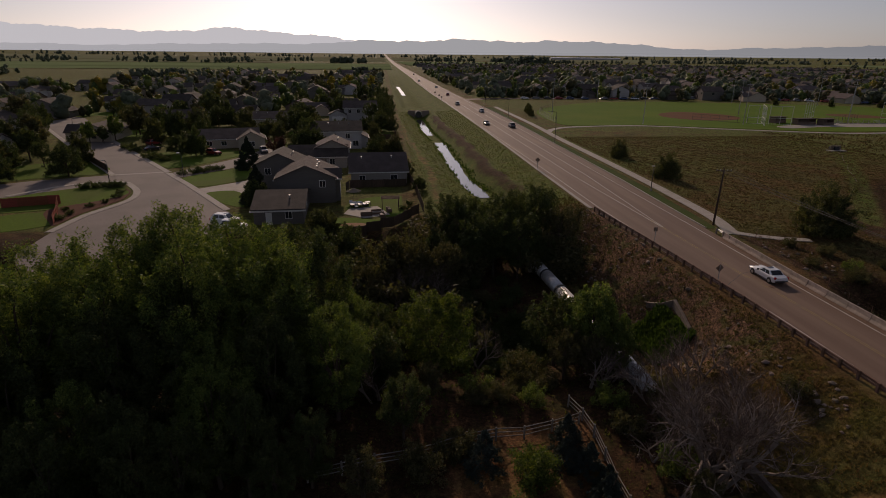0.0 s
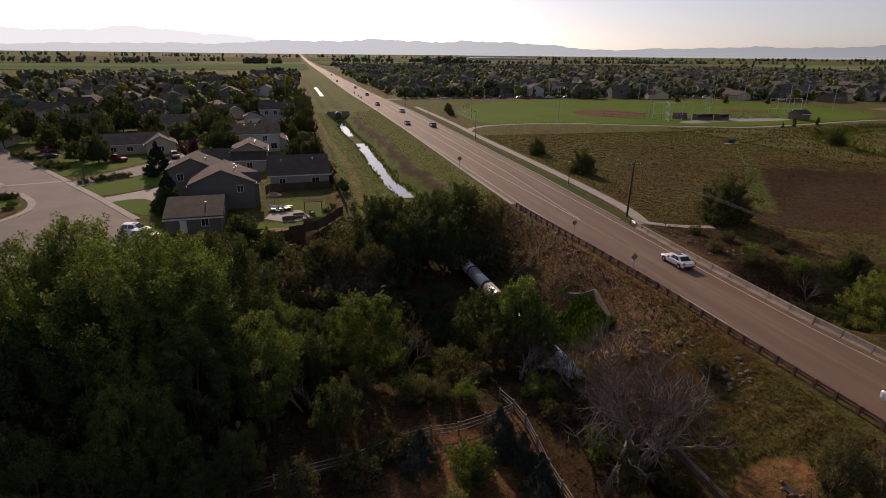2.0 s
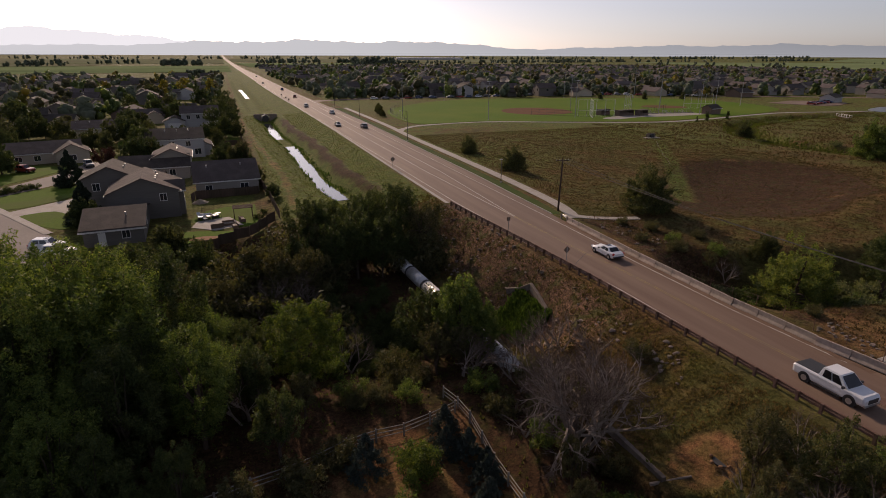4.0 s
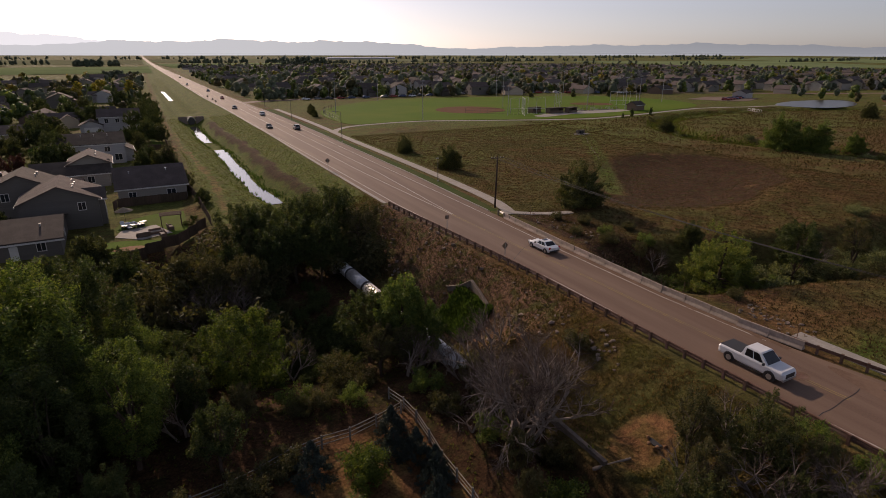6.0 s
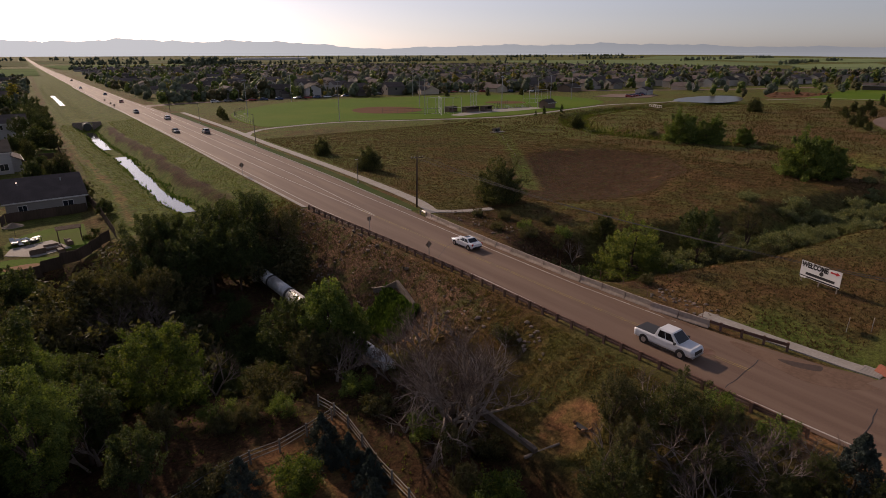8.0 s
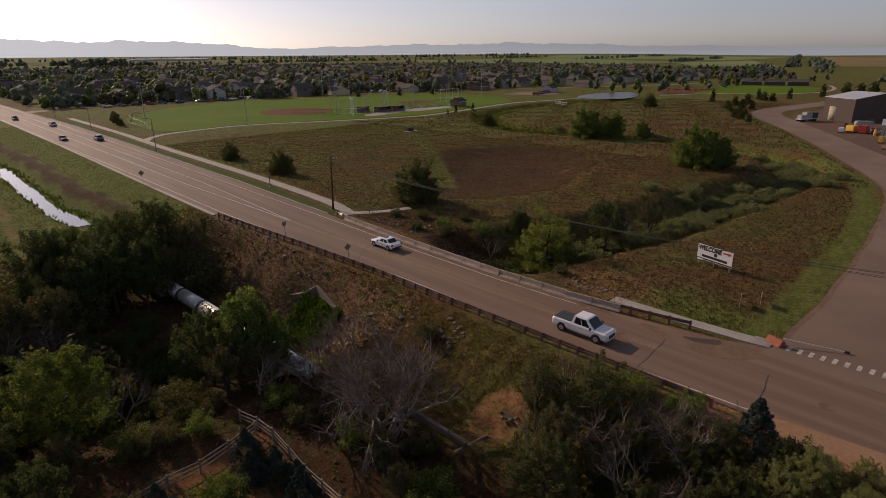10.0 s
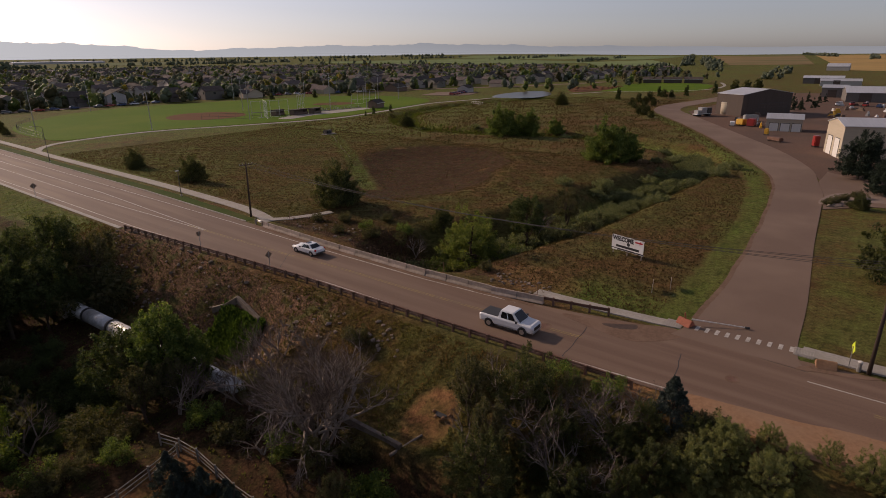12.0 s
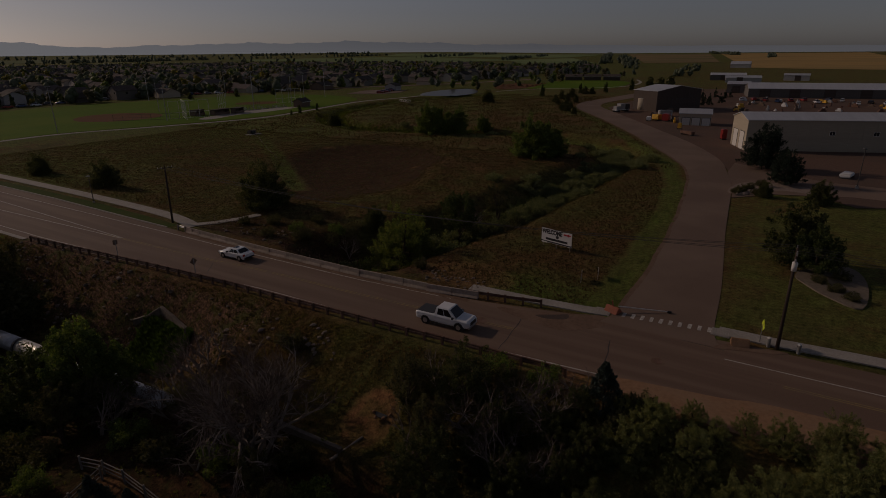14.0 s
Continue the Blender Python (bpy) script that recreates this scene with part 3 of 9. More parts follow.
def thing(name, label, category, m=None, group="", kind=""):
    ob = new(name)
    ob.empty_display_size = 0.2
    if m is not None:
        ob.matrix_basis = m
    return tagged(ob, label, category, group, kind)


def solid(name, bm, material, label, category, m=None, group="", kind="", smooth_shade=False):
    ob = new(name, mesh_of(name, bm, material, smooth_shade))
    if m is not None:
        ob.matrix_basis = m
    return tagged(ob, label, category, group, kind)


def box(bm, x0, x1, y0, y1, z0, z1, m=None):
    v = [bm.verts.new((x, y, z)) for z in (z0, z1) for x, y in ((x0, y0), (x1, y0), (x1, y1), (x0, y1))]
    for f in ((3, 2, 1, 0), (4, 5, 6, 7), (0, 1, 5, 4), (1, 2, 6, 5), (2, 3, 7, 6), (3, 0, 4, 7)):
        bm.faces.new([v[i] for i in f])
    if m is not None:
        bmesh.ops.transform(bm, matrix=m, verts=v)
    return v


def boxes(*args):
    bm = bmesh.new()
    for a in args:
        box(bm, *a)
    return bm


def tube(bm, a, b, r0, r1=None, n=8, caps=True):
    a, b = Vector(a), Vector(b)
    r1 = r0 if r1 is None else r1
    q = (b - a).to_track_quat("Z", "Y")
    rings = []
    for c, r in ((a, r0), (b, r1)):
        rings.append([bm.verts.new(c + q @ Vector((r * math.cos(2 * math.pi * k / n), r * math.sin(2 * math.pi * k / n), 0))) for k in range(n)])
    for k in range(n):
        bm.faces.new((rings[0][k], rings[0][(k + 1) % n], rings[1][(k + 1) % n], rings[1][k]))
    if caps:
        bm.faces.new(rings[0][::-1])
        bm.faces.new(rings[1])
    return rings


def tubes(*args, n=8):
    bm = bmesh.new()
    for a in args:
        tube(bm, *a, n=n)
    return bm


def slab(points, z0, z1):
    """A flat plate with the given outline."""
    bm = bmesh.new()
    lo, hi = [bm.verts.new((*p, z0)) for p in points], [bm.verts.new((*p, z1)) for p in points]
    if sum(a[0] * b[1] - b[0] * a[1] for a, b in zip(points, [*points[1:], points[0]])) < 0:
        lo, hi = lo[::-1], hi[::-1]
    bm.faces.new(hi)
    bm.faces.new(lo[::-1])
    n = len(lo)
    for k in range(n):
        bm.faces.new((lo[k], lo[(k + 1) % n], hi[(k + 1) % n], hi[k]))
    bmesh.ops.triangulate(bm, faces=[f for f in bm.faces if len(f.verts) > 4])
    return bm


def rounded(points, k=6, closed=True):
    """A smooth line through corners (Catmull-Rom)."""
    P, out = [Vector((*p, 0)) for p in points], []
    n = len(P)
    for i in range(n if closed else n - 1):
        a, b, c, d = (P[(i + j) % n] if closed else P[min(max(i + j, 0), n - 1)] for j in (-1, 0, 1, 2))
        for s in range(k):
            t = s / k
            v = 0.5 * (2 * b + (c - a) * t + (2 * a - 5 * b + 4 * c - d) * t * t + (3 * b - a - 3 * c + d) * t ** 3)
            out.append((v.x, v.y))
    return out if closed else out + [tuple(points[-1])]


def ribbon(line, width, lift, thick=0.0, height=None):
    """A strip along a line, lying on the land; thick gives it sides."""
    bm, rows = bmesh.new(), []
    pts = [Vector((*p, 0)) for p in line]
    for i, p in enumerate(pts):
        d = (pts[min(i + 1, len(pts) - 1)] - pts[max(i - 1, 0)]).normalized()
        s = Vector((-d.y, d.x, 0)) * width / 2
        z = (float(land(p.x, p.y)) if height is None else height) + lift
        a, b = p + s, p - s
        row = [bm.verts.new((a.x, a.y, z)), bm.verts.new((b.x, b.y, z))]
        if thick:
            row = [bm.verts.new((a.x, a.y, z - thick)), *row, bm.verts.new((b.x, b.y, z - thick))]
        rows.append(row)
    for r, s in zip(rows, rows[1:]):
        for k in range(len(r) - 1):
            bm.faces.new((r[k], r[k + 1], s[k + 1], s[k])[::-1])
    bmesh.ops.recalc_face_normals(bm, faces=bm.faces)
    return bm


def along(line, spacing):
    """Points and headings at even steps along a line."""
    out, left = [], 0.0
    for (x0, y0), (x1, y1) in zip(line, line[1:]):
        d = math.hypot(x1 - x0, y1 - y0)
        while left <= d:
            out.append((x0 + (x1 - x0) * left / d, y0 + (y1 - y0) * left / d, math.degrees(math.atan2(y1 - y0, x1 - x0))))
            left += spacing
        left -= d
    return out


def at(x, y, turn=0, lift=0.0, s=1.0):
    return pose(x, y, float(land(x, y)) + lift, 0, 0, turn) @ Matrix.Diagonal((s, s, s, 1))


# ---- roads, walks and lines ----


def edges_sheet(name, ys, left, right, lift, material, label, cat, n=6):
    rows, verts, faces = len(ys), [], []
    for y in ys:
        a, b = left(y), right(y)
        verts += [(a + (b - a) * k / n, y, lift + 1.04 * float(uplift(a, y))) for k in range(n + 1)]
    for j in range(rows - 1):
        for k in range(n):
            i = j * (n + 1) + k
            faces.append((i, i + 1, i + n + 2, i + n + 1))
    me = bpy.data.meshes.new(name)
    me.from_pydata(verts, [], faces)
    me.materials.append(material)
    return tagged(new(name, me), label, cat, kind="structure")


def rl(y):
    return float(np.interp(y, *ROAD_L))


def rr(y):
    return float(np.interp(y, *ROAD_R))


road_ys = steps([(-300, 60), (-60, 10), (0, 4), (120, 10), (300, 50), (600, 200), (4600, 1)])
edges_sheet("road", road_ys, rl, rr, 0.0, M["asphalt"], "straight two-lane asphalt road, worn brownish grey", "road")
SIDE_L = [(50.4, 12.6), (55, 11.7), (68, 11.5), (90, 12.5), (114.7, 14.6), (128, 16.5), (137.3, 19.1), (147, 23.2), (160, 29.5), (186.6, 42.6), (220, 61), (245, 76), (260, 84), (275, 89), (295, 91), (330, 86), (380, 80)]
SIDE_R = [(50.4, 1.8), (54, 2.8), (66, 3.4), (88, 5.2), (110, 6.6), (122, 7.5), (134, 9.5), (149, 12.6), (172, 22), (195, 34.5), (225, 51), (250, 65), (266, 74), (279, 78.5), (296, 79.5), (330, 74.5), (380, 68)]
bm = bmesh.new()
la, lb = rounded(SIDE_L, 4, False), rounded(SIDE_R, 4, False)
va = [[bm.verts.new((x, y, max(float(land(x, y)), -0.08) + (0.035 if x < 90 else 0.08))) for x, y in side] for side in (la, lb)]
for k in range(len(la) - 1):
    bm.faces.new((va[0][k], va[1][k], va[1][k + 1], va[0][k + 1]))
for row in va:
    deep = [bm.verts.new((v.co.x, v.co.y, v.co.z - 0.3)) for v in row]
    for k in range(len(row) - 1):
        bm.faces.new((row[k], row[k + 1], deep[k + 1], deep[k]))
bmesh.ops.recalc_face_normals(bm, faces=bm.faces)
solid("side_road", bm, M["asphalt_side"], "pale asphalt side road curving past the industrial yard", "road", kind="structure")

for lo_x, hi_x, lift in ((54, 90, 0.041), (90, 262, 0.086)):
    edge = [(x, y) for x, y in la if lo_x <= x <= hi_x]
    fine_edge = [(a[0] + (b[0] - a[0]) * k / 8, a[1] + (b[1] - a[1]) * k / 8) for a, b in zip(edge, edge[1:]) for k in range(8)]
    solid("dirt_margin", ribbon([(x + random.uniform(-0.05, 0.05), y + 0.1 + 0.07 * math.sin(x * 0.45) + random.uniform(-0.06, 0.06)) for x, y in fine_edge], 0.55, lift), M["mud"], "sandy grit along the edge of the side road", "dirt strip", kind="structure")

# concrete gutter along the west edge, kerb and walk along the east edge
edges_sheet("gutter", [y for y in road_ys if 90 <= y <= 600], lambda y: rl(y) - 0.7, lambda y: rl(y), 0.012, M["concrete"], "pale concrete gutter strip beside the road", "gutter", 1)
kerb_line = [(rr(y) + 0.1, y) for y in steps([(79, 6), (295, 1)])]
solid("kerb", ribbon(kerb_line, 0.22, 0.14, 0.3, 0.0), M["concrete"], "concrete kerb beside the road", "kerb", kind="structure")
solid("verge_lawn", ribbon([(0.5 * (rr(y) + 0.2 + float(np.interp(y, [79, 86, 104, 124, 176, 200, 290], [51.2, 52.6, 53.5, 53.9, 54.3, 55.0, 55.2]))), y) for y in steps([(79, 5), (290, 1)])], 3.0, 0.03, 0.2), M["verge"], "strip of green grass between kerb and walk", "lawn", kind="structure")
WALK = rounded([(51.4, 75.5), (52.6, 79.5), (53.7, 86), (54.6, 104), (55.0, 124), (55.2, 150), (55.4, 176), (56.2, 200), (56.6, 230), (56.4, 290)], 5, False)
solid("pavement", ribbon(WALK, 2.1, 0.08, 0.25), M["concrete"], "pale concrete walk beside the road", "pavement", kind="structure")
SPUR = [(51.9, 76.6), (54.4, 74.4), (58.0, 72.8), (61.2, 72.0)]
solid("walk_spur", ribbon(SPUR, 1.5, 0.10, 0.25), M["concrete"], "short concrete walk spur ending in the grass", "pavement", kind="structure")
FIELD_PATH = rounded([(56.3, 192), (60, 199), (70, 206), (97, 209), (128, 197), (162, 186), (191, 189), (224, 196), (249, 199), (281, 193), (320, 190), (345, 188)], 6, False)
solid("field_path", ribbon(FIELD_PATH, 2.2, 0.10, 0.2), M["concrete"], "pale concrete footpath round the ball field", "footpath", kind="structure")
near_walk = [(51.6, 27.5), (51.9, 20), (52.4, 14.6), (52.6, 12.6)]
solid("pavement_near", ribbon(near_walk, 1.5, 0.10, 0.25), M["concrete"], "narrow concrete walk behind the guardrail", "pavement", kind="structure")
solid("pavement_south", ribbon([(54.0, 2.4), (54.0, -2.5), (54.3, -8), (54.6, -20), (54.8, -60)], 1.7, 0.10, 0.25), M["concrete"], "concrete walk along the road beyond the junction", "pavement", kind="structure")


def stripe(name, ys, x_of, width, material, label, lift=0.006):
    edges_sheet(name, ys, lambda y: x_of(y) - width / 2, lambda y: x_of(y) + width / 2, lift, material, label, "road marking", 1)


west_line = lambda y: float(np.interp(y, [-60, 8, 22, 35, 48, 66, 78, 90, 127, 400, 4500], [41.8, 41.0, 40.1, 39.75, 39.6, 38.4, 37.6, 37.0, 36.8, 33.6, 15.5]))
east_line = lambda y: float(np.interp(y, [-60, 0, 20, 40, 55, 77, 120, 200, 400, 4500], [50.6, 50.6, 48.4, 47.2, 47.2, 47.6, 47.9, 48.6, 46.4, 25.5]))
stripe("edge_line_west", [y for y in road_ys if y >= 7], west_line, 0.16, M["white_line"], "worn white edge line")
stripe("edge_line_east", [y for y in road_ys if y >= 27], east_line, 0.14, M["white_line"], "worn white edge line")
stripe("edge_line_south", [y for y in road_ys if y <= 0] + [1.4], lambda y: 48.6, 0.14, M["white_line"], "worn white edge line")
mid = lambda y: 0.5 * (west_line(y) + east_line(y)) + (0.4 if y < 60 else 0)
for off in (-0.14, 0.14):
    for run in ([19.0] + [y for y in road_ys if 19 < y <= 84], [y for y in road_ys if y < -3] + [-3.0]):
        stripe("centre_line", run, lambda y, o=off: mid(y) + o, 0.10, M["yellow_line"], "faded yellow centre line")
stripe("turn_lane_line", [y for y in road_ys if 80 <= y <= 300], lambda y: float(np.interp(y, [80, 120, 300], [mid(80), 41.3, 41.0])), 0.16, M["white_line"], "white lane line")
stripe("turn_lane_line", [y for y in road_ys if 80 <= y <= 300], lambda y: float(np.interp(y, [80, 120, 300], [mid(80) + 0.2, 44.4, 44.6])), 0.16, M["white_line"], "white lane line")
stripe("lane_line", [y for y in road_ys if 330 <= y], lambda y: mid(y), 0.2, M["yellow_line"], "faded yellow centre line")
for k in range(10):
    bm = boxes((52.45 + 0.08 * k, 53.5 + 0.08 * k, 10.75 - 0.86 * k, 11.08 - 0.86 * k, 0.03, 0.036))
    solid("crosswalk_bar", bm, M["white_line"], "short white crosswalk bar, worn", "road marking", group="crosswalk", kind="structure")


def crack(name, pts, w=0.06):
    line = []
    for (x0, y0), (x1, y1) in zip(pts, pts[1:]):
        n = max(2, int(math.hypot(x1 - x0, y1 - y0) / 0.7))
        line += [(x0 + (x1 - x0) * i / n + random.uniform(-0.09, 0.09), y0 + (y1 - y0) * i / n + random.uniform(-0.09, 0.09)) for i in range(n)]
    solid(name, ribbon(line + [pts[-1]], w, 0.007, 0, 0.0), M["crack"], "dark sealed crack across the asphalt", "road crack", kind="structure")


crack("road_crack", [(40.5, 18.8), (43.6, 19.0), (47.1, 19.5)], 0.07)
crack("road_crack", [(41.2, 9.9), (44.2, 10.2), (47.1, 10.7)], 0.07)
crack("road_crack", [(39.4, 57.0), (43.5, 60.5), (47.6, 62.0)], 0.06)
crack("road_crack", [(37.2, 84.0), (42.5, 87.0), (48.6, 88.0)], 0.06)
crack("road_crack", [(50.2, 1.5), (50.6, 7), (50.4, 12.8)], 0.06)
crack("road_crack", [(37.4, 132.0), (43, 134.0), (50, 133.0)], 0.07)
for x, y, r in ((45.4, 6.2, 0.5), (44.8, 22.8, 0.62), (44.2, 56.0, 0.36)):
    cover = thing("manhole_cover", "round rusty iron manhole cover set in the asphalt", "manhole cover", pose(x, y, 0))
    part("ring", tubes(((0, 0, -0.05), (0, 0, 0.012), r * 1.15), n=24), M["mud"], cover)
    part("lid", tubes(((0, 0, 0.0), (0, 0, 0.022), r * 0.78), n=24), M["rust"], cover)
solid("mud_patch", slab(rounded([(48.6, 22.5), (49.2, 19.4), (50.5, 15.9), (51.7, 12.8), (50.6, 11.6), (48.4, 12.9), (46.8, 15.2), (47.0, 18.2), (47.9, 22.0)], 4), -0.02, 0.0085), M["mud"], "dried mud washed over the road edge", "dirt patch", kind="structure")
solid("gravel_strip", ribbon([(float(np.interp(y, [26, 40, 55, 77], [48.3, 47.72, 47.86, 48.6])) + 0.10 * math.sin(y * 1.7) + random.uniform(-0.08, 0.08), y) for y in steps([(26, 0.7), (76, 1)])], 0.62, 0.013, 0, 0.0), M["mud"], "grit and soil gathered along the crash barriers", "dirt strip", kind="structure")
solid("damp_patch", slab(rounded([(48.6, 18.6), (49.7, 16.8), (50.3, 15.8), (49.3, 15.6), (48.4, 17.2)], 4), -0.02, 0.0125), M["damp"], "damp dark patch in the mud", "dirt patch", kind="structure")
solid("dirt_apron", slab(rounded([(41.0, 9.0), (41.6, 5.5), (42.2, 1.0), (43.2, -5), (43.5, -30), (38, -30), (38.0, -4), (38.6, 4), (39.6, 9.5)], 4), -0.2, 0.016), M["dirt"], "bare sandy shoulder spilling onto the asphalt", "dirt shoulder", kind="structure")
solid("dirt_apron_south", slab(rounded([(50.2, 2.4), (51.2, 1.9), (52.0, 0.2), (52.4, -3.2), (51.6, -2.2), (50.8, 0.4)], 4), -0.2, 0.016), M["mud"], "dark soil patch beside the junction", "dirt shoulder", kind="structure")

# ---- mountains and farmland in the distance ----


# distance haze is painted on the ridges as a glow of their own
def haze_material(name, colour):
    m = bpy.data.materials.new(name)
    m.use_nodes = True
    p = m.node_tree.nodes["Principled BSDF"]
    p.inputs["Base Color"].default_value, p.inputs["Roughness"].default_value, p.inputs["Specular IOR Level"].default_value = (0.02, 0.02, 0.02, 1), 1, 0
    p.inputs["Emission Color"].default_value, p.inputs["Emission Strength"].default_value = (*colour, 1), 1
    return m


def ridge(name, dist, azs, tops, colour, label, seed, jag):
    """A far range of hills as a folded strip standing on the plain; tops in degrees over the horizon, by azimuth."""
    rng = np.random.default_rng(seed)
    fine = np.linspace(azs[0], azs[-1], 420)
    el = np.interp(fine, azs, tops)
    for k in range(4, 11):
        el = el + jag * np.clip(el, 0, 1.2) * 0.74 ** (k - 4) * np.sin(np.radians(fine) * 2.6 * 2 ** k * 0.5 + rng.uniform(0, 6.3))
    bm, rows = bmesh.new(), []
    for a, e in zip(fine, el):
        x, y = math.sin(radians(a)), math.cos(radians(a))
        v = 25 + dist * math.tan(radians(max(e, -0.25)))
        rows.append([bm.verts.new((x * d, y * d, z)) for d, z in ((dist - 60, -10), (dist - 20, v * 0.5), (dist, v), (dist + 20, -10))])
    for r, s in zip(rows, rows[1:]):
        for k in range(3):
            bm.faces.new((r[k], s[k], s[k + 1], r[k + 1]))
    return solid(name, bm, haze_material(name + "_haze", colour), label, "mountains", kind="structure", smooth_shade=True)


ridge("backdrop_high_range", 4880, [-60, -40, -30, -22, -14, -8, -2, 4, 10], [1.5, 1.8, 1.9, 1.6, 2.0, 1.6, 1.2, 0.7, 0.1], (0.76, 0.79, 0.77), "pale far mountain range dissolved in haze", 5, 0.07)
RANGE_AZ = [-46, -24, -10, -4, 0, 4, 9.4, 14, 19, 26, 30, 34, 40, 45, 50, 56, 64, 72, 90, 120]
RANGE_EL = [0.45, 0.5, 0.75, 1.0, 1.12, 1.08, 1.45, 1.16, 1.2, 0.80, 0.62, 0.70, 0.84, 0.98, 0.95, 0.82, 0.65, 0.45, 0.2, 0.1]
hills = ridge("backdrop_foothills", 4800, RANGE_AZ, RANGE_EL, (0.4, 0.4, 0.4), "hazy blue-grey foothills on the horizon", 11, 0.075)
# the haze painted into this glow grows paler towards the sun
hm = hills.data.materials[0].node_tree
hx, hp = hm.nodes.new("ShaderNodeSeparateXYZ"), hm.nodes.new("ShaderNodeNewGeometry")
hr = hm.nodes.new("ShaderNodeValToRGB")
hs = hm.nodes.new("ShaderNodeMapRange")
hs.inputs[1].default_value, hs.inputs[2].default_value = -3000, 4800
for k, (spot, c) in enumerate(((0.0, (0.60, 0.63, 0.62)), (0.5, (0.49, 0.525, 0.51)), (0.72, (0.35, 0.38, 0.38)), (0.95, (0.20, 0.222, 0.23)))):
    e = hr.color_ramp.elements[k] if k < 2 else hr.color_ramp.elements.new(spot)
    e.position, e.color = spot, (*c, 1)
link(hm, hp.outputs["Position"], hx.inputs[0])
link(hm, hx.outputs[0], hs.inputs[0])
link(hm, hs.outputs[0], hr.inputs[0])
# more painted haze towards the foot of the hills
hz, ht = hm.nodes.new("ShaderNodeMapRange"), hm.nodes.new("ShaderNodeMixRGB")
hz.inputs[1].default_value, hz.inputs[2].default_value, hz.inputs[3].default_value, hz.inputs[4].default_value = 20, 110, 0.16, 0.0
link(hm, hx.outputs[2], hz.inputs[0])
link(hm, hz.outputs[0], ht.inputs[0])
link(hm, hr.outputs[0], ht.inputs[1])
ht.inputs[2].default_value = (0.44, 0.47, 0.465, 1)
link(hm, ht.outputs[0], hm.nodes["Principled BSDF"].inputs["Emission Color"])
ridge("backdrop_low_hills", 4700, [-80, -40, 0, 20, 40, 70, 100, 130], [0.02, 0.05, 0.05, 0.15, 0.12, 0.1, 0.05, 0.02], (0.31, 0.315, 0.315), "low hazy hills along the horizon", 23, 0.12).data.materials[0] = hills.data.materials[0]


def acre(name, pts, material, label, lift=0.6):
    """A field with four corners, draped over the plain."""
    a, b, c, d = (Vector((*p, 0)) for p in pts)
    n, bm, rows = 16, bmesh.new(), []
    for i in range(n + 1):
        p, q = a.lerp(d, i / n), b.lerp(c, i / n)
        rows.append([])
        for k in range(n + 1):
            v = p.lerp(q, k / n)
            rows[-1].append(bm.verts.new((v.x, v.y, float(land(v.x, v.y)) + lift)))
    for r, t in zip(rows, rows[1:]):
        for k in range(n):
            bm.faces.new((r[k], r[k + 1], t[k + 1], t[k]))
    bmesh.ops.recalc_face_normals(bm, faces=bm.faces)
    solid(name, bm, material, label, "farm field", kind="structure")


FIELD_TXT = "flat green crop field on the plain, paled by haze"
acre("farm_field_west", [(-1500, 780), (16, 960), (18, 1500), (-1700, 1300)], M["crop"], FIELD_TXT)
acre("farm_field_dusk", [(-1900, 1330), (-300, 1500), (-260, 1760), (-2200, 1750)], M["crop_dull"], "fallow brown field on the plain, dulled by haze")
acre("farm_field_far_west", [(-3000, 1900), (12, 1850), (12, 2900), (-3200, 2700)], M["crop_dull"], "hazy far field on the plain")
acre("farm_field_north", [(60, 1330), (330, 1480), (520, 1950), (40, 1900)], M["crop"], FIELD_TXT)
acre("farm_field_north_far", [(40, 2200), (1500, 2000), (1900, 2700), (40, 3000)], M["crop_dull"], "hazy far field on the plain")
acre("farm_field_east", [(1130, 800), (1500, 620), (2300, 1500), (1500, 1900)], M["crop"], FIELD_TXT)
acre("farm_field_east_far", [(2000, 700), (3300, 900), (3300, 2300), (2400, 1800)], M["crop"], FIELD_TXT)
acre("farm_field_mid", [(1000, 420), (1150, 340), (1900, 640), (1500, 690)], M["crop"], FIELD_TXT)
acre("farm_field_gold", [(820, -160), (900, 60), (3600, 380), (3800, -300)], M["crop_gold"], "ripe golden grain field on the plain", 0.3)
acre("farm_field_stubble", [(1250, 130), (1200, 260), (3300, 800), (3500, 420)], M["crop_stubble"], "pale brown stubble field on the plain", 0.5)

# ---- plants ----


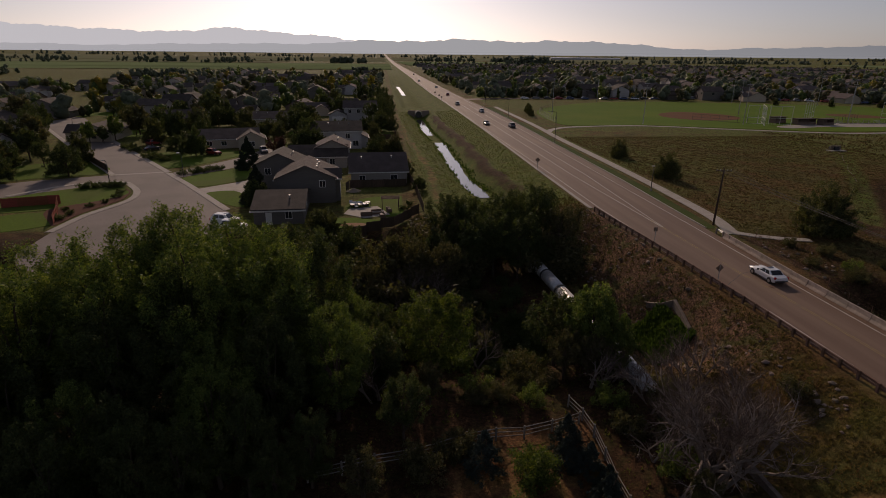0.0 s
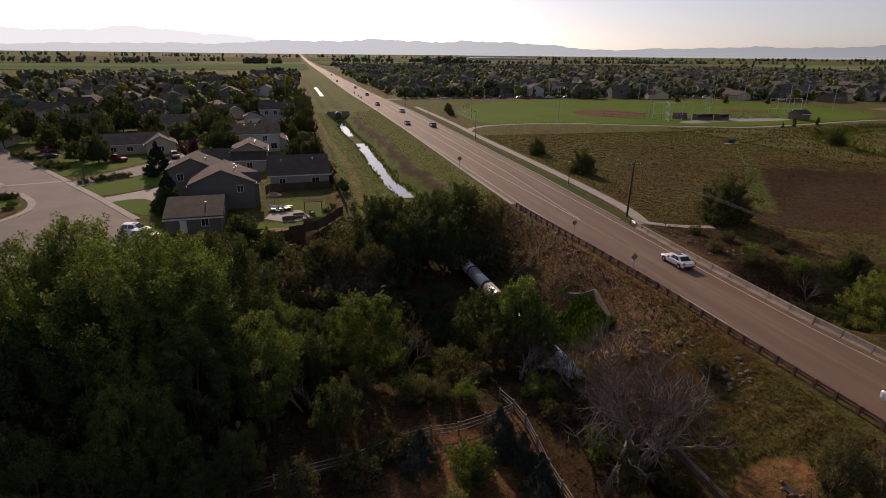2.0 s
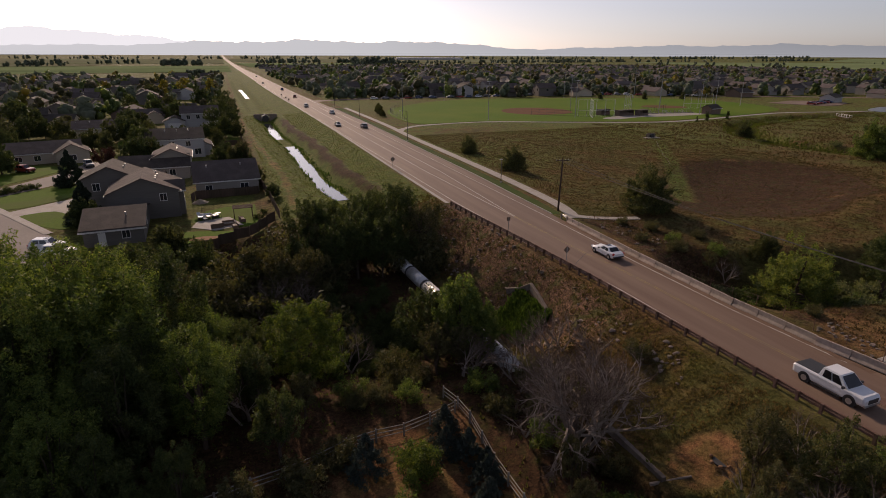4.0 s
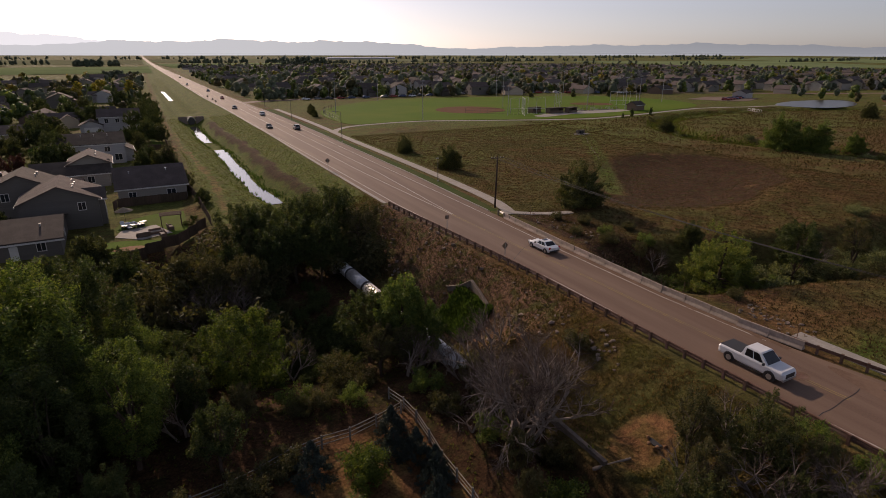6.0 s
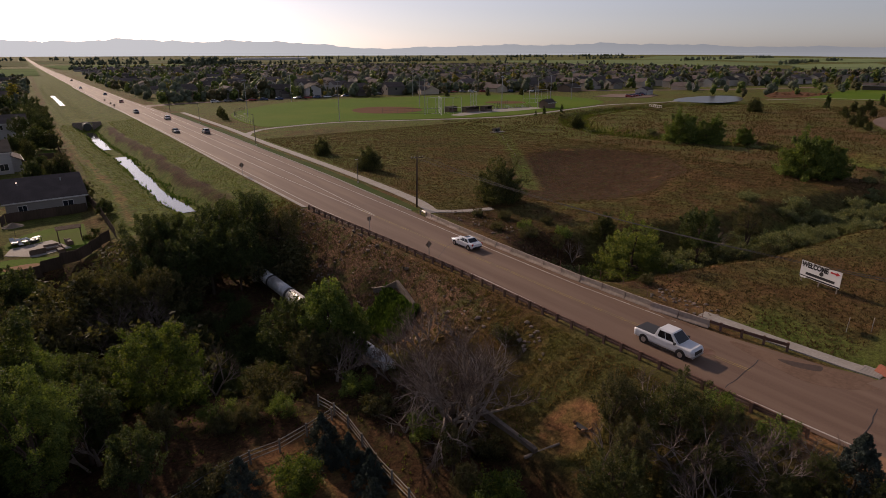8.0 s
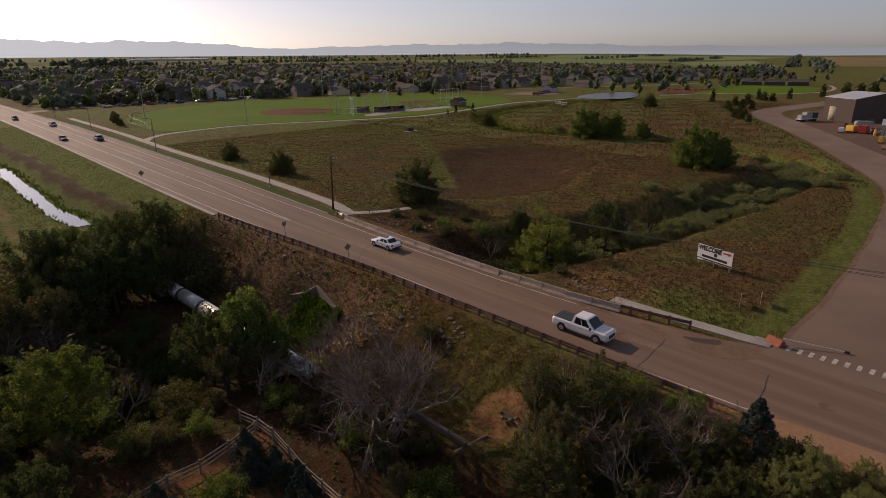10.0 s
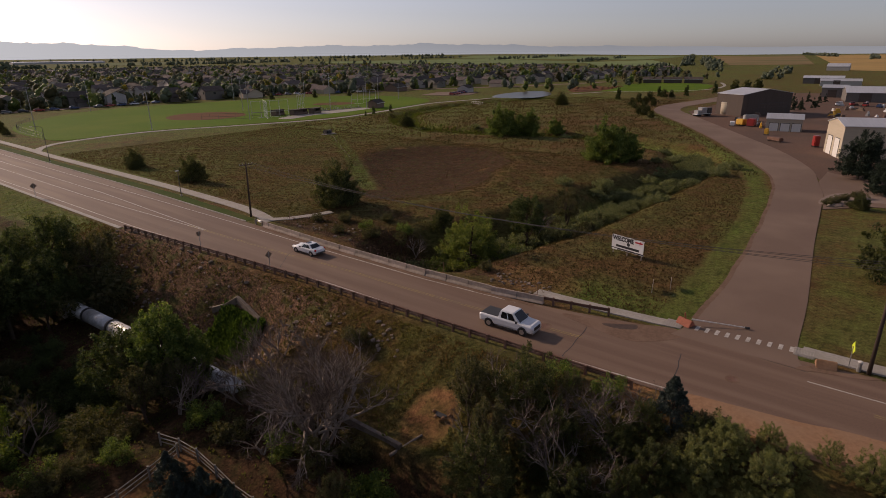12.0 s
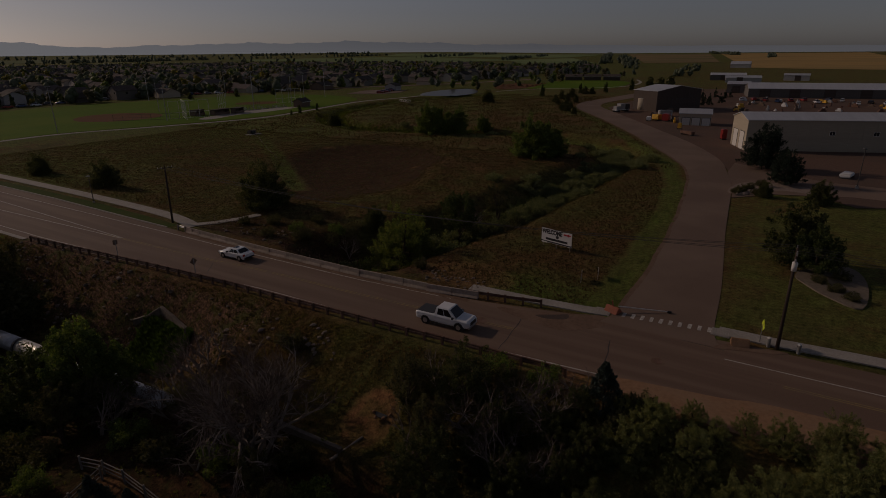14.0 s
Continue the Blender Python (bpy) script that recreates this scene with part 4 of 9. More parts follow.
def leaves_mesh(name, spots, radius, per, size, material, seed, droop=0.0, squash=0.75, ways=None):
    """Many small leaves gathered into clumps round the given spots, or into sprays along the given ways."""
    rng = np.random.default_rng(seed)
    spots = np.asarray(spots, float)
    n = len(spots) * per
    d = rng.normal(size=(n, 3))
    d /= np.linalg.norm(d, axis=1)[:, None]
    rad = np.repeat(np.broadcast_to(np.asarray(radius, float), (len(spots),)), per)
    if ways is None:
        c = np.repeat(spots, per, 0) + d * (rad * rng.uniform(0.25, 1.0, n) ** 0.6)[:, None] * [1, 1, squash]
    else:
        t = rng.uniform(-0.75, 1.0, n)
        c = np.repeat(spots, per, 0) + np.repeat(ways, per, 0) * (rad * t)[:, None] + d * (rad * (0.78 - 0.30 * t) * rng.uniform(0.0, 1.0, n) ** 0.45)[:, None]
    u = rng.normal(size=(n, 3))
    u /= np.linalg.norm(u, axis=1)[:, None]
    w = np.cross(u, rng.normal(size=(n, 3)))
    w /= np.linalg.norm(w, axis=1)[:, None] + 1e-9
    u[:, 2] -= droop
    s = (size * rng.uniform(0.55, 1.3, n))[:, None]
    verts = np.stack([c - u * s - w * s * 0.34, c - u * s * 0.4 + w * s * 0.55, c + u * s], 1).reshape(-1, 3)
    me = bpy.data.meshes.new(name)
    me.vertices.add(3 * n)
    me.vertices.foreach_set("co", verts.ravel())
    me.loops.add(3 * n)
    me.loops.foreach_set("vertex_index", np.arange(3 * n))
    me.polygons.add(n)
    me.polygons.foreach_set("loop_start", np.arange(0, 3 * n, 3))
    me.materials.append(material)
    me.update(calc_edges=True)
    return me


def limb(bm, a, b, r0, r1, rng, n=5, bend=0.12, parts_n=3):
    a, b = Vector(a), Vector(b)
    length = (b - a).length
    last = a
    for k in range(1, parts_n + 1):
        t = k / parts_n
        p = a.lerp(b, t) + Vector(rng.normal(size=3)) * (bend * length * 0.3 * (1 - t) * (k < parts_n)) + Vector((0, 0, 0.12 * length * math.sin(math.pi * t) * (k < parts_n)))
        tube(bm, last, p, r0 + (r1 - r0) * (k - 1) / parts_n, r0 + (r1 - r0) * k / parts_n, n, caps=False)
        last = p


def tree_parts(ob, seed, h, rx, trunk, clumps, per, leaf, leaf_mat, clump_r, low=0.28, shape="round", limbs=9, bark="bark"):
    rng = np.random.default_rng(seed)
    spots, rads = [], []
    for _ in range(clumps):
        if shape == "cone":
            t = rng.uniform(0, 1) ** 1.25
            r = rx * (1 - t) * rng.uniform(0.55, 1.0) + 0.05
            a = rng.uniform(0, 6.3)
            spots.append((r * math.cos(a), r * math.sin(a), h * (low + (1 - low) * t * 0.97)))
            rads.append(clump_r * (1.1 - 0.75 * t))
        elif shape == "dome":
            v = rng.normal(size=3)
            v /= np.linalg.norm(v)
            v *= rng.uniform(0.3, 1.0) ** 0.5
            wob = 1 + 0.22 * math.sin(3 * math.atan2(v[1], v[0]) + seed + 2 * v[2]) + 0.16 * math.sin(7 * math.atan2(v[1], v[0]) + 2 * seed - 5 * v[2])
            up = abs(v[2]) if rng.uniform() < 0.85 else 0.1
            spots.append((v[0] * (rx - clump_r * 0.5) * wob, v[1] * (rx - clump_r * 0.5) * wob, h * low + up * (h * (1 - low) - clump_r * 0.5) * (0.85 + 0.3 * wob - 0.3) + clump_r * 0.3))
            rads.append(clump_r * rng.uniform(0.55, 1.3))
        else:
            v = rng.normal(size=3)
            v /= np.linalg.norm(v)
            v *= rng.uniform(0.35, 1.0) ** 0.5
            if shape == "round" and low > 0.12 and v[2] < -0.55:
                v[2] *= 0.5
            zc, rz = h * (0.5 + low / 2), h * (0.5 - low / 2) - clump_r * 0.5
            wob = 1 + 0.22 * math.sin(3 * math.atan2(v[1], v[0]) + seed)
            spots.append((v[0] * (rx - clump_r * 0.6) * wob, v[1] * (rx - clump_r * 0.6) * wob, zc + v[2] * rz))
            rads.append(clump_r * rng.uniform(0.65, 1.25))
    bm = bmesh.new()
    top = h * (0.9 if shape == "cone" else 0.62)
    limb(bm, (0, 0, -0.3), (rng.normal() * 0.3, rng.normal() * 0.3, top), trunk, trunk * 0.3, rng, 7, 0.06, 4)
    if shape != "cone":
        for i in rng.choice(len(spots), min(limbs, len(spots)), replace=False):
            s = spots[i]
            z0 = min(h * rng.uniform(low * 0.7, 0.5), s[2])
            limb(bm, (0, 0, z0), s, trunk * 0.5, trunk * 0.1, rng, 4)
    part("trunk", bm, M[bark], ob, smooth_shade=True)
    ways = np.array(spots) - [0, 0, h * (0.1 + 0.3 * low)]
    ways = ways / np.linalg.norm(ways, axis=1)[:, None] + rng.normal(size=ways.shape) * 0.35 + ([0, 0, -0.25] if shape == "cone" else [0, 0, 0.2])
    ways /= np.linalg.norm(ways, axis=1)[:, None]
    me = leaves_mesh("crown", spots, np.array(rads), per, leaf, M[leaf_mat], seed + 100, 0.3 if shape == "cone" else 0.15, ways=ways)
    crown = new("crown", me)
    crown.parent = ob


def bare_parts(ob, seed, h, spread, depth, stems, material, r0=0.16):
    """A leafless tree: stems that fork again and again into fine twigs."""
    rng = np.random.default_rng(seed)
    wood, twigs = bmesh.new(), bmesh.new()

    def grow(p, d, length, r, k):
        q = p + d * length
        tube(wood if r > 0.018 else twigs, p, q, r, r * 0.68, 5 if r > 0.03 else 3, caps=False)
        if k == 0:
            return
        for _ in range(3 if k > 1 else 2):
            e = (d + Vector(rng.normal(size=3)) * 0.48 + Vector((0, 0, 0.10))).normalized()
            grow(p + d * length * rng.uniform(0.55, 1.0), e, length * rng.uniform(0.55, 0.82), r * 0.6, k - 1)

    for _ in range(stems):
        a = rng.uniform(0, 6.3)
        d = Vector((math.cos(a) * spread, math.sin(a) * spread, 1)).normalized()
        grow(Vector((rng.normal() * 0.3, rng.normal() * 0.3, -0.2)), d, h * 0.34, r0, depth)
    part("trunk", wood, M[material], ob)
    tagged(part("twig_spray", twigs, M["twig"], ob), kind="stuff")


def bush_parts(ob, seed, h, rx, clumps, per, leaf, leaf_mat):
    rng = np.random.default_rng(seed)
    spots = []
    for _ in range(clumps):
        a, r, t = rng.uniform(0, 6.3), rx * math.sqrt(rng.uniform(0, 1)) * 0.8, rng.uniform(0.15, 0.8)
        spots.append((r * math.cos(a), r * math.sin(a), h * t * (1 - 0.5 * (r / rx) ** 2)))
    bm = bmesh.new()
    for s in spots[:10]:
        tube(bm, (s[0] * 0.15, s[1] * 0.15, -0.1), s, 0.035, 0.012, 4, caps=False)
    part("stem", bm, M["bark"], ob)
    ways = np.array(spots) * [1, 1, 0.7] + [0, 0, 0.3 * h] + rng.normal(size=(len(spots), 3)) * 0.3 * rx
    ways /= np.linalg.norm(ways, axis=1)[:, None]
    crown = new("crown", leaves_mesh("crown", spots, rx * 0.34, per, leaf, M[leaf_mat], seed + 7, ways=ways))
    crown.parent = ob


# kind: (builder, natural height, name, category, label, values)
PLANTS = {
    "grove_a": (tree_parts, 17, "cottonwood_tree", "tree", "tall leafy cottonwood with dense bright green foliage", (1, 17, 5.0, 0.34, 190, 188, 0.131, "leaf", 0.9, 0.10)),
    "grove_b": (tree_parts, 15, "cottonwood_tree", "tree", "tall leafy cottonwood with dense bright green foliage", (2, 15, 4.4, 0.30, 170, 188, 0.126, "leaf", 0.85, 0.08)),
    "grove_c": (tree_parts, 16, "cottonwood_tree", "tree", "tall leafy cottonwood with deep green foliage", (3, 16, 4.2, 0.32, 170, 188, 0.126, "leaf_dark", 0.85, 0.05)),
    "willow": (tree_parts, 10, "willow_tree", "tree", "rounded willow with fine yellow-green foliage", (4, 10, 4.0, 0.26, 160, 188, 0.113, "leaf_bright", 0.7, 0.12)),
    "willow_field": (tree_parts, 10, "willow_tree", "tree", "rounded bright green willow beside the road", (44, 10, 4.2, 0.26, 190, 190, 0.11, "leaf_lit", 0.62, 0.06, "dome", 10)),
    "dark_a": (tree_parts, 10, "elm_tree", "tree", "dark leafy tree on the creek bank", (5, 10, 3.6, 0.24, 115, 122, 0.148, "leaf_dark", 0.72, 0.15)),
    "dark_b": (tree_parts, 9, "elm_tree", "tree", "thin dark tree with sparse foliage on the creek bank", (6, 9, 2.9, 0.2, 78, 104, 0.131, "leaf_dull", 0.6, 0.2)),
    "mid_pipe": (tree_parts, 10, "elm_tree", "tree", "leafy creekside tree with yellow-green foliage", (45, 10, 2.6, 0.2, 150, 129, 0.131, "leaf", 0.62, 0.06)),
    "mid_a": (tree_parts, 7, "shade_tree", "tree", "round leafy garden tree", (7, 7, 3.1, 0.17, 120, 97, 0.191, "leaf_dark", 0.7, 0.10, "dome")),
    "mid_b": (tree_parts, 8, "shade_tree", "tree", "oval leafy garden tree", (8, 8, 2.9, 0.17, 120, 97, 0.191, "leaf_field", 0.7, 0.08, "dome")),
    "field": (tree_parts, 6, "field_tree", "tree", "dense dark green tree standing alone in dry grass", (9, 6, 2.9, 0.2, 170, 157, 0.113, "leaf_field", 0.55, 0.02, "dome")),
    "field_green": (tree_parts, 6, "field_tree", "tree", "leafy mid-green tree beside the dry creek", (39, 6, 2.9, 0.2, 140, 172, 0.122, "leaf", 0.58, 0.02, "dome")),
    "thick_a": (tree_parts, 7, "thicket_tree", "tree", "bushy olive-green tree in the roadside thicket", (31, 7, 3.2, 0.14, 300, 120, 0.085, "leaf_olive", 0.40, 0.04, "dome", 16)),
    "thick_b": (tree_parts, 7, "thicket_tree", "tree", "loose grey-green tree in the roadside thicket", (32, 7, 3.0, 0.13, 210, 110, 0.08, "leaf_olive", 0.38, 0.06, "dome", 18)),
    "thick_dark": (tree_parts, 7, "thicket_tree", "tree", "twiggy dark green tree in the roadside thicket", (33, 7, 3.0, 0.13, 230, 110, 0.085, "leaf_field", 0.40, 0.05, "dome", 18)),
    "poplar": (tree_parts, 9, "poplar_tree", "tree", "slim upright dark poplar on the grassland", (41, 9, 1.5, 0.12, 60, 94, 0.174, "leaf_dark", 0.5, 0.06, "dome")),
    "red": (tree_parts, 5, "plum_tree", "tree", "small tree with dark red leaves", (10, 5, 2.2, 0.12, 34, 141, 0.157, "leaf_red", 0.7, 0.2)),
    "conifer": (tree_parts, 9, "spruce_tree", "tree", "dark green spruce tree", (11, 9, 4.0, 0.18, 210, 141, 0.174, "needle", 0.75, 0.04, "cone")),
    "pine": (tree_parts, 9, "pine_tree", "tree", "dense dark pine tree with a broad rounded crown", (12, 9, 3.7, 0.2, 240, 112, 0.145, "needle", 0.62, 0.06, "dome")),
    "juniper": (tree_parts, 3.5, "young_spruce", "tree", "young blue-green spruce beside the fence", (13, 3.5, 1.75, 0.09, 120, 125, 0.078, "needle_blue", 0.36, 0.03, "cone")),
    "far_a": (tree_parts, 8, "street_tree", "tree", "leafy street tree among the houses", (14, 8, 3.0, 0.2, 48, 53, 0.365, "leaf_dark", 0.95, 0.18, "round", 4)),
    "far_b": (tree_parts, 8, "street_tree", "tree", "leafy street tree among the houses", (15, 8, 2.6, 0.2, 48, 53, 0.348, "leaf", 0.9, 0.15, "round", 4)),
    "far_c": (tree_parts, 8, "street_tree", "tree", "broad dull green street tree among the houses", (16, 8, 3.4, 0.2, 50, 53, 0.365, "leaf_dull", 1.0, 0.16, "round", 4)),
    "far_d": (tree_parts, 9, "street_conifer", "tree", "dark pointed conifer among the houses", (17, 9, 2.2, 0.16, 30, 41, 0.348, "needle", 0.8, 0.06, "cone")),
    "far_y": (tree_parts, 7, "street_tree", "tree", "yellowing street tree among the houses", (18, 7, 2.5, 0.16, 26, 53, 0.331, "leaf_yellow", 0.85, 0.18, "round", 4)),
    "bush": (bush_parts, 2.2, "shrub", "shrub", "leafy green shrub beside the creek", (19, 2.2, 1.7, 32, 101, 0.104, "leaf")),
    "bush_dull": (bush_parts, 2.0, "shrub", "shrub", "dull olive shrub beside the creek", (20, 2.0, 1.6, 32, 101, 0.104, "leaf_dull")),
    "bush_shade": (bush_parts, 2.0, "shrub", "shrub", "dark shrub added to deepen the shade of the creek bed", (26, 2.0, 1.7, 30, 110, 0.10, "leaf_dark")),
    "bush_bright": (bush_parts, 2.4, "shrub", "shrub", "bright yellow-green shrub in full leaf", (21, 2.4, 1.8, 36, 175, 0.096, "leaf_bright")),
    "hedge": (bush_parts, 1.3, "hedge_shrub", "shrub", "clipped dark green garden shrub", (22, 1.3, 1.2, 20, 108, 0.087, "leaf_dark")),
    "sage": (bush_parts, 1.2, "willow_shrub", "shrub", "grey-green willow shrub in the creek bed", (23, 1.2, 1.5, 34, 67, 0.102, "leaf_sage")),
    "bare_big": (bare_parts, 8, "dead_tree", "tree", "large leafless tree with many grey forking branches", (24, 8, 0.5, 6, 6, "deadwood", 0.15)),
    "bare": (bare_parts, 6, "bare_tree", "tree", "leafless thin tree with grey twigs", (25, 6, 0.6, 5, 3, "deadwood", 0.11)),
}
first_plant = {}


def plant(kind, x, y, h=None, turn=None, lift=0.0, group=""):
    build, natural, name, cat, label, values = PLANTS[kind]
    s = (h or natural) / natural
    turn = random.uniform(0, 360) if turn is None else turn
    m = at(x, y, turn, lift, s)
    if kind in first_plant:
        pattern, s0 = first_plant[kind]
        return copy_thing(pattern, m @ Matrix.Diagonal((1 / s0, 1 / s0, 1 / s0, 1)))
    ob = thing(name, label, cat, None, group or name + "s")
    build(ob, *values)
    ob.matrix_basis = m
    first_plant[kind] = ob, s
    return ob


def scatter_tufts(name, label, n, spread, size, material, seed, cat="grass"):
    """Upright blades strewn by a rule that gives x, y and a scale for each."""
    rng = np.random.default_rng(seed)
    x, y, s = spread(rng, n)
    z = land(x, y)
    n = len(x)
    k = 3
    base = np.repeat(np.stack([x, y, z], 1), k, 0) + rng.normal(size=(n * k, 3)) * [0.09, 0.09, 0]
    hgt = np.repeat(s, k) * size * rng.uniform(0.6, 1.3, n * k)
    a = rng.uniform(0, 6.3, n * k)
    side = np.stack([np.cos(a), np.sin(a), 0 * a], 1) * (hgt * 0.28)[:, None]
    lean = rng.normal(size=(n * k, 3)) * [0.3, 0.3, 0] * hgt[:, None]
    tip = base + lean + np.stack([0 * a, 0 * a, hgt], 1)
    verts = np.stack([base - side, base + side, tip], 1).reshape(-1, 3)
    me = bpy.data.meshes.new(name)
    me.from_pydata(verts.tolist(), [], np.arange(3 * n * k).reshape(-1, 3).tolist())
    me.materials.append(material)
    return tagged(new(name, me), label, cat, kind="stuff")


JOINED = {}
_ico = bmesh.new()
bmesh.ops.create_icosphere(_ico, subdivisions=1, radius=1.0)
ICO_V = np.array([tuple(v.co) for v in _ico.verts])
ICO_F = np.array([[v.index for v in f.verts] for f in _ico.faces])
_ico.free()


def join_tree(kind, x, y, h):
    """A far tree that is kept for the joined masses of foliage."""
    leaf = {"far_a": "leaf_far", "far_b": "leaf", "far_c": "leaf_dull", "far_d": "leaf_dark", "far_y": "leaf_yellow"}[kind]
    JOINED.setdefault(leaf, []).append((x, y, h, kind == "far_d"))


def foliage_mass(name, trees, material, seed, label, category):
    """Many far trees in one mesh: each has a few uneven lumps of dense inner foliage in a ragged coat of leaves."""
    rng = np.random.default_rng(seed)
    verts, faces, count = [], [], 0
    low = land(*np.array([t[:2] for t in trees]).T)
    for (x, y, h, cone), z in zip(trees, low):
        far = math.hypot(x, y)
        lumps, coat = (7, 130) if far < 480 else (5, 60) if far < 900 else (4, 26)
        base = np.array((x, y, z))
        t = (np.arange(lumps) + rng.uniform(0.2, 0.8, lumps)) / lumps
        a = rng.uniform(0, 6.3, lumps)
        if cone:
            off, rad, zc = 0.03 * h * (1 - t), h * (0.20 - 0.15 * t), h * (0.10 + 0.80 * t)
        else:
            off, rad, zc = h * rng.uniform(0.04, 0.22, lumps), h * rng.uniform(0.22, 0.32, lumps) * (1.15 - 0.4 * t), h * (0.20 + 0.58 * t)
        mid_ = base + np.stack([off * np.cos(a), off * np.sin(a), zc], 1)
        for c, r in zip(mid_, rad):
            verts.append(c + ICO_V * r * rng.uniform(0.65, 1.05, (len(ICO_V), 1)) * [1, 1, 1.5 if cone else 1.0])
            faces.append(ICO_F + count)
            count += len(ICO_V)
        pick = rng.integers(0, lumps, coat)
        d = rng.normal(size=(coat, 3))
        d /= np.linalg.norm(d, axis=1)[:, None]
        c = mid_[pick] + d * (rad[pick] * rng.uniform(0.85, 1.2, coat))[:, None]
        u, w = rng.normal(size=(2, coat, 3)) * (0.028 * h * (1.0 if far < 480 else 1.5))
        tri = np.stack([c - u, c + u, c + w * 1.4], 1).reshape(-1, 3)
        verts.append(tri)
        faces.append(np.arange(count, count + 3 * coat).reshape(-1, 3))
        count += 3 * coat
    me = bpy.data.meshes.new(name)
    v, f = np.concatenate(verts), np.concatenate(faces)
    me.vertices.add(len(v))
    me.vertices.foreach_set("co", v.ravel())
    me.loops.add(f.size)
    me.loops.foreach_set("vertex_index", f.ravel())
    me.polygons.add(len(f))
    me.polygons.foreach_set("loop_start", np.arange(0, f.size, 3))
    me.materials.append(material)
    me.update(calc_edges=True)
    return tagged(new(name, me), label, category, kind="stuff")


def build_joined():
    for n, (leaf, trees) in enumerate(JOINED.items()):
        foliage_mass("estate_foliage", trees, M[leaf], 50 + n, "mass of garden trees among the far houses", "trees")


# ---- planting ----
GROVE = random.Random(4)
for gx_, gy_ in [(i * 4.2, j * 4.2) for j in range(2, 14) for i in range(-17, 4)]:
    x, y = gx_ + GROVE.uniform(-1.5, 1.5), gy_ + GROVE.uniform(-1.5, 1.5)
    r, az = math.hypot(x, y), math.degrees(math.atan2(x, y))
    if r > 54 or r < 22 or az > -5 - 0.45 * max(0, 42 - r) or az < -66:
        continue
    topz = GROVE.uniform(10.0, 12.8) if r > 44 else 11.6 - 0.52 * (48 - r) + GROVE.uniform(-1.6, 0.6)
    # nearer trees take darker leaves, standing in for the grove's shade
    plant(GROVE.choice(["grove_a", "grove_b", "grove_a", "grove_c"] if r > 44 else ["grove_c", "grove_b", "grove_c"]), x, y, max(topz - float(land(x, y)), 3.0))
# dark thicket that fills the creek valley
for k in range(150):
    x, y = GROVE.uniform(-32, 27), GROVE.uniform(42, 84)
    pipe_view = 16.8 < math.degrees(math.atan2(x, y)) < 21 and y < 76 or x > 19 and y < 70
    plot = 2 < x < 18 and y < 44
    if pipe_view or plot or y > 80 + 0.25 * min(x, 0) + (4 if x > 8 else 0) or math.degrees(math.atan2(x, y)) < -24 and y < 55:
        continue
    near_cut = 4 < x < 18 and 44 < y < 58
    if 8.5 < x < 17.5 and 50 < y < 73:
        continue
    plant(GROVE.choice(["dark_a", "dark_b", "dark_a", "bush_dull", "bare"] if not near_cut else ["bush_dull", "bush", "bush_dull", "dark_b"]), x, y, GROVE.uniform(4.2, 7.6) if not near_cut else GROVE.uniform(1.8, 3.4))
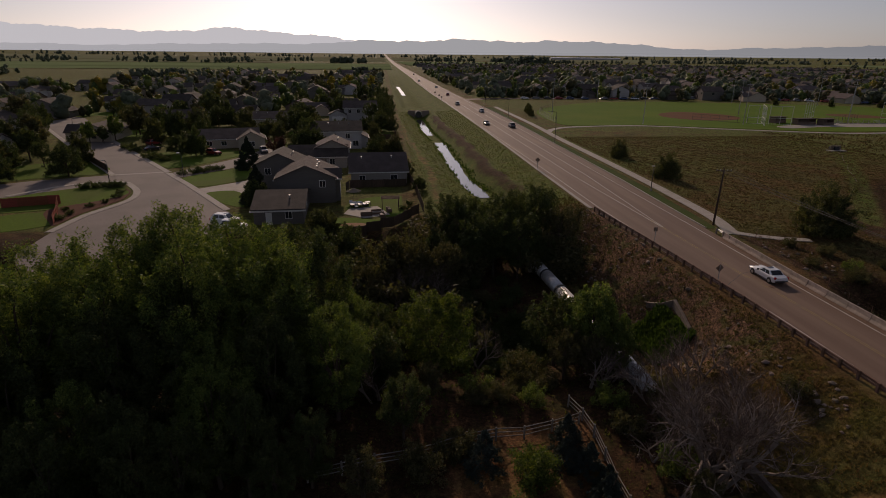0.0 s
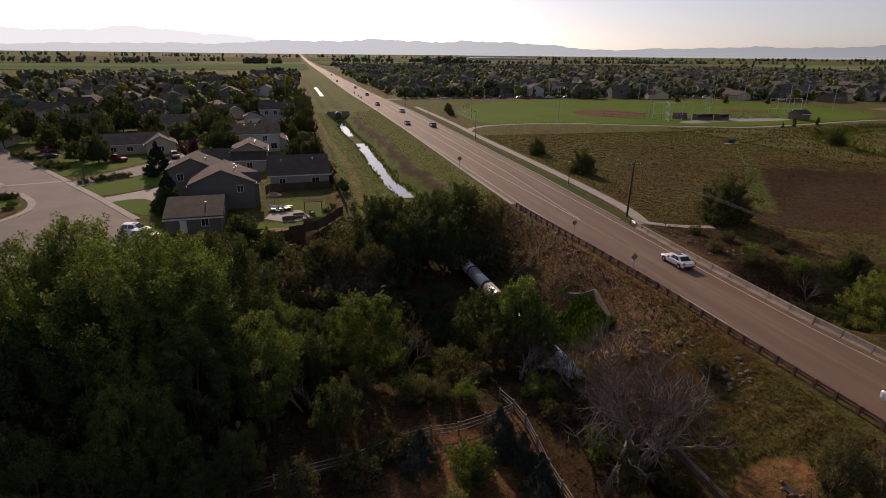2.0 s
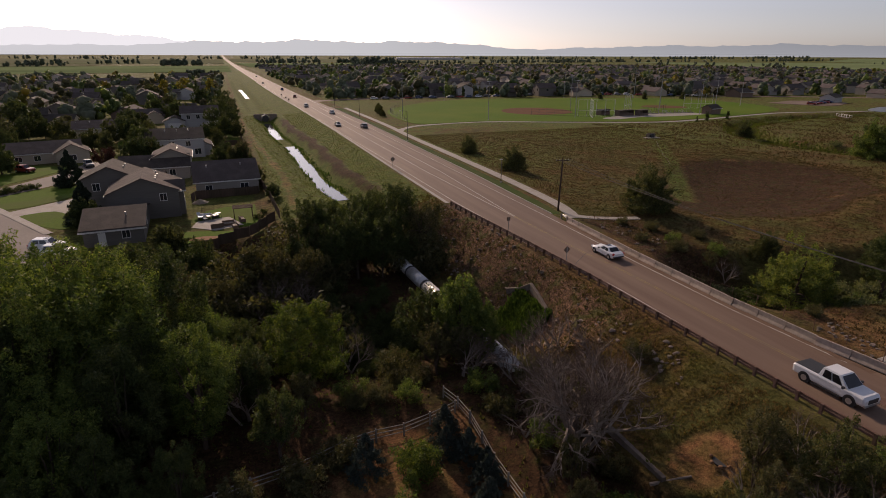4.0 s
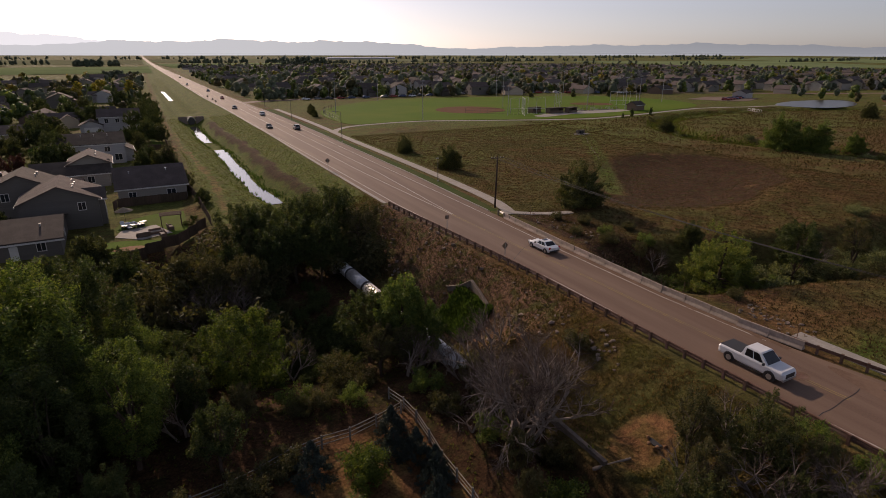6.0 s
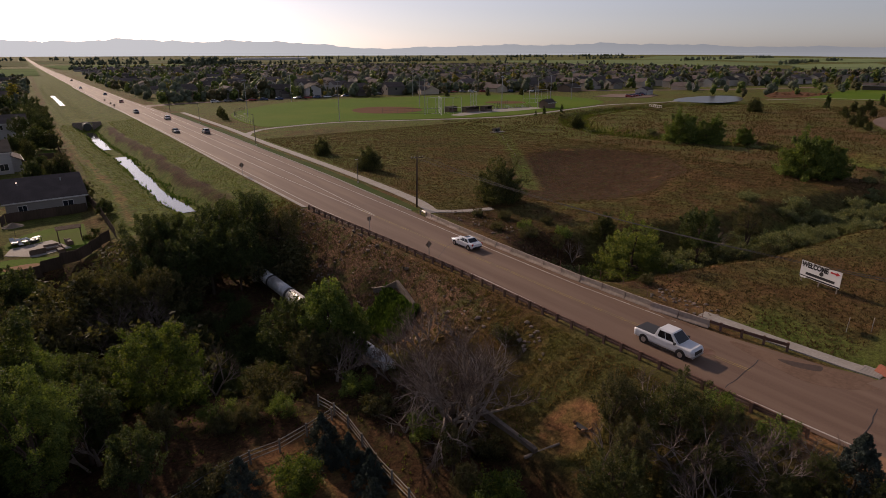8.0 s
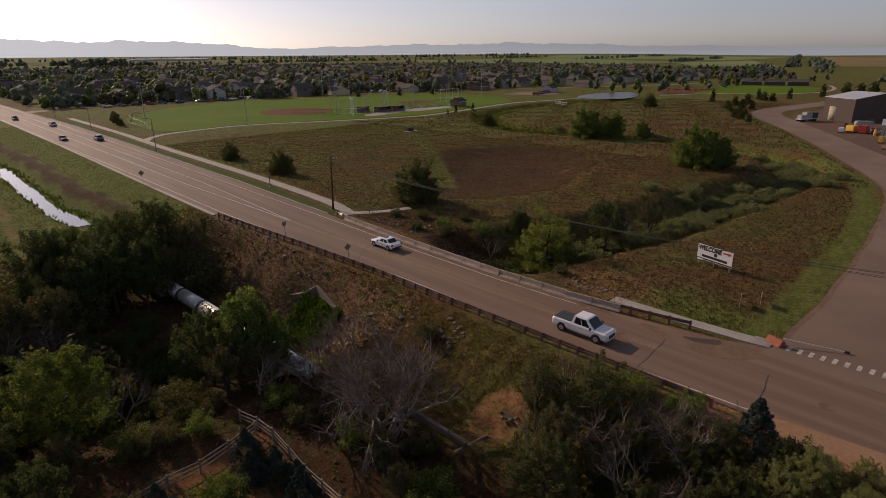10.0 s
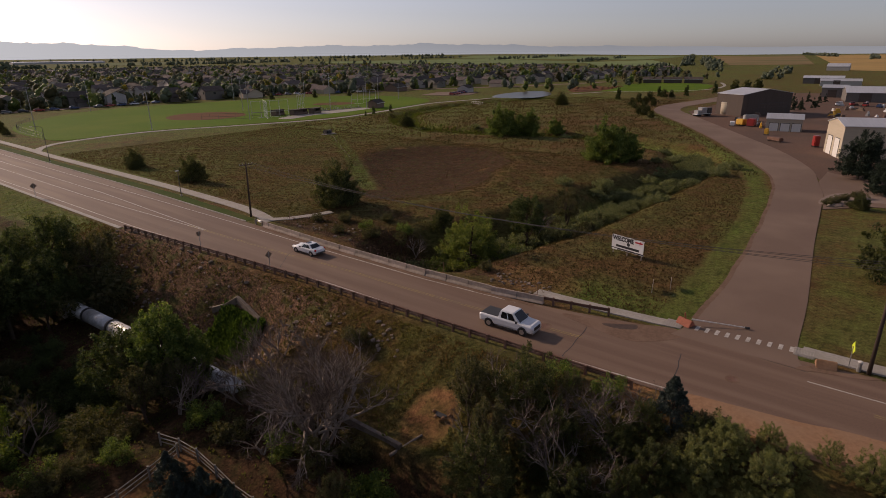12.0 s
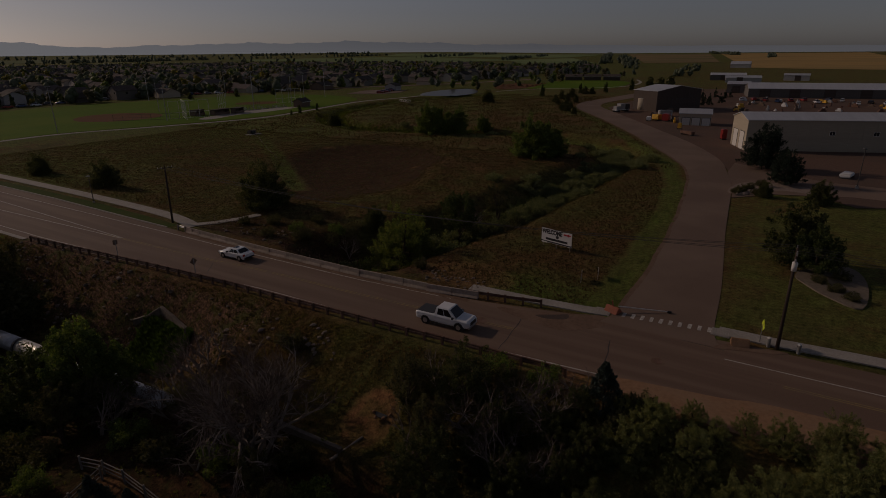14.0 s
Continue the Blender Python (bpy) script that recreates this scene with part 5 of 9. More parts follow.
for kind, x, y, h in [
    ("willow", 4.3, 49.8, 9.6), ("grove_b", -4.7, 51.8, 10.2), ("dark_a", -1.5, 45.5, 8.0), ("grove_c", -7.5, 46.0, 11.4), ("dark_a", 1.0, 38.0, 6.0), ("dark_b", 3.4, 41.9, 4.5),
    ("dark_a", 12.7, 83.0, 8.6), ("dark_a", 18.9, 83.9, 10.4), ("dark_a", 23.9, 86.0, 10.6), ("dark_b", 26.6, 79.7, 9.8), ("dark_a", 9.5, 82.0, 9.5), ("dark_a", 16.0, 80.5, 10.0), ("dark_a", 20.5, 79.5, 9.5), ("dark_a", 13.0, 79.0, 9.5), ("dark_a", 15.5, 76.5, 10.5), ("dark_a", 12.0, 75.5, 9.5), ("bush_dull", 11.0, 55.0, 1.6), ("bush_dull", 15.0, 53.0, 1.5), ("bush_dull", 12.5, 68.0, 1.8), ("bush_dull", 16.5, 60.0, 1.6), ("dark_b", 10.5, 78.0, 8.0), ("dark_b", 29.5, 84.0, 7.0), ("dark_a", 21.5, 89.0, 7.5),
    ("mid_b", -10.0, 85.4, 7.4), ("mid_a", -5.9, 80.2, 7.6), ("mid_a", -13.5, 80.0, 8.0), ("dark_b", 4.2, 71.9, 7.6), ("dark_b", 1.3, 75.0, 7.4), ("dark_b", 8.0, 70.0, 7.8), ("dark_b", -3.0, 68.0, 7.0), 
    ("dark_b", -8.0, 72.0, 7.5), ("dark_a", -16.0, 70.0, 9.0), ("dark_a", 6.5, 60.5, 6.5), ("mid_pipe", 20.2, 48.6, 10.4), ("dark_a", 17.6, 52.0, 9.0), ("mid_pipe", 21.9, 47.0, 7.6), ("mid_pipe", 20.9, 52.6, 8.4), ("dark_b", 18.8, 52.5, 7.6), ("dark_b", 21.9, 53.2, 4.6), ("dark_b", 17.1, 47.0, 6.0), ("dark_a", 19.8, 57.0, 6.8), 
    ("bare", 21.0, 46.5, 6.0), ("bare", 18.5, 43.5, 5.0), ("bare", 5.5, 68.0, 7.0), ("bare", 9.5, 53.0, 6.0), ("bare", 27.5, 47.5, 5.0), ("bare", 29.0, 43.0, 5.0),
    ("bare_big", 22.4, 30.4, 11.4), ("bare", 19.5, 33.0, 5.6), ("bare", 24.5, 34.5, 6.0), ("bare", 27.8, 38.0, 5.5), ("dark_b", 19.8, 27.0, 4.4), ("bare_big", 24.6, 34.0, 8.6), ("bush_dull", 22.5, 35.0, 2.4), ("bush", 20.6, 31.5, 2.2), ("bush_dull", 24.6, 28.4, 2.0), ("dark_b", 22.8, 38.6, 4.6), ("dark_b", 18.9, 24.0, 3.6), ("bush_dull", 25.2, 38.0, 2.2), ("bare", 26.8, 42.0, 6.2), ("bare", 23.0, 40.5, 6.4), ("bare", 30.4, 40.0, 4.6), ("bare", 28.6, 34.0, 4.6), ("dark_b", 19.2, 45.4, 5.6),
    ("bush_bright", 10.0, 32.0, 2.9), ("bush_bright", 20.0, 22.0, 3.0), ("bush_dull", 10.2, 42.6, 1.8), ("bush", 12.6, 41.8, 1.9), ("bush_dull", 7.8, 42.5, 1.7), ("bush_dull", 14.5, 46.0, 2.3), ("bush", 19.0, 40.5, 2.2), ("bush_dull", 19.5, 37.0, 2.2),
    ("juniper", 13.6, 35.6, 3.2), ("juniper", 14.4, 32.6, 3.0), ("juniper", 14.6, 29.6, 2.8), ("juniper", 13.0, 33.8, 2.6), ("juniper", 15.2, 31.0, 2.4), ("juniper", 13.8, 27.6, 2.6), ("juniper", 6.8, 34.0, 3.4), ("bush_dull", 5.0, 36.0, 2.2), ("bush_dull", 2.5, 34.0, 2.6), ("dark_b", -2.0, 31.0, 5.0), ("bush", 8.0, 28.0, 2.2),
    # thicket below the junction
    ("dark_b", 30.6, 21.6, 6.0), ("thick_dark", 33.0, 18.0, 6.4), ("dark_b", 34.4, 15.2, 3.6), ("thick_dark", 31.5, 14.5, 4.5), ("bare", 35.2, 12.4, 3.2), ("bare", 32.8, 20.0, 5.5), ("thick_dark", 34.8, 9.6, 3.5), ("juniper", 36.6, 8.4, 3.9),
    ("thick_a", 35.4, 4.6, 3.6), ("thick_b", 36.2, 0.8, 2.6), ("thick_a", 37.6, -3.2, 2.9), ("thick_b", 39.2, -6.4, 3.5), ("thick_a", 41.0, -11.0, 3.8), ("thick_dark", 31.8, 8.0, 4.3), ("thick_dark", 30.5, 2.0, 4.5), ("thick_b", 32.6, -3.0, 4.4), ("thick_dark", 28.0, 12.0, 4.5), ("thick_dark", 27.0, 6.5, 4.9), ("thick_dark", 25.5, 17.0, 6.2), ("dark_b", 28.5, 18.5, 5.6), ("thick_b", 35.5, -9.0, 5.1), ("thick_dark", 24.0, 11.5, 4.6),
    ("bush_dull", 33.3, 36.8, 1.9), ("thick_b", 38.3, -1.0, 2.1), ("thick_a", 38.0, 2.4, 2.0), ("thick_a", 36.4, 6.8, 2.1), ("thick_b", 38.4, -5.8, 2.8), ("thick_a", 39.4, -13.0, 4.8), ("thick_a", 34.0, -6.2, 4.6), ("thick_b", 31.2, -1.0, 4.2), ("bare", 36.8, 10.4, 3.6), ("thick_dark", 32.4, 10.6, 3.8), ("bush_dull", 35.0, 7.2, 2.0), ("thick_b", 36.8, -10.6, 3.2), ("bush_dull", 37.4, 5.6, 1.8), ("bush_dull", 33.6, 22.8, 2.0), ("bush", 36.9, 17.0, 2.0), ("bush", 37.2, 13.2, 1.9),
    ("thick_a", 38.2, -9.0, 3.3), ("thick_b", 34.0, 1.8, 3.9), ("thick_a", 33.2, 5.6, 3.8), ("thick_b", 37.0, 4.4, 1.8), ("thick_dark", 29.6, 8.8, 4.1), ("thick_b", 36.4, -5.6, 3.0), ("thick_dark", 28.8, 15.6, 3.8), ("bare", 30.0, 11.0, 4.5), ("bare", 33.6, 12.0, 5.0), ("bare", 31.0, 16.5, 6.4), ("bare", 34.6, 13.8, 4.6), ("bare", 29.4, 13.0, 5.6), ("bare", 27.0, 20.0, 6.0),
    # dry field and the creek east of the road
    ("field", 61.6, 143.3, 4.8), ("field", 60.2, 140.6, 3.2), ("field", 61.2, 116.6, 6.0), ("field", 65.0, 74.3, 8.6), ("field", 166.0, 147.6, 7.0), ("field_green", 157.5, 98.6, 11.0), ("field_green", 162.8, 93.4, 10.6), ("field_green", 175.5, 89.0, 6.0), ("field_green", 131.8, 52.6, 11.5), ("field_green", 135.8, 50.0, 8.8), ("field", 271.0, 135.0, 7.0),
    ("willow_field", 61.6, 43.6, 11.2), ("willow_field", 64.6, 44.8, 8.6), ("dark_a", 74.5, 41.8, 9.0), ("dark_b", 78.0, 43.0, 7.0), ("dark_b", 84.9, 40.2, 8.2), ("bare", 79.5, 43.0, 7.0), ("bush", 68.0, 40.0, 2.6), ("bush", 58.5, 48.0, 2.4), ("bush", 56.0, 45.0, 2.2), ("field", 66.5, 52.5, 4.2),
    ("pine", 141.0, 3.4, 11.0), ("pine", 126.4, -1.4, 7.6), ("field", 113.5, 1.6, 3.0), ("mid_b", 77.9, -3.0, 8.6), ("mid_a", 75.0, -5.5, 6.4), ("field", 112.2, -6.8, 4.4),
    ("bush_dull", 53.8, 44, 1.6), ("bush_dull", 54.6, 52, 1.8), ("bush_dull", 55.5, 57, 1.9), ("bush", 57.5, 60, 1.6), ("bush_dull", 53.6, 62, 1.5), ("bush_dull", 58.5, 66, 1.7), ("bush_dull", 56.2, 70, 1.4), ("bush", 60.5, 55, 1.8), ("bush_dull", 54.0, 36, 1.3), ("bare", 59.0, 51.5, 4.0), ("bush_dull", 62.5, 60.5, 1.5), ("dark_b", 57.5, 53.0, 3.4),
]:
    plant(kind, x, y, h)
# dark shrubs added to fill a creek bed that is only deep shade
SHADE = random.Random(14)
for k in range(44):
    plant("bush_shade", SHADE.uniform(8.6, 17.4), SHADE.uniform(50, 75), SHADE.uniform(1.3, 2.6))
for k in range(170):
    t = random.random()
    x = 52 + 108 * t
    y0 = float(np.interp(x, [47, 64, 80, 107, 140, 160], [49, 45, 40.5, 37, 34, 42])) + random.gauss(0, 2.6 if x < 95 else 3.4)
    plant(random.choice(["sage", "bush_dull", "sage", "bush_dull", "sage"] if x < 92 else ["sage"]), x, y0, random.uniform(0.9, 1.9) * (1.1 if x < 95 else 1.0))
for k in range(46):
    i = random.uniform(6, 13.5)
    x, y0 = (float(np.interp(i, range(15), [p[n] for p in CREEK_E])) for n in (0, 1))
    plant(random.choice(["sage", "bush_dull"]), x + random.gauss(0, 3), y0 + random.gauss(0, 3), random.uniform(0.9, 1.9))
for x, y, h in [(312, 121.5, 9), (359, 98.9, 8.5), (386, 89.6, 10), (347, 110.9, 8)]:
    plant("poplar", x, y, h)
for x, y, h in [(281.7, 102.6, 4.6), (302.8, 106.8, 5.4), (287.7, 98.6, 5.0), (312.7, 104.3, 6.0), (286.9, 93.6, 4.2), (240.6, 82.0, 4.0), (243.9, 85.6, 4.4), (231.5, 76.1, 3.6), (340, 105.6, 5.6), (341.9, 102.1, 5.0), (262, 90, 3.8), (402.3, 81.9, 9), (422.6, 79.4, 8), (452, 78, 8), (270, 97, 3.6), (256, 86, 3.4)]:
    plant("mid_b", x, y, h)

# ---- houses ----


def gable_body(bm, x0, x1, y0, y1, z0, z1, rise, axis):
    """Walls with their gable ends; the ridge runs along axis."""
    if axis == "x":
        ends = [[(x, y0, z0), (x, y1, z0), (x, y1, z1), (x, (y0 + y1) / 2, z1 + rise), (x, y0, z1)] for x in (x0, x1)]
    else:
        ends = [[(x0, y, z0), (x1, y, z0), (x1, y, z1), ((x0 + x1) / 2, y, z1 + rise), (x0, y, z1)] for y in (y0, y1)]
    a, b = [[bm.verts.new(p) for p in e] for e in ends]
    bm.faces.new(a)
    bm.faces.new(b[::-1])
    for k in range(5):
        bm.faces.new((a[k], b[k], b[(k + 1) % 5], a[(k + 1) % 5]))
    bmesh.ops.recalc_face_normals(bm, faces=bm.faces)


def gable_roof(bm, x0, x1, y0, y1, z, rise, axis, over=0.45, thick=0.16):
    """Two sloping plates with eaves."""
    if axis == "x":
        half, run0, run1 = (y1 - y0) / 2, x0 - over, x1 + over
        c = (y0 + y1) / 2
    else:
        half, run0, run1 = (x1 - x0) / 2, y0 - over, y1 + over
        c = (x0 + x1) / 2
    drop = rise * over / half
    for s in (-1, 1):
        pts = [(s * (half + over), z - drop), (0, z + rise), (0, z + rise + thick), (s * (half + over), z - drop + thick)]
        v = [[bm.verts.new((run, c + o, h) if axis == "x" else (c + o, run, h)) for o, h in pts] for run in (run0, run1)]
        bm.faces.new(v[0])
        bm.faces.new(v[1][::-1])
        for k in range(4):
            bm.faces.new((v[0][k], v[1][k], v[1][(k + 1) % 4], v[0][(k + 1) % 4]))
    bmesh.ops.recalc_face_normals(bm, faces=bm.faces)


def window(parent, x, y, z, w, h, face, lean=False):
    """face: the way that the window looks, as n, s, e or w."""
    m = pose(x, y, z, 0, 0, {"s": 0, "e": 90, "n": 180, "w": 270}[face])
    pane = part("window", boxes((-w / 2, w / 2, -0.03, 0.02, 0, h)), M["glass"], parent)
    pane.matrix_basis = m
    if lean:
        return pane
    t = 0.09
    part("window_frame", boxes((-w / 2 - t, w / 2 + t, -0.06, 0.02, -t, 0), (-w / 2 - t, w / 2 + t, -0.06, 0.02, h, h + t), (-w / 2 - t, -w / 2, -0.06, 0.02, 0, h), (w / 2, w / 2 + t, -0.06, 0.02, 0, h), (-0.03, 0.03, -0.05, 0.02, 0, h)), M["trim"], pane)
    return pane


def house(m, masses, siding, windows, label, name="house", vents=(), doors=(), roof="shingle", group="houses", lean=False):
    """masses: (x0, x1, y0, y1, eave, rise, ridge axis, base)."""
    ob = thing(name, label, "house", m, group)
    for x0, x1, y0, y1, eave, rise, axis, base in masses:
        bm = bmesh.new()
        gable_body(bm, x0, x1, y0, y1, base - (0.6 if base == 0 else 0), eave, rise, axis)
        part("wall", bm, M[siding], ob)
        bm = bmesh.new()
        gable_roof(bm, x0, x1, y0, y1, eave + 0.03, rise, axis)
        part("roof", bm, M[roof], ob)
        fx = boxes((x0 - 0.5, x1 + 0.5, y0 - 0.54, y0 - 0.46, eave - 0.35, eave - 0.12), (x0 - 0.5, x1 + 0.5, y1 + 0.46, y1 + 0.54, eave - 0.35, eave - 0.12)) if axis == "x" else boxes((x0 - 0.54, x0 - 0.46, y0 - 0.5, y1 + 0.5, eave - 0.35, eave - 0.12), (x1 + 0.46, x1 + 0.54, y0 - 0.5, y1 + 0.5, eave - 0.35, eave - 0.12))
        if not lean:
            half = len(fx.verts) // 2
            fx.verts.ensure_lookup_table()
            for keep in (0, 1):
                one = fx.copy()
                one.verts.ensure_lookup_table()
                bmesh.ops.delete(one, geom=one.verts[half:] if keep == 0 else one.verts[:half], context="VERTS")
                part("gutter", one, M["trim"], ob)
        fx.free()
    for w in windows:
        window(ob, *w, lean)
    for x, y, z, w, h, face in doors:
        d = part("garage_door" if w > 2 else "door", boxes((-w / 2, w / 2, -0.05, 0.02, 0, h), *[(-w / 2 + 0.02, w / 2 - 0.02, -0.07, -0.05, h * k / 4 + 0.04, h * (k + 1) / 4 - 0.04) for k in range(4)]), M["trim"], ob)
        d.matrix_basis = pose(x, y, z, 0, 0, {"s": 0, "e": 90, "n": 180, "w": 270}[face])
    for x, y, z in vents:
        part("roof_vent", tubes(((x, y, z - 0.4), (x, y, z + 0.25), 0.11), ((x, y, z + 0.25), (x, y, z + 0.33), 0.17), n=8), M["galv"], ob)
    return ob


Z = -2.0
# the two-storey grey house with its low garage, its terrace and lawn
house(pose(-14.6, 104, Z, 0, 0, 3), [(-5.4, 5.4, 2.2, 12.6, 4.8, 2.3, "y", 0), (-7.6, 0.4, -11.5, 2.2, 2.6, 1.6, "x", 0), (3.2, 6.2, 3.4, 8.0, 4.6, 1.2, "x", 0)], "siding_grey",
      [(3.0, 2.2, 3.1, 1.0, 1.2, "s"), (6.2, 5.0, 3.0, 1.0, 1.3, "e"), (6.2, 6.6, 0.8, 1.5, 1.6, "e"), (6.2, 4.4, 0.8, 1.2, 1.6, "e"), (-2.0, -11.5, 1.0, 1.0, 1.2, "s"), (0.4, -4.0, 1.0, 1.0, 1.0, "e")],
      "grey two-storey house with a low shingled garage wing", vents=((2.0, 5, 6.3), (2.0, 7.0, 6.3), (2.2, 9.2, 6.25), (-2.0, -8, 3.8), (1.8, 11, 6.4)), doors=((-5.2, -11.5, 0, 1.0, 2.05, "s"),))
house(pose(-21.5, 122, Z, 0, 0, 2), [(-5, 4.5, -4, 5, 5.2, 2.2, "y", 0), (1.5, 8.5, 0, 8, 3.0, 1.6, "x", 0)], "siding_grey", [(-2.5, -4, 3.2, 1.1, 1.3, "s"), (2.2, -4, 3.2, 1.1, 1.3, "s"), (0, -4, 0.9, 1.2, 1.3, "s")], "grey two-storey house with brown shingle roof", vents=((2, 0, 6.6), (2, 2.5, 6.6)))
house(pose(-1.5, 126.5, Z, 0, 0, 3), [(-6.0, 6.0, -5.5, 6.5, 3.1, 2.9, "x", 0)], "siding", [(-3.6, -5.5, 1.0, 1.2, 1.2, "s"), (3.2, -5.5, 1.0, 1.5, 1.2, "s")], "low house with a broad dark shingle roof and pale walls", vents=((-3.6, -1.6, 5.3), (3.0, -1.4, 5.4)))
house(pose(-15.5, 146, Z, 0, 0, 2), [(-8, 6, -5, 4, 3.0, 2.0, "x", 0), (-1.5, 6.5, -2, 8, 4.6, 1.8, "y", 0)], "siding", [(-5, -5, 1, 1.2, 1.3, "s"), (2.5, -5, 1, 1.2, 1.3, "s")], "tan house with dark shingle roof", vents=((3.8, 1, 6.0), (3.8, 3, 6.0), (3.8, 5, 6.0)))
house(pose(-13.5, 176, Z, 0, 0, 4), [(-8, 6.5, -5, 6, 5.3, 2.2, "x", 0), (2.5, 8.5, -3, 7, 2.9, 1.5, "y", 0), (-10, -3.5, -9, -3, 3.0, 1.6, "y", 0)], "siding_white", [(-1.5, -5, 3.2, 1.2, 1.3, "s"), (2.5, -5, 3.2, 1.2, 1.3, "s"), (4.8, -5, 0.9, 1.6, 1.5, "s"), (0.5, -5, 0.9, 1.4, 1.4, "s")], "pale two-storey house with brown shingle roof", vents=((-3, -1.5, 7.1), (0, -1.5, 7.1), (3, -1.5, 7.1)))
house(pose(-10.5, 249, Z, 0, 0, 2), [(-6, 7.5, -4.5, 5, 5.6, 2.3, "x", 0), (2.5, 7.5, -6, -2, 5.4, 1.6, "y", 0), (-12, -5, -7, 1, 3.0, 1.6, "y", 0)], "siding_white", [(4, -6, 3.4, 1.2, 1.4, "s"), (6.2, -6, 3.4, 1.0, 1.4, "s"), (-3.5, -4.5, 3.4, 1.2, 1.4, "s"), (0, -4.5, 3.4, 1.2, 1.4, "s")], "pale two-storey house with gabled front", doors=((-8.5, -7, 0, 4.6, 2.2, "s"),))
house(pose(-46, 178, Z, 0, 0, 14), [(-9, 8, -4.5, 5.5, 2.9, 2.2, "x", 0), (2.0, 9.5, -8, 1, 2.9, 2.0, "y", 0)], "siding_tan", [(-6, -4.5, 0.9, 1.4, 1.2, "s"), (-2, -4.5, 0.9, 1.4, 1.2, "s"), (5.7, -8, 0.9, 1.5, 1.3, "s")], "low ranch house with tan walls and brown roof", vents=((-4, 2, 4.6), (1, 2, 4.6)))
house(pose(-43, 232, Z, 0, 0, 8), [(-11, 11, -4.5, 5.5, 2.9, 2.2, "x", 0)], "siding_tan", [(-7, -4.5, 0.9, 1.4, 1.2, "s"), (-2, -4.5, 0.9, 1.4, 1.2, "s"), (5.7, -4.5, 0.9, 1.5, 1.3, "s")], "low ranch house with tan walls and brown roof", vents=((-6, -1, 4.6), (-2, -1, 4.6), (2, -1, 4.6), (6, -1, 4.6)))

# house patterns for the streets farther off
PATTERNS = []
for k, (sid, masses, txt) in enumerate([
    ("siding", [(-6, 6, -5, 5, 5.2, 2.3, "x", 0), (-6, 0, -9, -4, 2.8, 1.6, "y", 0)], "two-storey suburban house with brown shingle roof"),
    ("siding_tan", [(-8, 8, -5, 5, 2.9, 2.4, "x", 0), (1, 7.5, -8.5, -3, 2.9, 2.0, "y", 0)], "low tan suburban house with brown shingle roof"),
    ("siding_grey", [(-5.5, 5.5, -6, 6, 5.3, 2.5, "y", 0), (-8.5, -4.5, -6, 3, 2.8, 1.4, "y", 0)], "grey two-storey suburban house with dark roof"),
    ("siding_white", [(-6.5, 6.5, -5, 5, 5.2, 2.2, "x", 0), (1.5, 6.5, -7, -3, 5.0, 1.8, "y", 0)], "pale two-storey suburban house with brown roof"),
    ("siding_brown", [(-7.5, 7.5, -5.5, 5.5, 3.0, 2.7, "x", 0)], "low brown suburban house with a wide roof"),
]):
    front = min(mm[2] for mm in masses)
    two = masses[0][4] > 4
    wins = [(-3, masses[0][2], 1.0, 1.3, 1.3, "s"), (3.2, masses[0][2], 3.3 if two else 1.0, 1.3, 1.3, "s"), (masses[0][1], 0, 3.3 if two else 1.0, 1.3, 1.3, "e"), (masses[0][0], 1, 3.3 if two else 1.0, 1.3, 1.3, "w")]
    spot = [(-70, 262), (-33, 272), (-95, 300), (-60, 310), (-20, 292)][k]
    PATTERNS.append(house(at(*spot, [5, 8, 350, 12, 2][k]), masses, sid, wins, txt, group="suburban houses", lean=True))

FAR_PATTERNS = []
for k, (sid, masses, txt) in enumerate([
    ("siding", [(-6, 6, -5, 5, 4.8, 2.3, "x", 0), (-6, 0, -8, -4, 2.8, 1.6, "y", 0)], "far two-storey house with brown shingle roof"),
    ("siding_tan", [(-7, 7, -5, 5, 2.9, 2.4, "x", 0), (1, 6.5, -8, -3, 2.9, 2.0, "y", 0)], "far low tan house with brown shingle roof"),
    ("siding_grey", [(-5.5, 5.5, -6, 6, 5.0, 2.5, "y", 0)], "far grey two-storey house with dark roof"),
    ("siding_white", [(-6, 6, -5, 5, 4.8, 2.2, "x", 0), (1.5, 6, -7, -3, 4.6, 1.8, "y", 0)], "far pale two-storey house with brown roof"),
]):
    ob = thing("house", txt, "house", at(130 + 40 * k, 520, 20 * k), "far houses")
    walls_bm, roof_bm = bmesh.new(), bmesh.new()
    for x0, x1, y0, y1, eave, rise, axis, base in masses:
        gable_body(walls_bm, x0, x1, y0, y1, -0.6, eave, rise, axis)
        gable_roof(roof_bm, x0, x1, y0, y1, eave + 0.03, rise, axis)
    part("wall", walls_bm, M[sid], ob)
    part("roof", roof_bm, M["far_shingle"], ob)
    FAR_PATTERNS.append(ob)

town = random.Random(9)


far_wall, far_roof = ([], []), ([], [])


def put_house(x, y, turn):
    """Near houses are things; those past about 480 m run together into one mass."""
    if math.hypot(x, y) < 490:
        return copy_thing(town.choice(PATTERNS if math.hypot(x, y) < 400 else FAR_PATTERNS), at(x, y, turn))
    m = at(x, y, turn)
    for child in town.choice(FAR_PATTERNS).children:
        vs, fs = far_roof if child.name.startswith("roof") else far_wall
        base = len(vs)
        vs += [tuple(m @ v.co) for v in child.data.vertices]
        fs += [[base + i for i in p.vertices] for p in child.data.polygons]


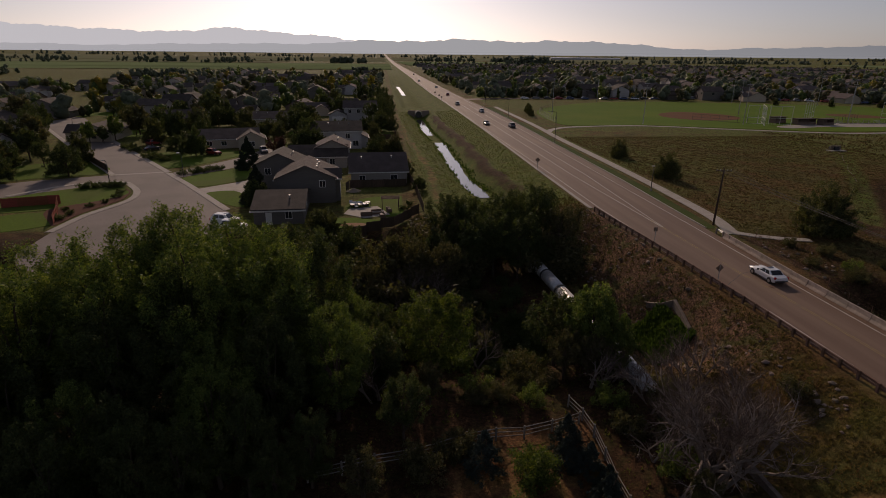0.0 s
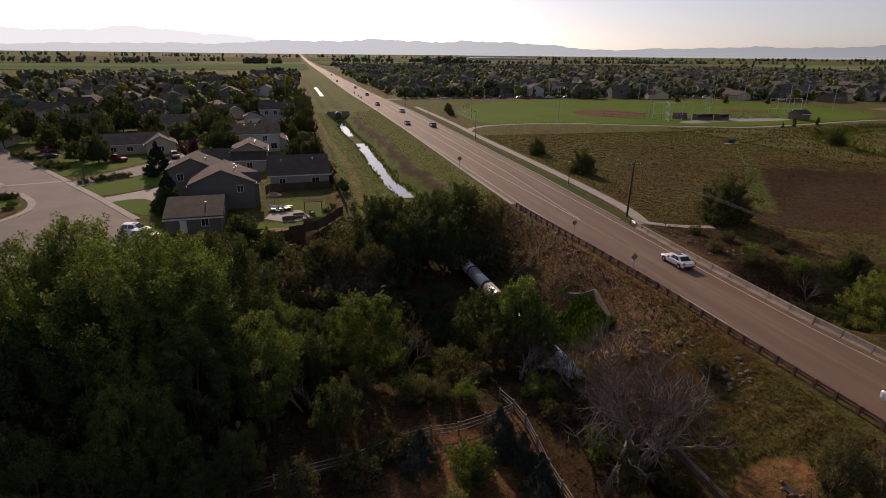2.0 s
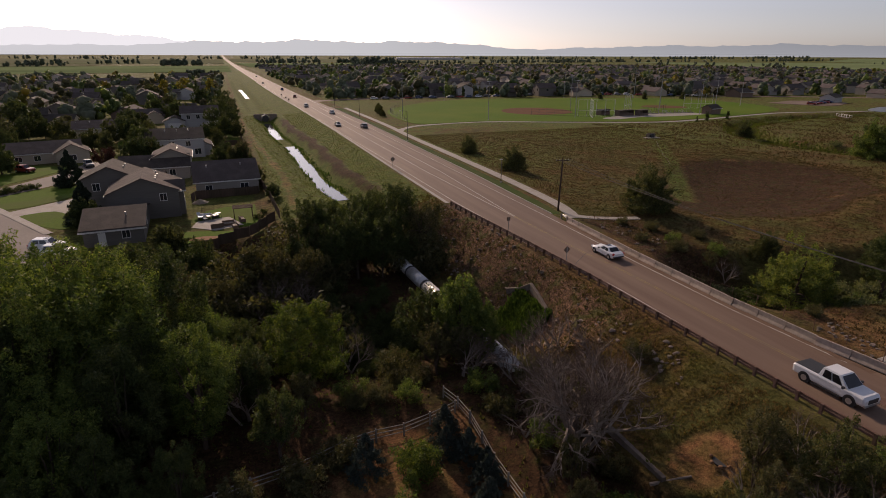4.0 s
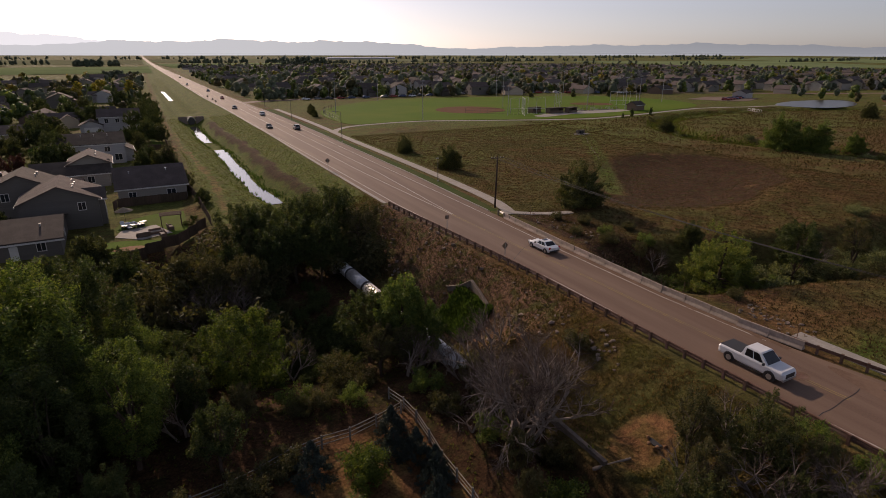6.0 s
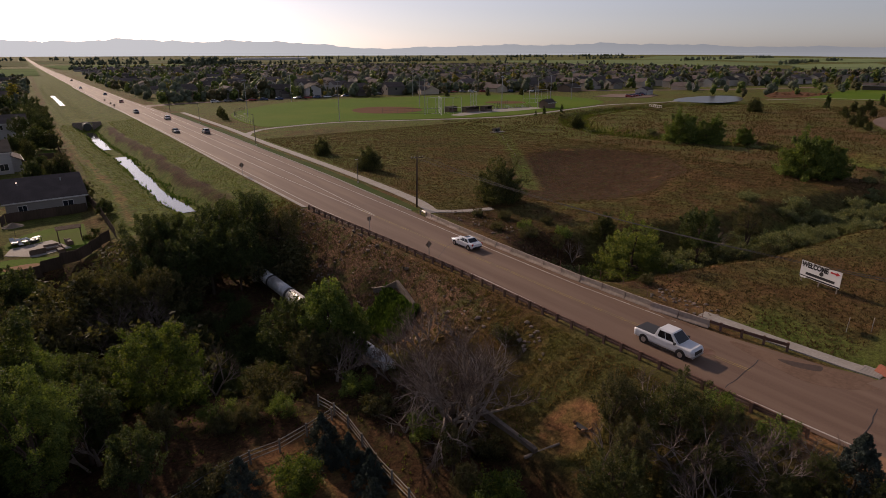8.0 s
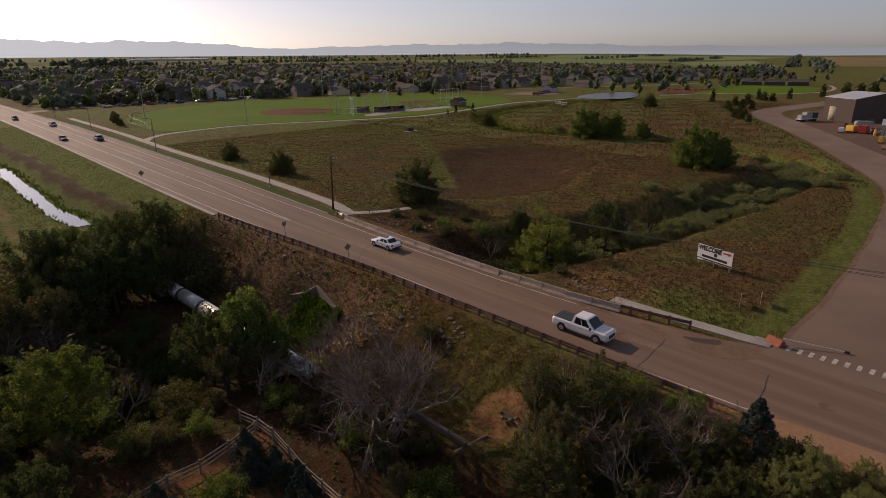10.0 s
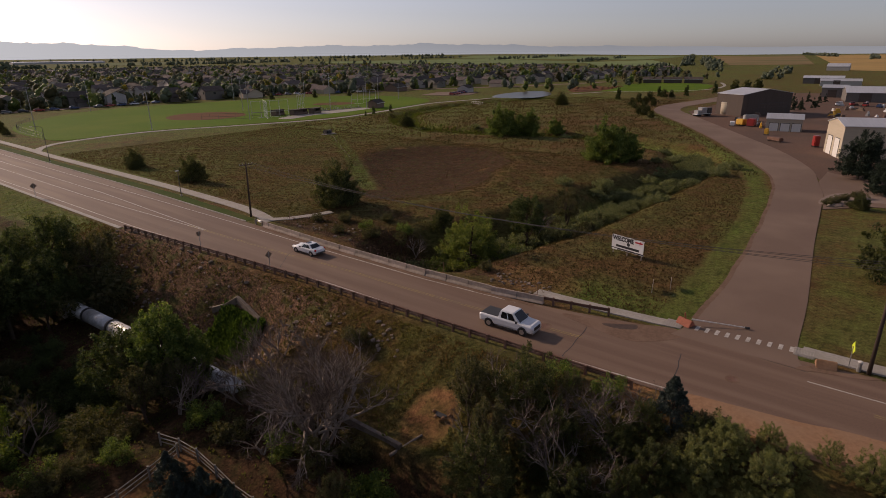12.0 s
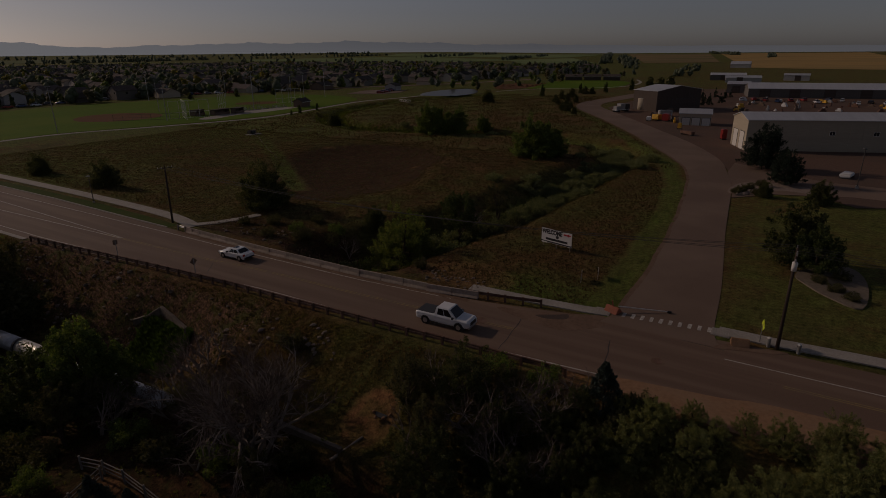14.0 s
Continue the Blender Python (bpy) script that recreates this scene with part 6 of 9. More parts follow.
west_spots = []
for j in range(11):
    for i in range(12):
        x, y = -16 - 27 * i + town.uniform(-5, 5) - 6 * (j % 2), 292 + 38 * j + town.uniform(-6, 6)
        if x < -300 + 14 * j or town.random() < 0.18:
            continue
        west_spots.append((x, y))
west_spots += [(-78, 232), (-98, 262), (-128, 205), (-112, 175), (-100, 150), (-98, 128), (-128, 150), (-150, 190), (-160, 240), (-180, 210), (-185, 265), (-62, 258), (-140, 260), (-210, 235), (-90, 196)]
for x, y in west_spots:
    put_house(x, y, town.choice([0, 90, 180, 270]) + town.uniform(-8, 8))
east_spots = []
for j in range(36):
    for i in range(38):
        x = 76 + 25 * i + town.uniform(-4, 4) + 7 * (j % 3)
        y = 372 + (28 if j < 16 else 33) * j - (0 if j < 16 else 80) - 0.26 * (x - 80) + town.uniform(-4, 4)
        reach, az = math.hypot(x, y), math.degrees(math.atan2(x, y))
        if reach > np.interp(az, [4, 14, 26, 40, 50, 56, 64, 73, 76], [1250, 1360, 1440, 1420, 1330, 1220, 1000, 830, 600]) or az > 74 or town.random() < 0.10 or y < 165:
            continue
        east_spots.append((x, y))
for i in range(16):
    east_spots.append((400 + 26 * i, 262 - 2 * i + town.uniform(-8, 8) + (40 if i % 2 else 0)))
for x, y in east_spots:
    put_house(x, y, town.choice([0, 90, 180, 270]) + town.uniform(-10, 10))
for word, (vs, fs), mt, txt in (("walls", far_wall, "far_siding", "walls of the many houses far off in the estate"), ("roofs", far_roof, "far_shingle", "brown roofs of the many houses far off in the estate, greyed by haze")):
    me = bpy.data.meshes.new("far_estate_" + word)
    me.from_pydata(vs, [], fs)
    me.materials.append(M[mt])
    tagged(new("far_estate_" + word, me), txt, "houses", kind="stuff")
far_kinds = ["far_a", "far_a", "far_b", "far_c", "far_c", "far_d", "far_a", "far_b"]
for spots, per in ((west_spots, 7.0), (east_spots, 4.6)):
    for x, y in spots:
        n = int((per if math.hypot(x, y) < 800 else 0.66 * per) + town.random())
        for _ in range(n):
            a = town.uniform(0, 6.3)
            far = town.uniform(8, 15)
            tx, ty = x + far * math.cos(a), y + far * math.sin(a)
            if tx < 0 or tx > 62:
                kind, h = "far_y" if town.random() < 0.06 else town.choice(far_kinds), town.choice([town.uniform(3.5, 6), town.uniform(5.5, 8.5), town.uniform(7.5, 12.5)])
                (plant if math.hypot(tx, ty) < 262 else join_tree)(kind, tx, ty, h)
# garden and street trees of the near estate
for kind, x, y, h in [("conifer", -23.9, 106.8, 7.4), ("conifer", -32.9, 141, 7.8), ("red", -28.9, 157, 6.0), ("mid_a", -51, 160, 8.5), ("mid_a", -71, 134, 8.5), ("mid_a", -82, 128, 8.0), ("mid_b", -76, 150, 9), ("mid_a", -88, 140, 9), ("dark_a", -95, 165, 12), ("dark_a", -104, 185, 13), ("mid_a", -70, 200, 10), ("mid_b", -64, 208, 10), ("mid_a", -80, 215, 9),
                      ("mid_b", -20.8, 187, 8), ("mid_a", -3, 160, 5), ("mid_b", 0.5, 158, 5), ("mid_a", 3, 160, 5.5), ("mid_b", -24, 205, 8), ("mid_a", -30, 212, 9), ("mid_a", -5, 215, 6), ("mid_b", 0, 225, 6), ("mid_a", -58, 190, 8), ("mid_a", -62, 225, 9), ("far_y", -75, 262, 9), ("mid_b", -70, 182, 9), ("dark_a", -115, 145, 13), ("dark_a", -108, 120, 11), ("mid_a", -90, 108, 8), ("dark_a", -125, 130, 12),
                      ("mid_a", 7.0, 112.5, 3.2), ("mid_b", -38, 196, 7), ("mid_a", -16, 196, 6), ("mid_b", -50, 215, 9), ("mid_a", 1, 262, 8), ("mid_b", 2, 280, 8), ("mid_a", 1.5, 296, 9), ("mid_a", -1, 312, 9)]:
    plant(kind, x, y, h)
for kind, x, y, h in [('mid_b', -40.6, 390.0, 12), ('mid_a', -41.5, 309.9, 9.8), ('far_y', -35.5, 409.7, 12), ('far_y', -25.7, 439.3, 12), ('far_y', -8.5, 429.6, 11.7), ('mid_a', -12.9, 355.4, 11.2), ('mid_a', -1.5, 330.8, 11.1), ('dark_a', -17.8, 252.8, 10.6), ('dark_a', -22.8, 173.8, 9.6), ('mid_b', -25.2, 314.2, 9.9), ('dark_b', 3.2, 159.3, 6.0), ('mid_b', 5.0, 128.4, 4.6), ('mid_a', -32.9, 236.2, 10.0), ('dark_a', -5.0, 236.6, 8.9), ('mid_a', -0.8, 286.6, 9.0), ('mid_a', -27.7, 278.3, 10.6), ('mid_b', 3.0, 208.9, 6.6)]:
    plant(kind, x, y, h)
plant("mid_b", -9.7, 85.5, 7.6)
plant("mid_a", -6.0, 83.5, 6.2)
plant("mid_a", -23.4, 104.0, 5.6)
extra = random.Random(21)
homes = [(-14.6, 108), (-21.5, 122), (-1.5, 126.5), (-15.5, 146), (-13.5, 176), (-10.5, 249), (-46, 178), (-43, 232)] + west_spots
for _ in range(400):
    x, y = extra.uniform(-125, 2), extra.uniform(112, 300)
    street = min(float(away(np.array([x]), np.array([y]), line)[0]) for line in ([(-45, 100), (-56, 128), (-104, 208), (-128, 250)], [(-57, 130), (-95, 110)], [(-48, 134), (-34, 160)]))
    if extra.random() < 0.74 or y < 150 and x > -34 or street < 11 or min(math.hypot(x - a, y - b) for a, b in homes) < 10:
        continue
    plant(extra.choice(["mid_a", "mid_a", "mid_b", "dark_a", "mid_a", "mid_b"]), x, y, extra.uniform(4.5, 8.5))
# rows of trees by the road, in the park and on the farms
for k in range(26):
    join_tree(town.choice(["far_a", "far_b", "far_c"]), 58 + town.uniform(-3, 5), 352 + 18 * k, town.uniform(6, 9))
for k in range(30):
    join_tree(town.choice(["far_a", "far_c", "far_d"]), town.uniform(-12, -2), 330 + 16 * k, town.uniform(6, 10))
for x, y in [(66, 262), (68, 270), (64, 250), (70, 276), (63, 242), (176, 180), (184, 183), (196, 184), (215, 300), (240, 290), (262, 282)]:
    plant("poplar" if x > 150 and y < 200 else "mid_b", x, y, town.uniform(3, 5))
for k in range(34):
    join_tree(town.choice(["far_a", "far_b", "far_c"]), 360 + 8 * k + town.uniform(-3, 3), 190 - 1.5 * k + town.uniform(-5, 5) + 20 * (k % 3), town.uniform(5, 10))


for k in range(90):
    x = 62 + 3.0 * k + town.uniform(-1.5, 1.5)
    y = float(np.interp(x, [48, 80, 150, 200, 255, 300, 350], [338, 347, 345, 349, 334, 306, 282])) + town.uniform(7, 13)
    join_tree(town.choice(far_kinds), x, y, town.uniform(4.5, 8))


def far_wood(name, belts, label, seed):
    """Far tree belts, too many and too small to count."""
    rng = np.random.default_rng(seed)
    trees = []
    for x0, y0, x1, y1, n, h in belts:
        knots = rng.uniform(0, 1, 3 + n // 14)
        for t in rng.choice(knots, n) + rng.normal(size=n) * 0.035:
            t = min(max(t, 0), 1)
            trees.append((x0 + (x1 - x0) * t + rng.normal() * 6, y0 + (y1 - y0) * t + rng.normal() * 6, h * rng.uniform(0.45, 1.2), False))
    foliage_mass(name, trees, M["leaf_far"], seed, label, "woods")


far_wood("far_woods", [(-900, 1350, -260, 1480, 40, 12), (-240, 1540, -30, 1580, 60, 17), (-1000, 1600, -330, 1560, 80, 17), (-2000, 1800, -200, 1850, 120, 14), (60, 1300, 330, 1420, 40, 10), (40, 1960, 520, 2000, 110, 15), (330, 1560, 470, 1480, 70, 22), (300, 1480, 400, 1560, 30, 15), (500, 1760, 1500, 1950, 150, 13), (900, 2000, 2600, 1900, 160, 14), (-1500, 800, -300, 760, 60, 9), (-330, 330, -420, 700, 60, 10), (-260, 640, 0, 760, 110, 9), (-3000, 2950, 0, 3000, 180, 17), (100, 3100, 3200, 2500, 260, 17), (1150, 1350, 1450, 1200, 30, 12)], "dark belts of far trees on the plain", 3)
far_wood("creek_woods", [(660, 225, 900, 300, 22, 7), (740, 160, 1000, 250, 18, 7), (900, 300, 1250, 330, 40, 10), (1000, 240, 1900, 480, 120, 12), (1500, 420, 3300, 900, 180, 13), (600, 96, 800, 110, 16, 9), (1500, 700, 2600, 1000, 80, 12), (2000, 1300, 3400, 1600, 120, 14), (2600, 200, 4000, 500, 120, 14), (1700, 60, 3300, 120, 60, 11), (640, 205, 860, 270, 40, 7)], "dark woods along the far creek", 4)
build_joined()

# ---- water ----
water_line = [(20.6, 114), (19.8, 121), (19.0, 130), (18.7, 150), (18.6, 180), (18.5, 192)]


def stream(line, width, z, seed):
    """A water sheet with an uneven shore."""
    rng, a, b = random.Random(seed), [], []
    for x, y in rounded(line, 6, False):
        w = width * (0.5 + 0.09 * math.sin(y * 0.21 + seed) + 0.04 * math.sin(y * 0.7) + rng.uniform(-0.02, 0.02))
        a.append((x - w, y))
        b.append((x + w * rng.uniform(0.97, 1.03), y))
    return slab(a + b[::-1], z - 0.3, z)


solid("canal_water", stream(water_line, 3.0, -3.42, 1), M["water"], "narrow still canal reflecting the sky", "water", kind="structure")
solid("canal_water_upper", stream([(17.0, 210), (16.6, 220), (16.4, 236), (16.4, 262)], 2.8, -3.42, 4), M["water"], "narrow still canal reflecting the sky", "water", kind="structure")
solid("canal_water_far", stream([(15.0, 420), (14.4, 470), (13.4, 532)], 2.6, -3.40, 6), M["water"], "far stretch of still canal", "water", kind="structure")
solid("pond_water", slab(rounded([(296, 192), (318, 204), (345, 206), (362, 198), (352, 184), (326, 172), (302, 172)], 5), 0.0, 0.14), M["pond"], "small pond in the park", "water", kind="structure")
culv = thing("canal_culvert", "round corrugated culvert mouth in a stone headwall", "culvert", pose(16.4, 270, -2.9))
bm = bmesh.new()
for k in range(12):
    a0, a1 = math.pi * k / 12, math.pi * (k + 1) / 12
    box(bm, -0.12, 0.12, -0.3, 0.3, 0, 0.5, pose(1.6 * math.cos((a0 + a1) / 2), 0, 1.0 + 1.6 * math.sin((a0 + a1) / 2), 0, 90 - math.degrees((a0 + a1) / 2), 0) @ Matrix.Translation((0, 0, -0.25)))
part("arch_ring", bm, M["concrete"], culv)
part("headwall", boxes((-5, -1.7, 0.1, 0.6, -0.5, 2.9), (1.7, 5, 0.1, 0.6, -0.5, 2.9), (-1.7, 1.7, 0.1, 0.6, 2.6, 2.9)), M["rock"], culv)
part("barrel", tubes(((0, 0.2, 1.0), (0, 6, 1.0), 1.55), n=20), M["steel"], culv)

# ---- crash barriers, rails and kerb furniture ----
line_e = [(49.0, 25.4), (48.55, 28.6), (48.1, 40), (48.3, 55), (49.05, 72.5)]
profile = [(-0.30, 0), (0.30, 0), (0.30, 0.08), (0.13, 0.33), (0.08, 0.81), (-0.08, 0.81), (-0.13, 0.33), (-0.30, 0.08)]
bm = bmesh.new()
ends = [[bm.verts.new((x, y, z)) for y, z in profile] for x in (-1.5, 1.5)]
bm.faces.new(ends[0])
bm.faces.new(ends[1][::-1])
for k in range(8):
    bm.faces.new((ends[0][k], ends[1][k], ends[1][(k + 1) % 8], ends[0][(k + 1) % 8]))
bmesh.ops.recalc_face_normals(bm, faces=bm.faces)
bmesh.ops.bevel(bm, geom=[e for e in bm.edges], offset=0.02, segments=1, affect="EDGES")
barrier_mesh = mesh_of("concrete_barrier", bm, M["barrier"])
for x, y, a in along(line_e, 3.05):
    ob = new("concrete_barrier", barrier_mesh)
    ob.matrix_basis = pose(x + 0.15, y + 1.5, -0.02, 0, 0, a + random.uniform(-0.6, 0.6))
    tagged(ob, "weathered concrete crash barrier segment with dark joints", "barrier", "crash barriers")


def guardrail(line, label, rail_mat, posts, z_of, post_mat, gap=0.12, two=False):
    ob = thing("guardrail", label, "guardrail", None, "guardrails")
    pts = along(line, 1.9)
    for (x0, y0, _), (x1, y1, _) in zip(pts, pts[1:]):
        d = Vector((x1 - x0, y1 - y0, 0)).normalized()
        s = Vector((-d.y, d.x, 0))
        for zc, hh in (((0.62, 0.15), (0.34, 0.09)) if two else ((0.58, 0.16),)):
            bm, rows = bmesh.new(), []
            for px, py in ((x0, y0), (x1, y1)):
                zb = z_of(px, py)
                outer = ((0.0, hh), (0.07, hh * 0.55), (0.0, 0.0), (0.07, -hh * 0.55), (0.0, -hh))
                rows.append([bm.verts.new((px + s.x * (o - k), py + s.y * (o - k), zb + zc + dz)) for k, some in ((0, outer), (0.02, outer[::-1])) for o, dz in some])
            for k in range(10):
                bm.faces.new((rows[0][k], rows[1][k], rows[1][(k + 1) % 10], rows[0][(k + 1) % 10]))
            bmesh.ops.recalc_face_normals(bm, faces=bm.faces)
            part("rail", bm, rail_mat, ob)
    pm = mesh_of("post", boxes((-0.10, 0.10, -0.10, 0.10, -0.6, 0.80)), post_mat)
    for x, y, a in pts:
        share("post", pm, ob, pose(x, y, z_of(x, y), 0, 0, a) @ Matrix.Translation((0, -gap, 0)))
    return ob


flat = lambda x, y: 0.0
guardrail([(39.3, 12.2), (39.1, 20), (38.75, 30), (38.4, 42), (38.2, 52), (37.3, 66), (36.2, 80), (35.5, 90)], "long rusty guardrail on timber posts above the creek bank", M["rust"], 1, flat, M["post_wood"], -0.14, True)
guardrail([(49.35, 26.3), (50.1, 22.0), (51.0, 17.6)], "short rusty guardrail ending at the junction", M["rust"], 1, flat, M["post_wood"], 0.0)
guardrail([(49.2, 72.6), (49.35, 75.2), (49.5, 77.6)], "short pale galvanised guardrail at the barrier's end", M["galv"], 1, flat, M["wood"], -0.1)


def wedge(name, x, y, turn, label):
    bm = bmesh.new()
    e = [[bm.verts.new((px, py, pz)) for py, pz in ((-0.55, 0), (0.55, 0), (0.12, 0.62), (-0.12, 0.62))] for px in (-0.75, 0.75)]
    bm.faces.new(e[0])
    bm.faces.new(e[1][::-1])
    for k in range(4):
        bm.faces.new((e[0][k], e[1][k], e[1][(k + 1) % 4], e[0][(k + 1) % 4]))
    bmesh.ops.recalc_face_normals(bm, faces=bm.faces)
    bmesh.ops.bevel(bm, geom=list(bm.edges), offset=0.05, segments=2, affect="EDGES")
    ob = thing(name, label, "road block", pose(x, y, 0.0, 0, 0, turn))
    part("body", bm, M["dirt"] if "tan" in label else M["orange"], ob)
    return ob


blk = wedge("gate_block", 53.2, 12.1, 70, "orange painted concrete gate block at the junction")
part("post", tubes(((0, 0, 0.5), (0.1, 0.1, 1.25), 0.07), n=8), M["orange"], blk)
part("gate_arm", tubes(((-0.3, -0.5, 0.55), (-3.72, -3.80, 0.18), 0.07, 0.05), n=8), M["trim"], blk, "white horizontal gate arm")
part("arm_weight", tubes(((-3.72, -3.80, 0.17), (-4.0, -4.07, 0.15), 0.12), n=8), M["plastic"], blk)
wedge("road_block", 52.0, 0.5, 282, "tan concrete road block beside the pavement")
for cx, cy, ca in ((52.7, 13.0, 0), (53.6, 2.2, 0)):
    ramp = thing("kerb_ramp", "ribbed concrete kerb ramp at the crosswalk", "kerb ramp", pose(cx, cy, 0.0, 0, 0, ca))
    part("slab", boxes((-0.8, 0.8, -0.8, 0.8, -0.1, 0.06)), M["concrete"], ramp)
    rib = mesh_of("rib", boxes((-0.75, 0.75, -0.04, 0.04, 0.06, 0.085)), M["concrete"])
    for k in range(7):
        share("rib", rib, ramp, pose(0, -0.66 + 0.22 * k, 0))

# ---- poles, wires, lamps and road signs ----


def utility_pole(x, y, h, lean, transformer, label):
    ob = thing("utility_pole", label, "utility pole", pose(x, y, float(land(x, y)), 0, lean, 0))
    part("pole", tubes(((0, 0, -0.5), (0, 0, h), 0.17, 0.11), n=10), M["pole_wood"], ob, smooth_shade=True)
    arm = part("crossarm", boxes((-1.25, 1.25, -0.06, 0.06, h - 0.45, h - 0.32)), M["pole_wood"], ob)
    for k in (-1.15, -0.55, 0.55, 1.15):
        part("insulator", tubes(((k, 0, h - 0.32), (k, 0, h - 0.12), 0.05), n=8), M["galv"], arm)
    if transformer:
        t = part("transformer", tubes(((-0.36, 0, h - 1.9), (-0.36, 0, h - 1.15), 0.22), n=14), M["trim"], ob, "pale grey transformer can", True)
        part("bushing", tubes(((-0.36, 0, h - 1.15), (-0.36, 0, h - 0.9), 0.07), n=8), M["galv"], t)
    return ob


utility_pole(51.3, 80.6, 9.0, 1.5, False, "brown wooden utility pole with a crossarm beside the walk")
utility_pole(52.9, -2.4, 9.5, -1.0, True, "brown wooden utility pole with a transformer can")
for k, (o0, o1) in enumerate([(-1.15, -1.15), (-0.55, -0.5), (0.55, 0.5), (1.15, 1.15)]):
    cu = bpy.data.curves.new("power_line", "CURVE")
    cu.dimensions, cu.bevel_depth, cu.bevel_resolution = "3D", 0.018, 0
    sp = cu.splines.new("POLY")
    sp.points.add(24)
    for i in range(25):
        t = i / 24
        sp.points[i].co = (51.5 + o0 + (52.7 + o1 - 51.5 - o0) * t, 80.6 - 83 * t, 8.85 + 0.5 * t - (1.5 + 0.25 * k) * 4 * t * (1 - t), 1)
    cu.materials.append(M["steel"])
    tagged(new("power_line", cu), "thin sagging power line between two poles", "power line", "power lines")
    cu = bpy.data.curves.new("power_line", "CURVE")
    cu.dimensions, cu.bevel_depth = "3D", 0.018
    sp = cu.splines.new("POLY")
    sp.points.add(8)
    for i in range(9):
        t = i / 8
        sp.points[i].co = (52.7 + o1, -2.4 - 70 * t, 9.35 - 1.2 * 4 * t * (1 - t), 1)
    cu.materials.append(M["steel"])
    tagged(new("power_line", cu), "thin sagging power line leaving the pole", "power line", "power lines")


def street_lamp(x, y, h, arm, turn, label="slim dark street lamp on a curved arm"):
    ob = thing("street_lamp", label, "street lamp", at(x, y, turn), "street lamps")
    part("pole", tubes(((0, 0, -0.2), (0, 0, h), 0.09, 0.06), n=8), M["steel"], ob, smooth_shade=True)
    part("base", tubes(((0, 0, -0.2), (0, 0, 0.3), 0.2), n=10), M["concrete"], ob)
    if arm:
        part("arm", tubes(((0, 0, h - 0.1), (-arm * 0.5, 0, h + 0.25), 0.05), ((-arm * 0.5, 0, h + 0.25), (-arm, 0, h + 0.25), 0.05), n=6), M["steel"], ob)
    part("head", boxes((-arm - 0.4, -arm + 0.2, -0.16, 0.16, h + 0.16, h + 0.32)), M["galv"], ob)
    return ob


street_lamp(51.6, 168.5, 9.0, 2.2, 0)
street_lamp(52.2, 104.5, 4.6, 0.0, 0, "slim dark lamp post beside the walk")
for x, y, t in ((-45.6, 132.6, 30), (-81.8, 163, 210), (-57.6, 123.4, 0), (-104, 205, 210)):
    street_lamp(x, y, 5.2, 0.5, t, "short residential street lamp")
for x, y in ((52.6, 240), (53, 300)):
    street_lamp(x, y, 9, 2.0, 0)


def road_sign(x, y, h, size, diamond):
    ob = thing("road_sign", "brown-backed road sign on a steel post beside the guardrail", "road sign", at(x, y), "road signs")
    part("post", boxes((-0.04, 0.04, -0.03, 0.03, -0.3, h)), M["galv"], ob)
    b = part("panel", boxes((-size / 2, size / 2, 0.035, 0.05, -size / 2, size / 2)), M["sign_back"], ob)
    b.matrix_basis = pose(0, 0, h - size * 0.45, 0, 45 if diamond else 0, 0)
    return ob


road_sign(35.2, 127.0, 2.6, 0.85, True)
road_sign(38.0, 73.0, 2.2, 0.6, False)
road_sign(38.55, 57.8, 2.2, 0.7, True)
for y in (330, 345, 372):
    road_sign(33.2, y, 2.4, 0.8, False)
ped = thing("crossing_sign", "bright yellow-green crossing sign seen edge on", "road sign", pose(53.3, -1.0, 0, 0, 0, 12))
part("post", boxes((-0.03, 0.03, -0.03, 0.03, -0.2, 1.9)), M["galv"], ped)
b = part("panel", boxes((-0.42, 0.42, -0.05, -0.035, -0.42, 0.42)), M["sign_yellow"], ped)
b.matrix_basis = pose(0, 0, 1.75, 0, 45, 0)
for x, y in ((53.0, -1.7), (52.9, -4.0)):
    bx = thing("utility_box", "small grey utility pedestal in the grass", "utility box", at(x, y))
    part("body", tubes(((0, 0, -0.1), (0, 0, 0.85), 0.17), n=10), M["galv"], bx)
    part("cap", tubes(((0, 0, 0.85), (0, 0, 0.95), 0.2, 0.12), n=10), M["trim"], bx)

# welcome board
board = thing("welcome_board", "white welcome billboard with black lettering and red arrow", "billboard", pose(68.8, 23.9, float(land(68.8, 23.9)), 0, 0, 256))
part("panel", boxes((-2.35, 2.35, 0.0, 0.06, 0.65, 2.55)), M["sign_white"], board)
for k in (-2.1, 0, 2.1):
    part("post", boxes((k - 0.06, k + 0.06, 0.06, 0.18, -0.5, 2.45)), M["wood"], board)
txt = bpy.data.curves.new("lettering", "FONT")
txt.body, txt.size, txt.extrude, txt.align_x = "WELCOME", 0.80, 0.006, "LEFT"
txt.offset = 0.04
lt = new("lettering", txt)
dg = bpy.context.evaluated_depsgraph_get()
lm = bpy.data.meshes.new_from_object(lt.evaluated_get(dg))
bpy.data.objects.remove(lt)
lm.materials.clear()
lm.materials.append(M["sign_black"])
share("lettering", lm, board, pose(-2.22, -0.012, 1.90, 90, 0, 0) @ Matrix.Diagonal((0.80, 1, 1, 1)))
bm = bmesh.new()
bm.faces.new([bm.verts.new((x, -0.012, z)) for x, z in ((1.1, 2.1), (1.75, 2.1), (1.75, 1.98), (2.25, 2.2), (1.75, 2.42), (1.75, 2.3), (1.1, 2.3))])
part("arrow", bm, M["sign_red"], board, "flat red arrow")
part("name_bar", boxes((-1.65, 1.75, -0.015, 0.0, 1.02, 1.32)), M["sign_black"], board)
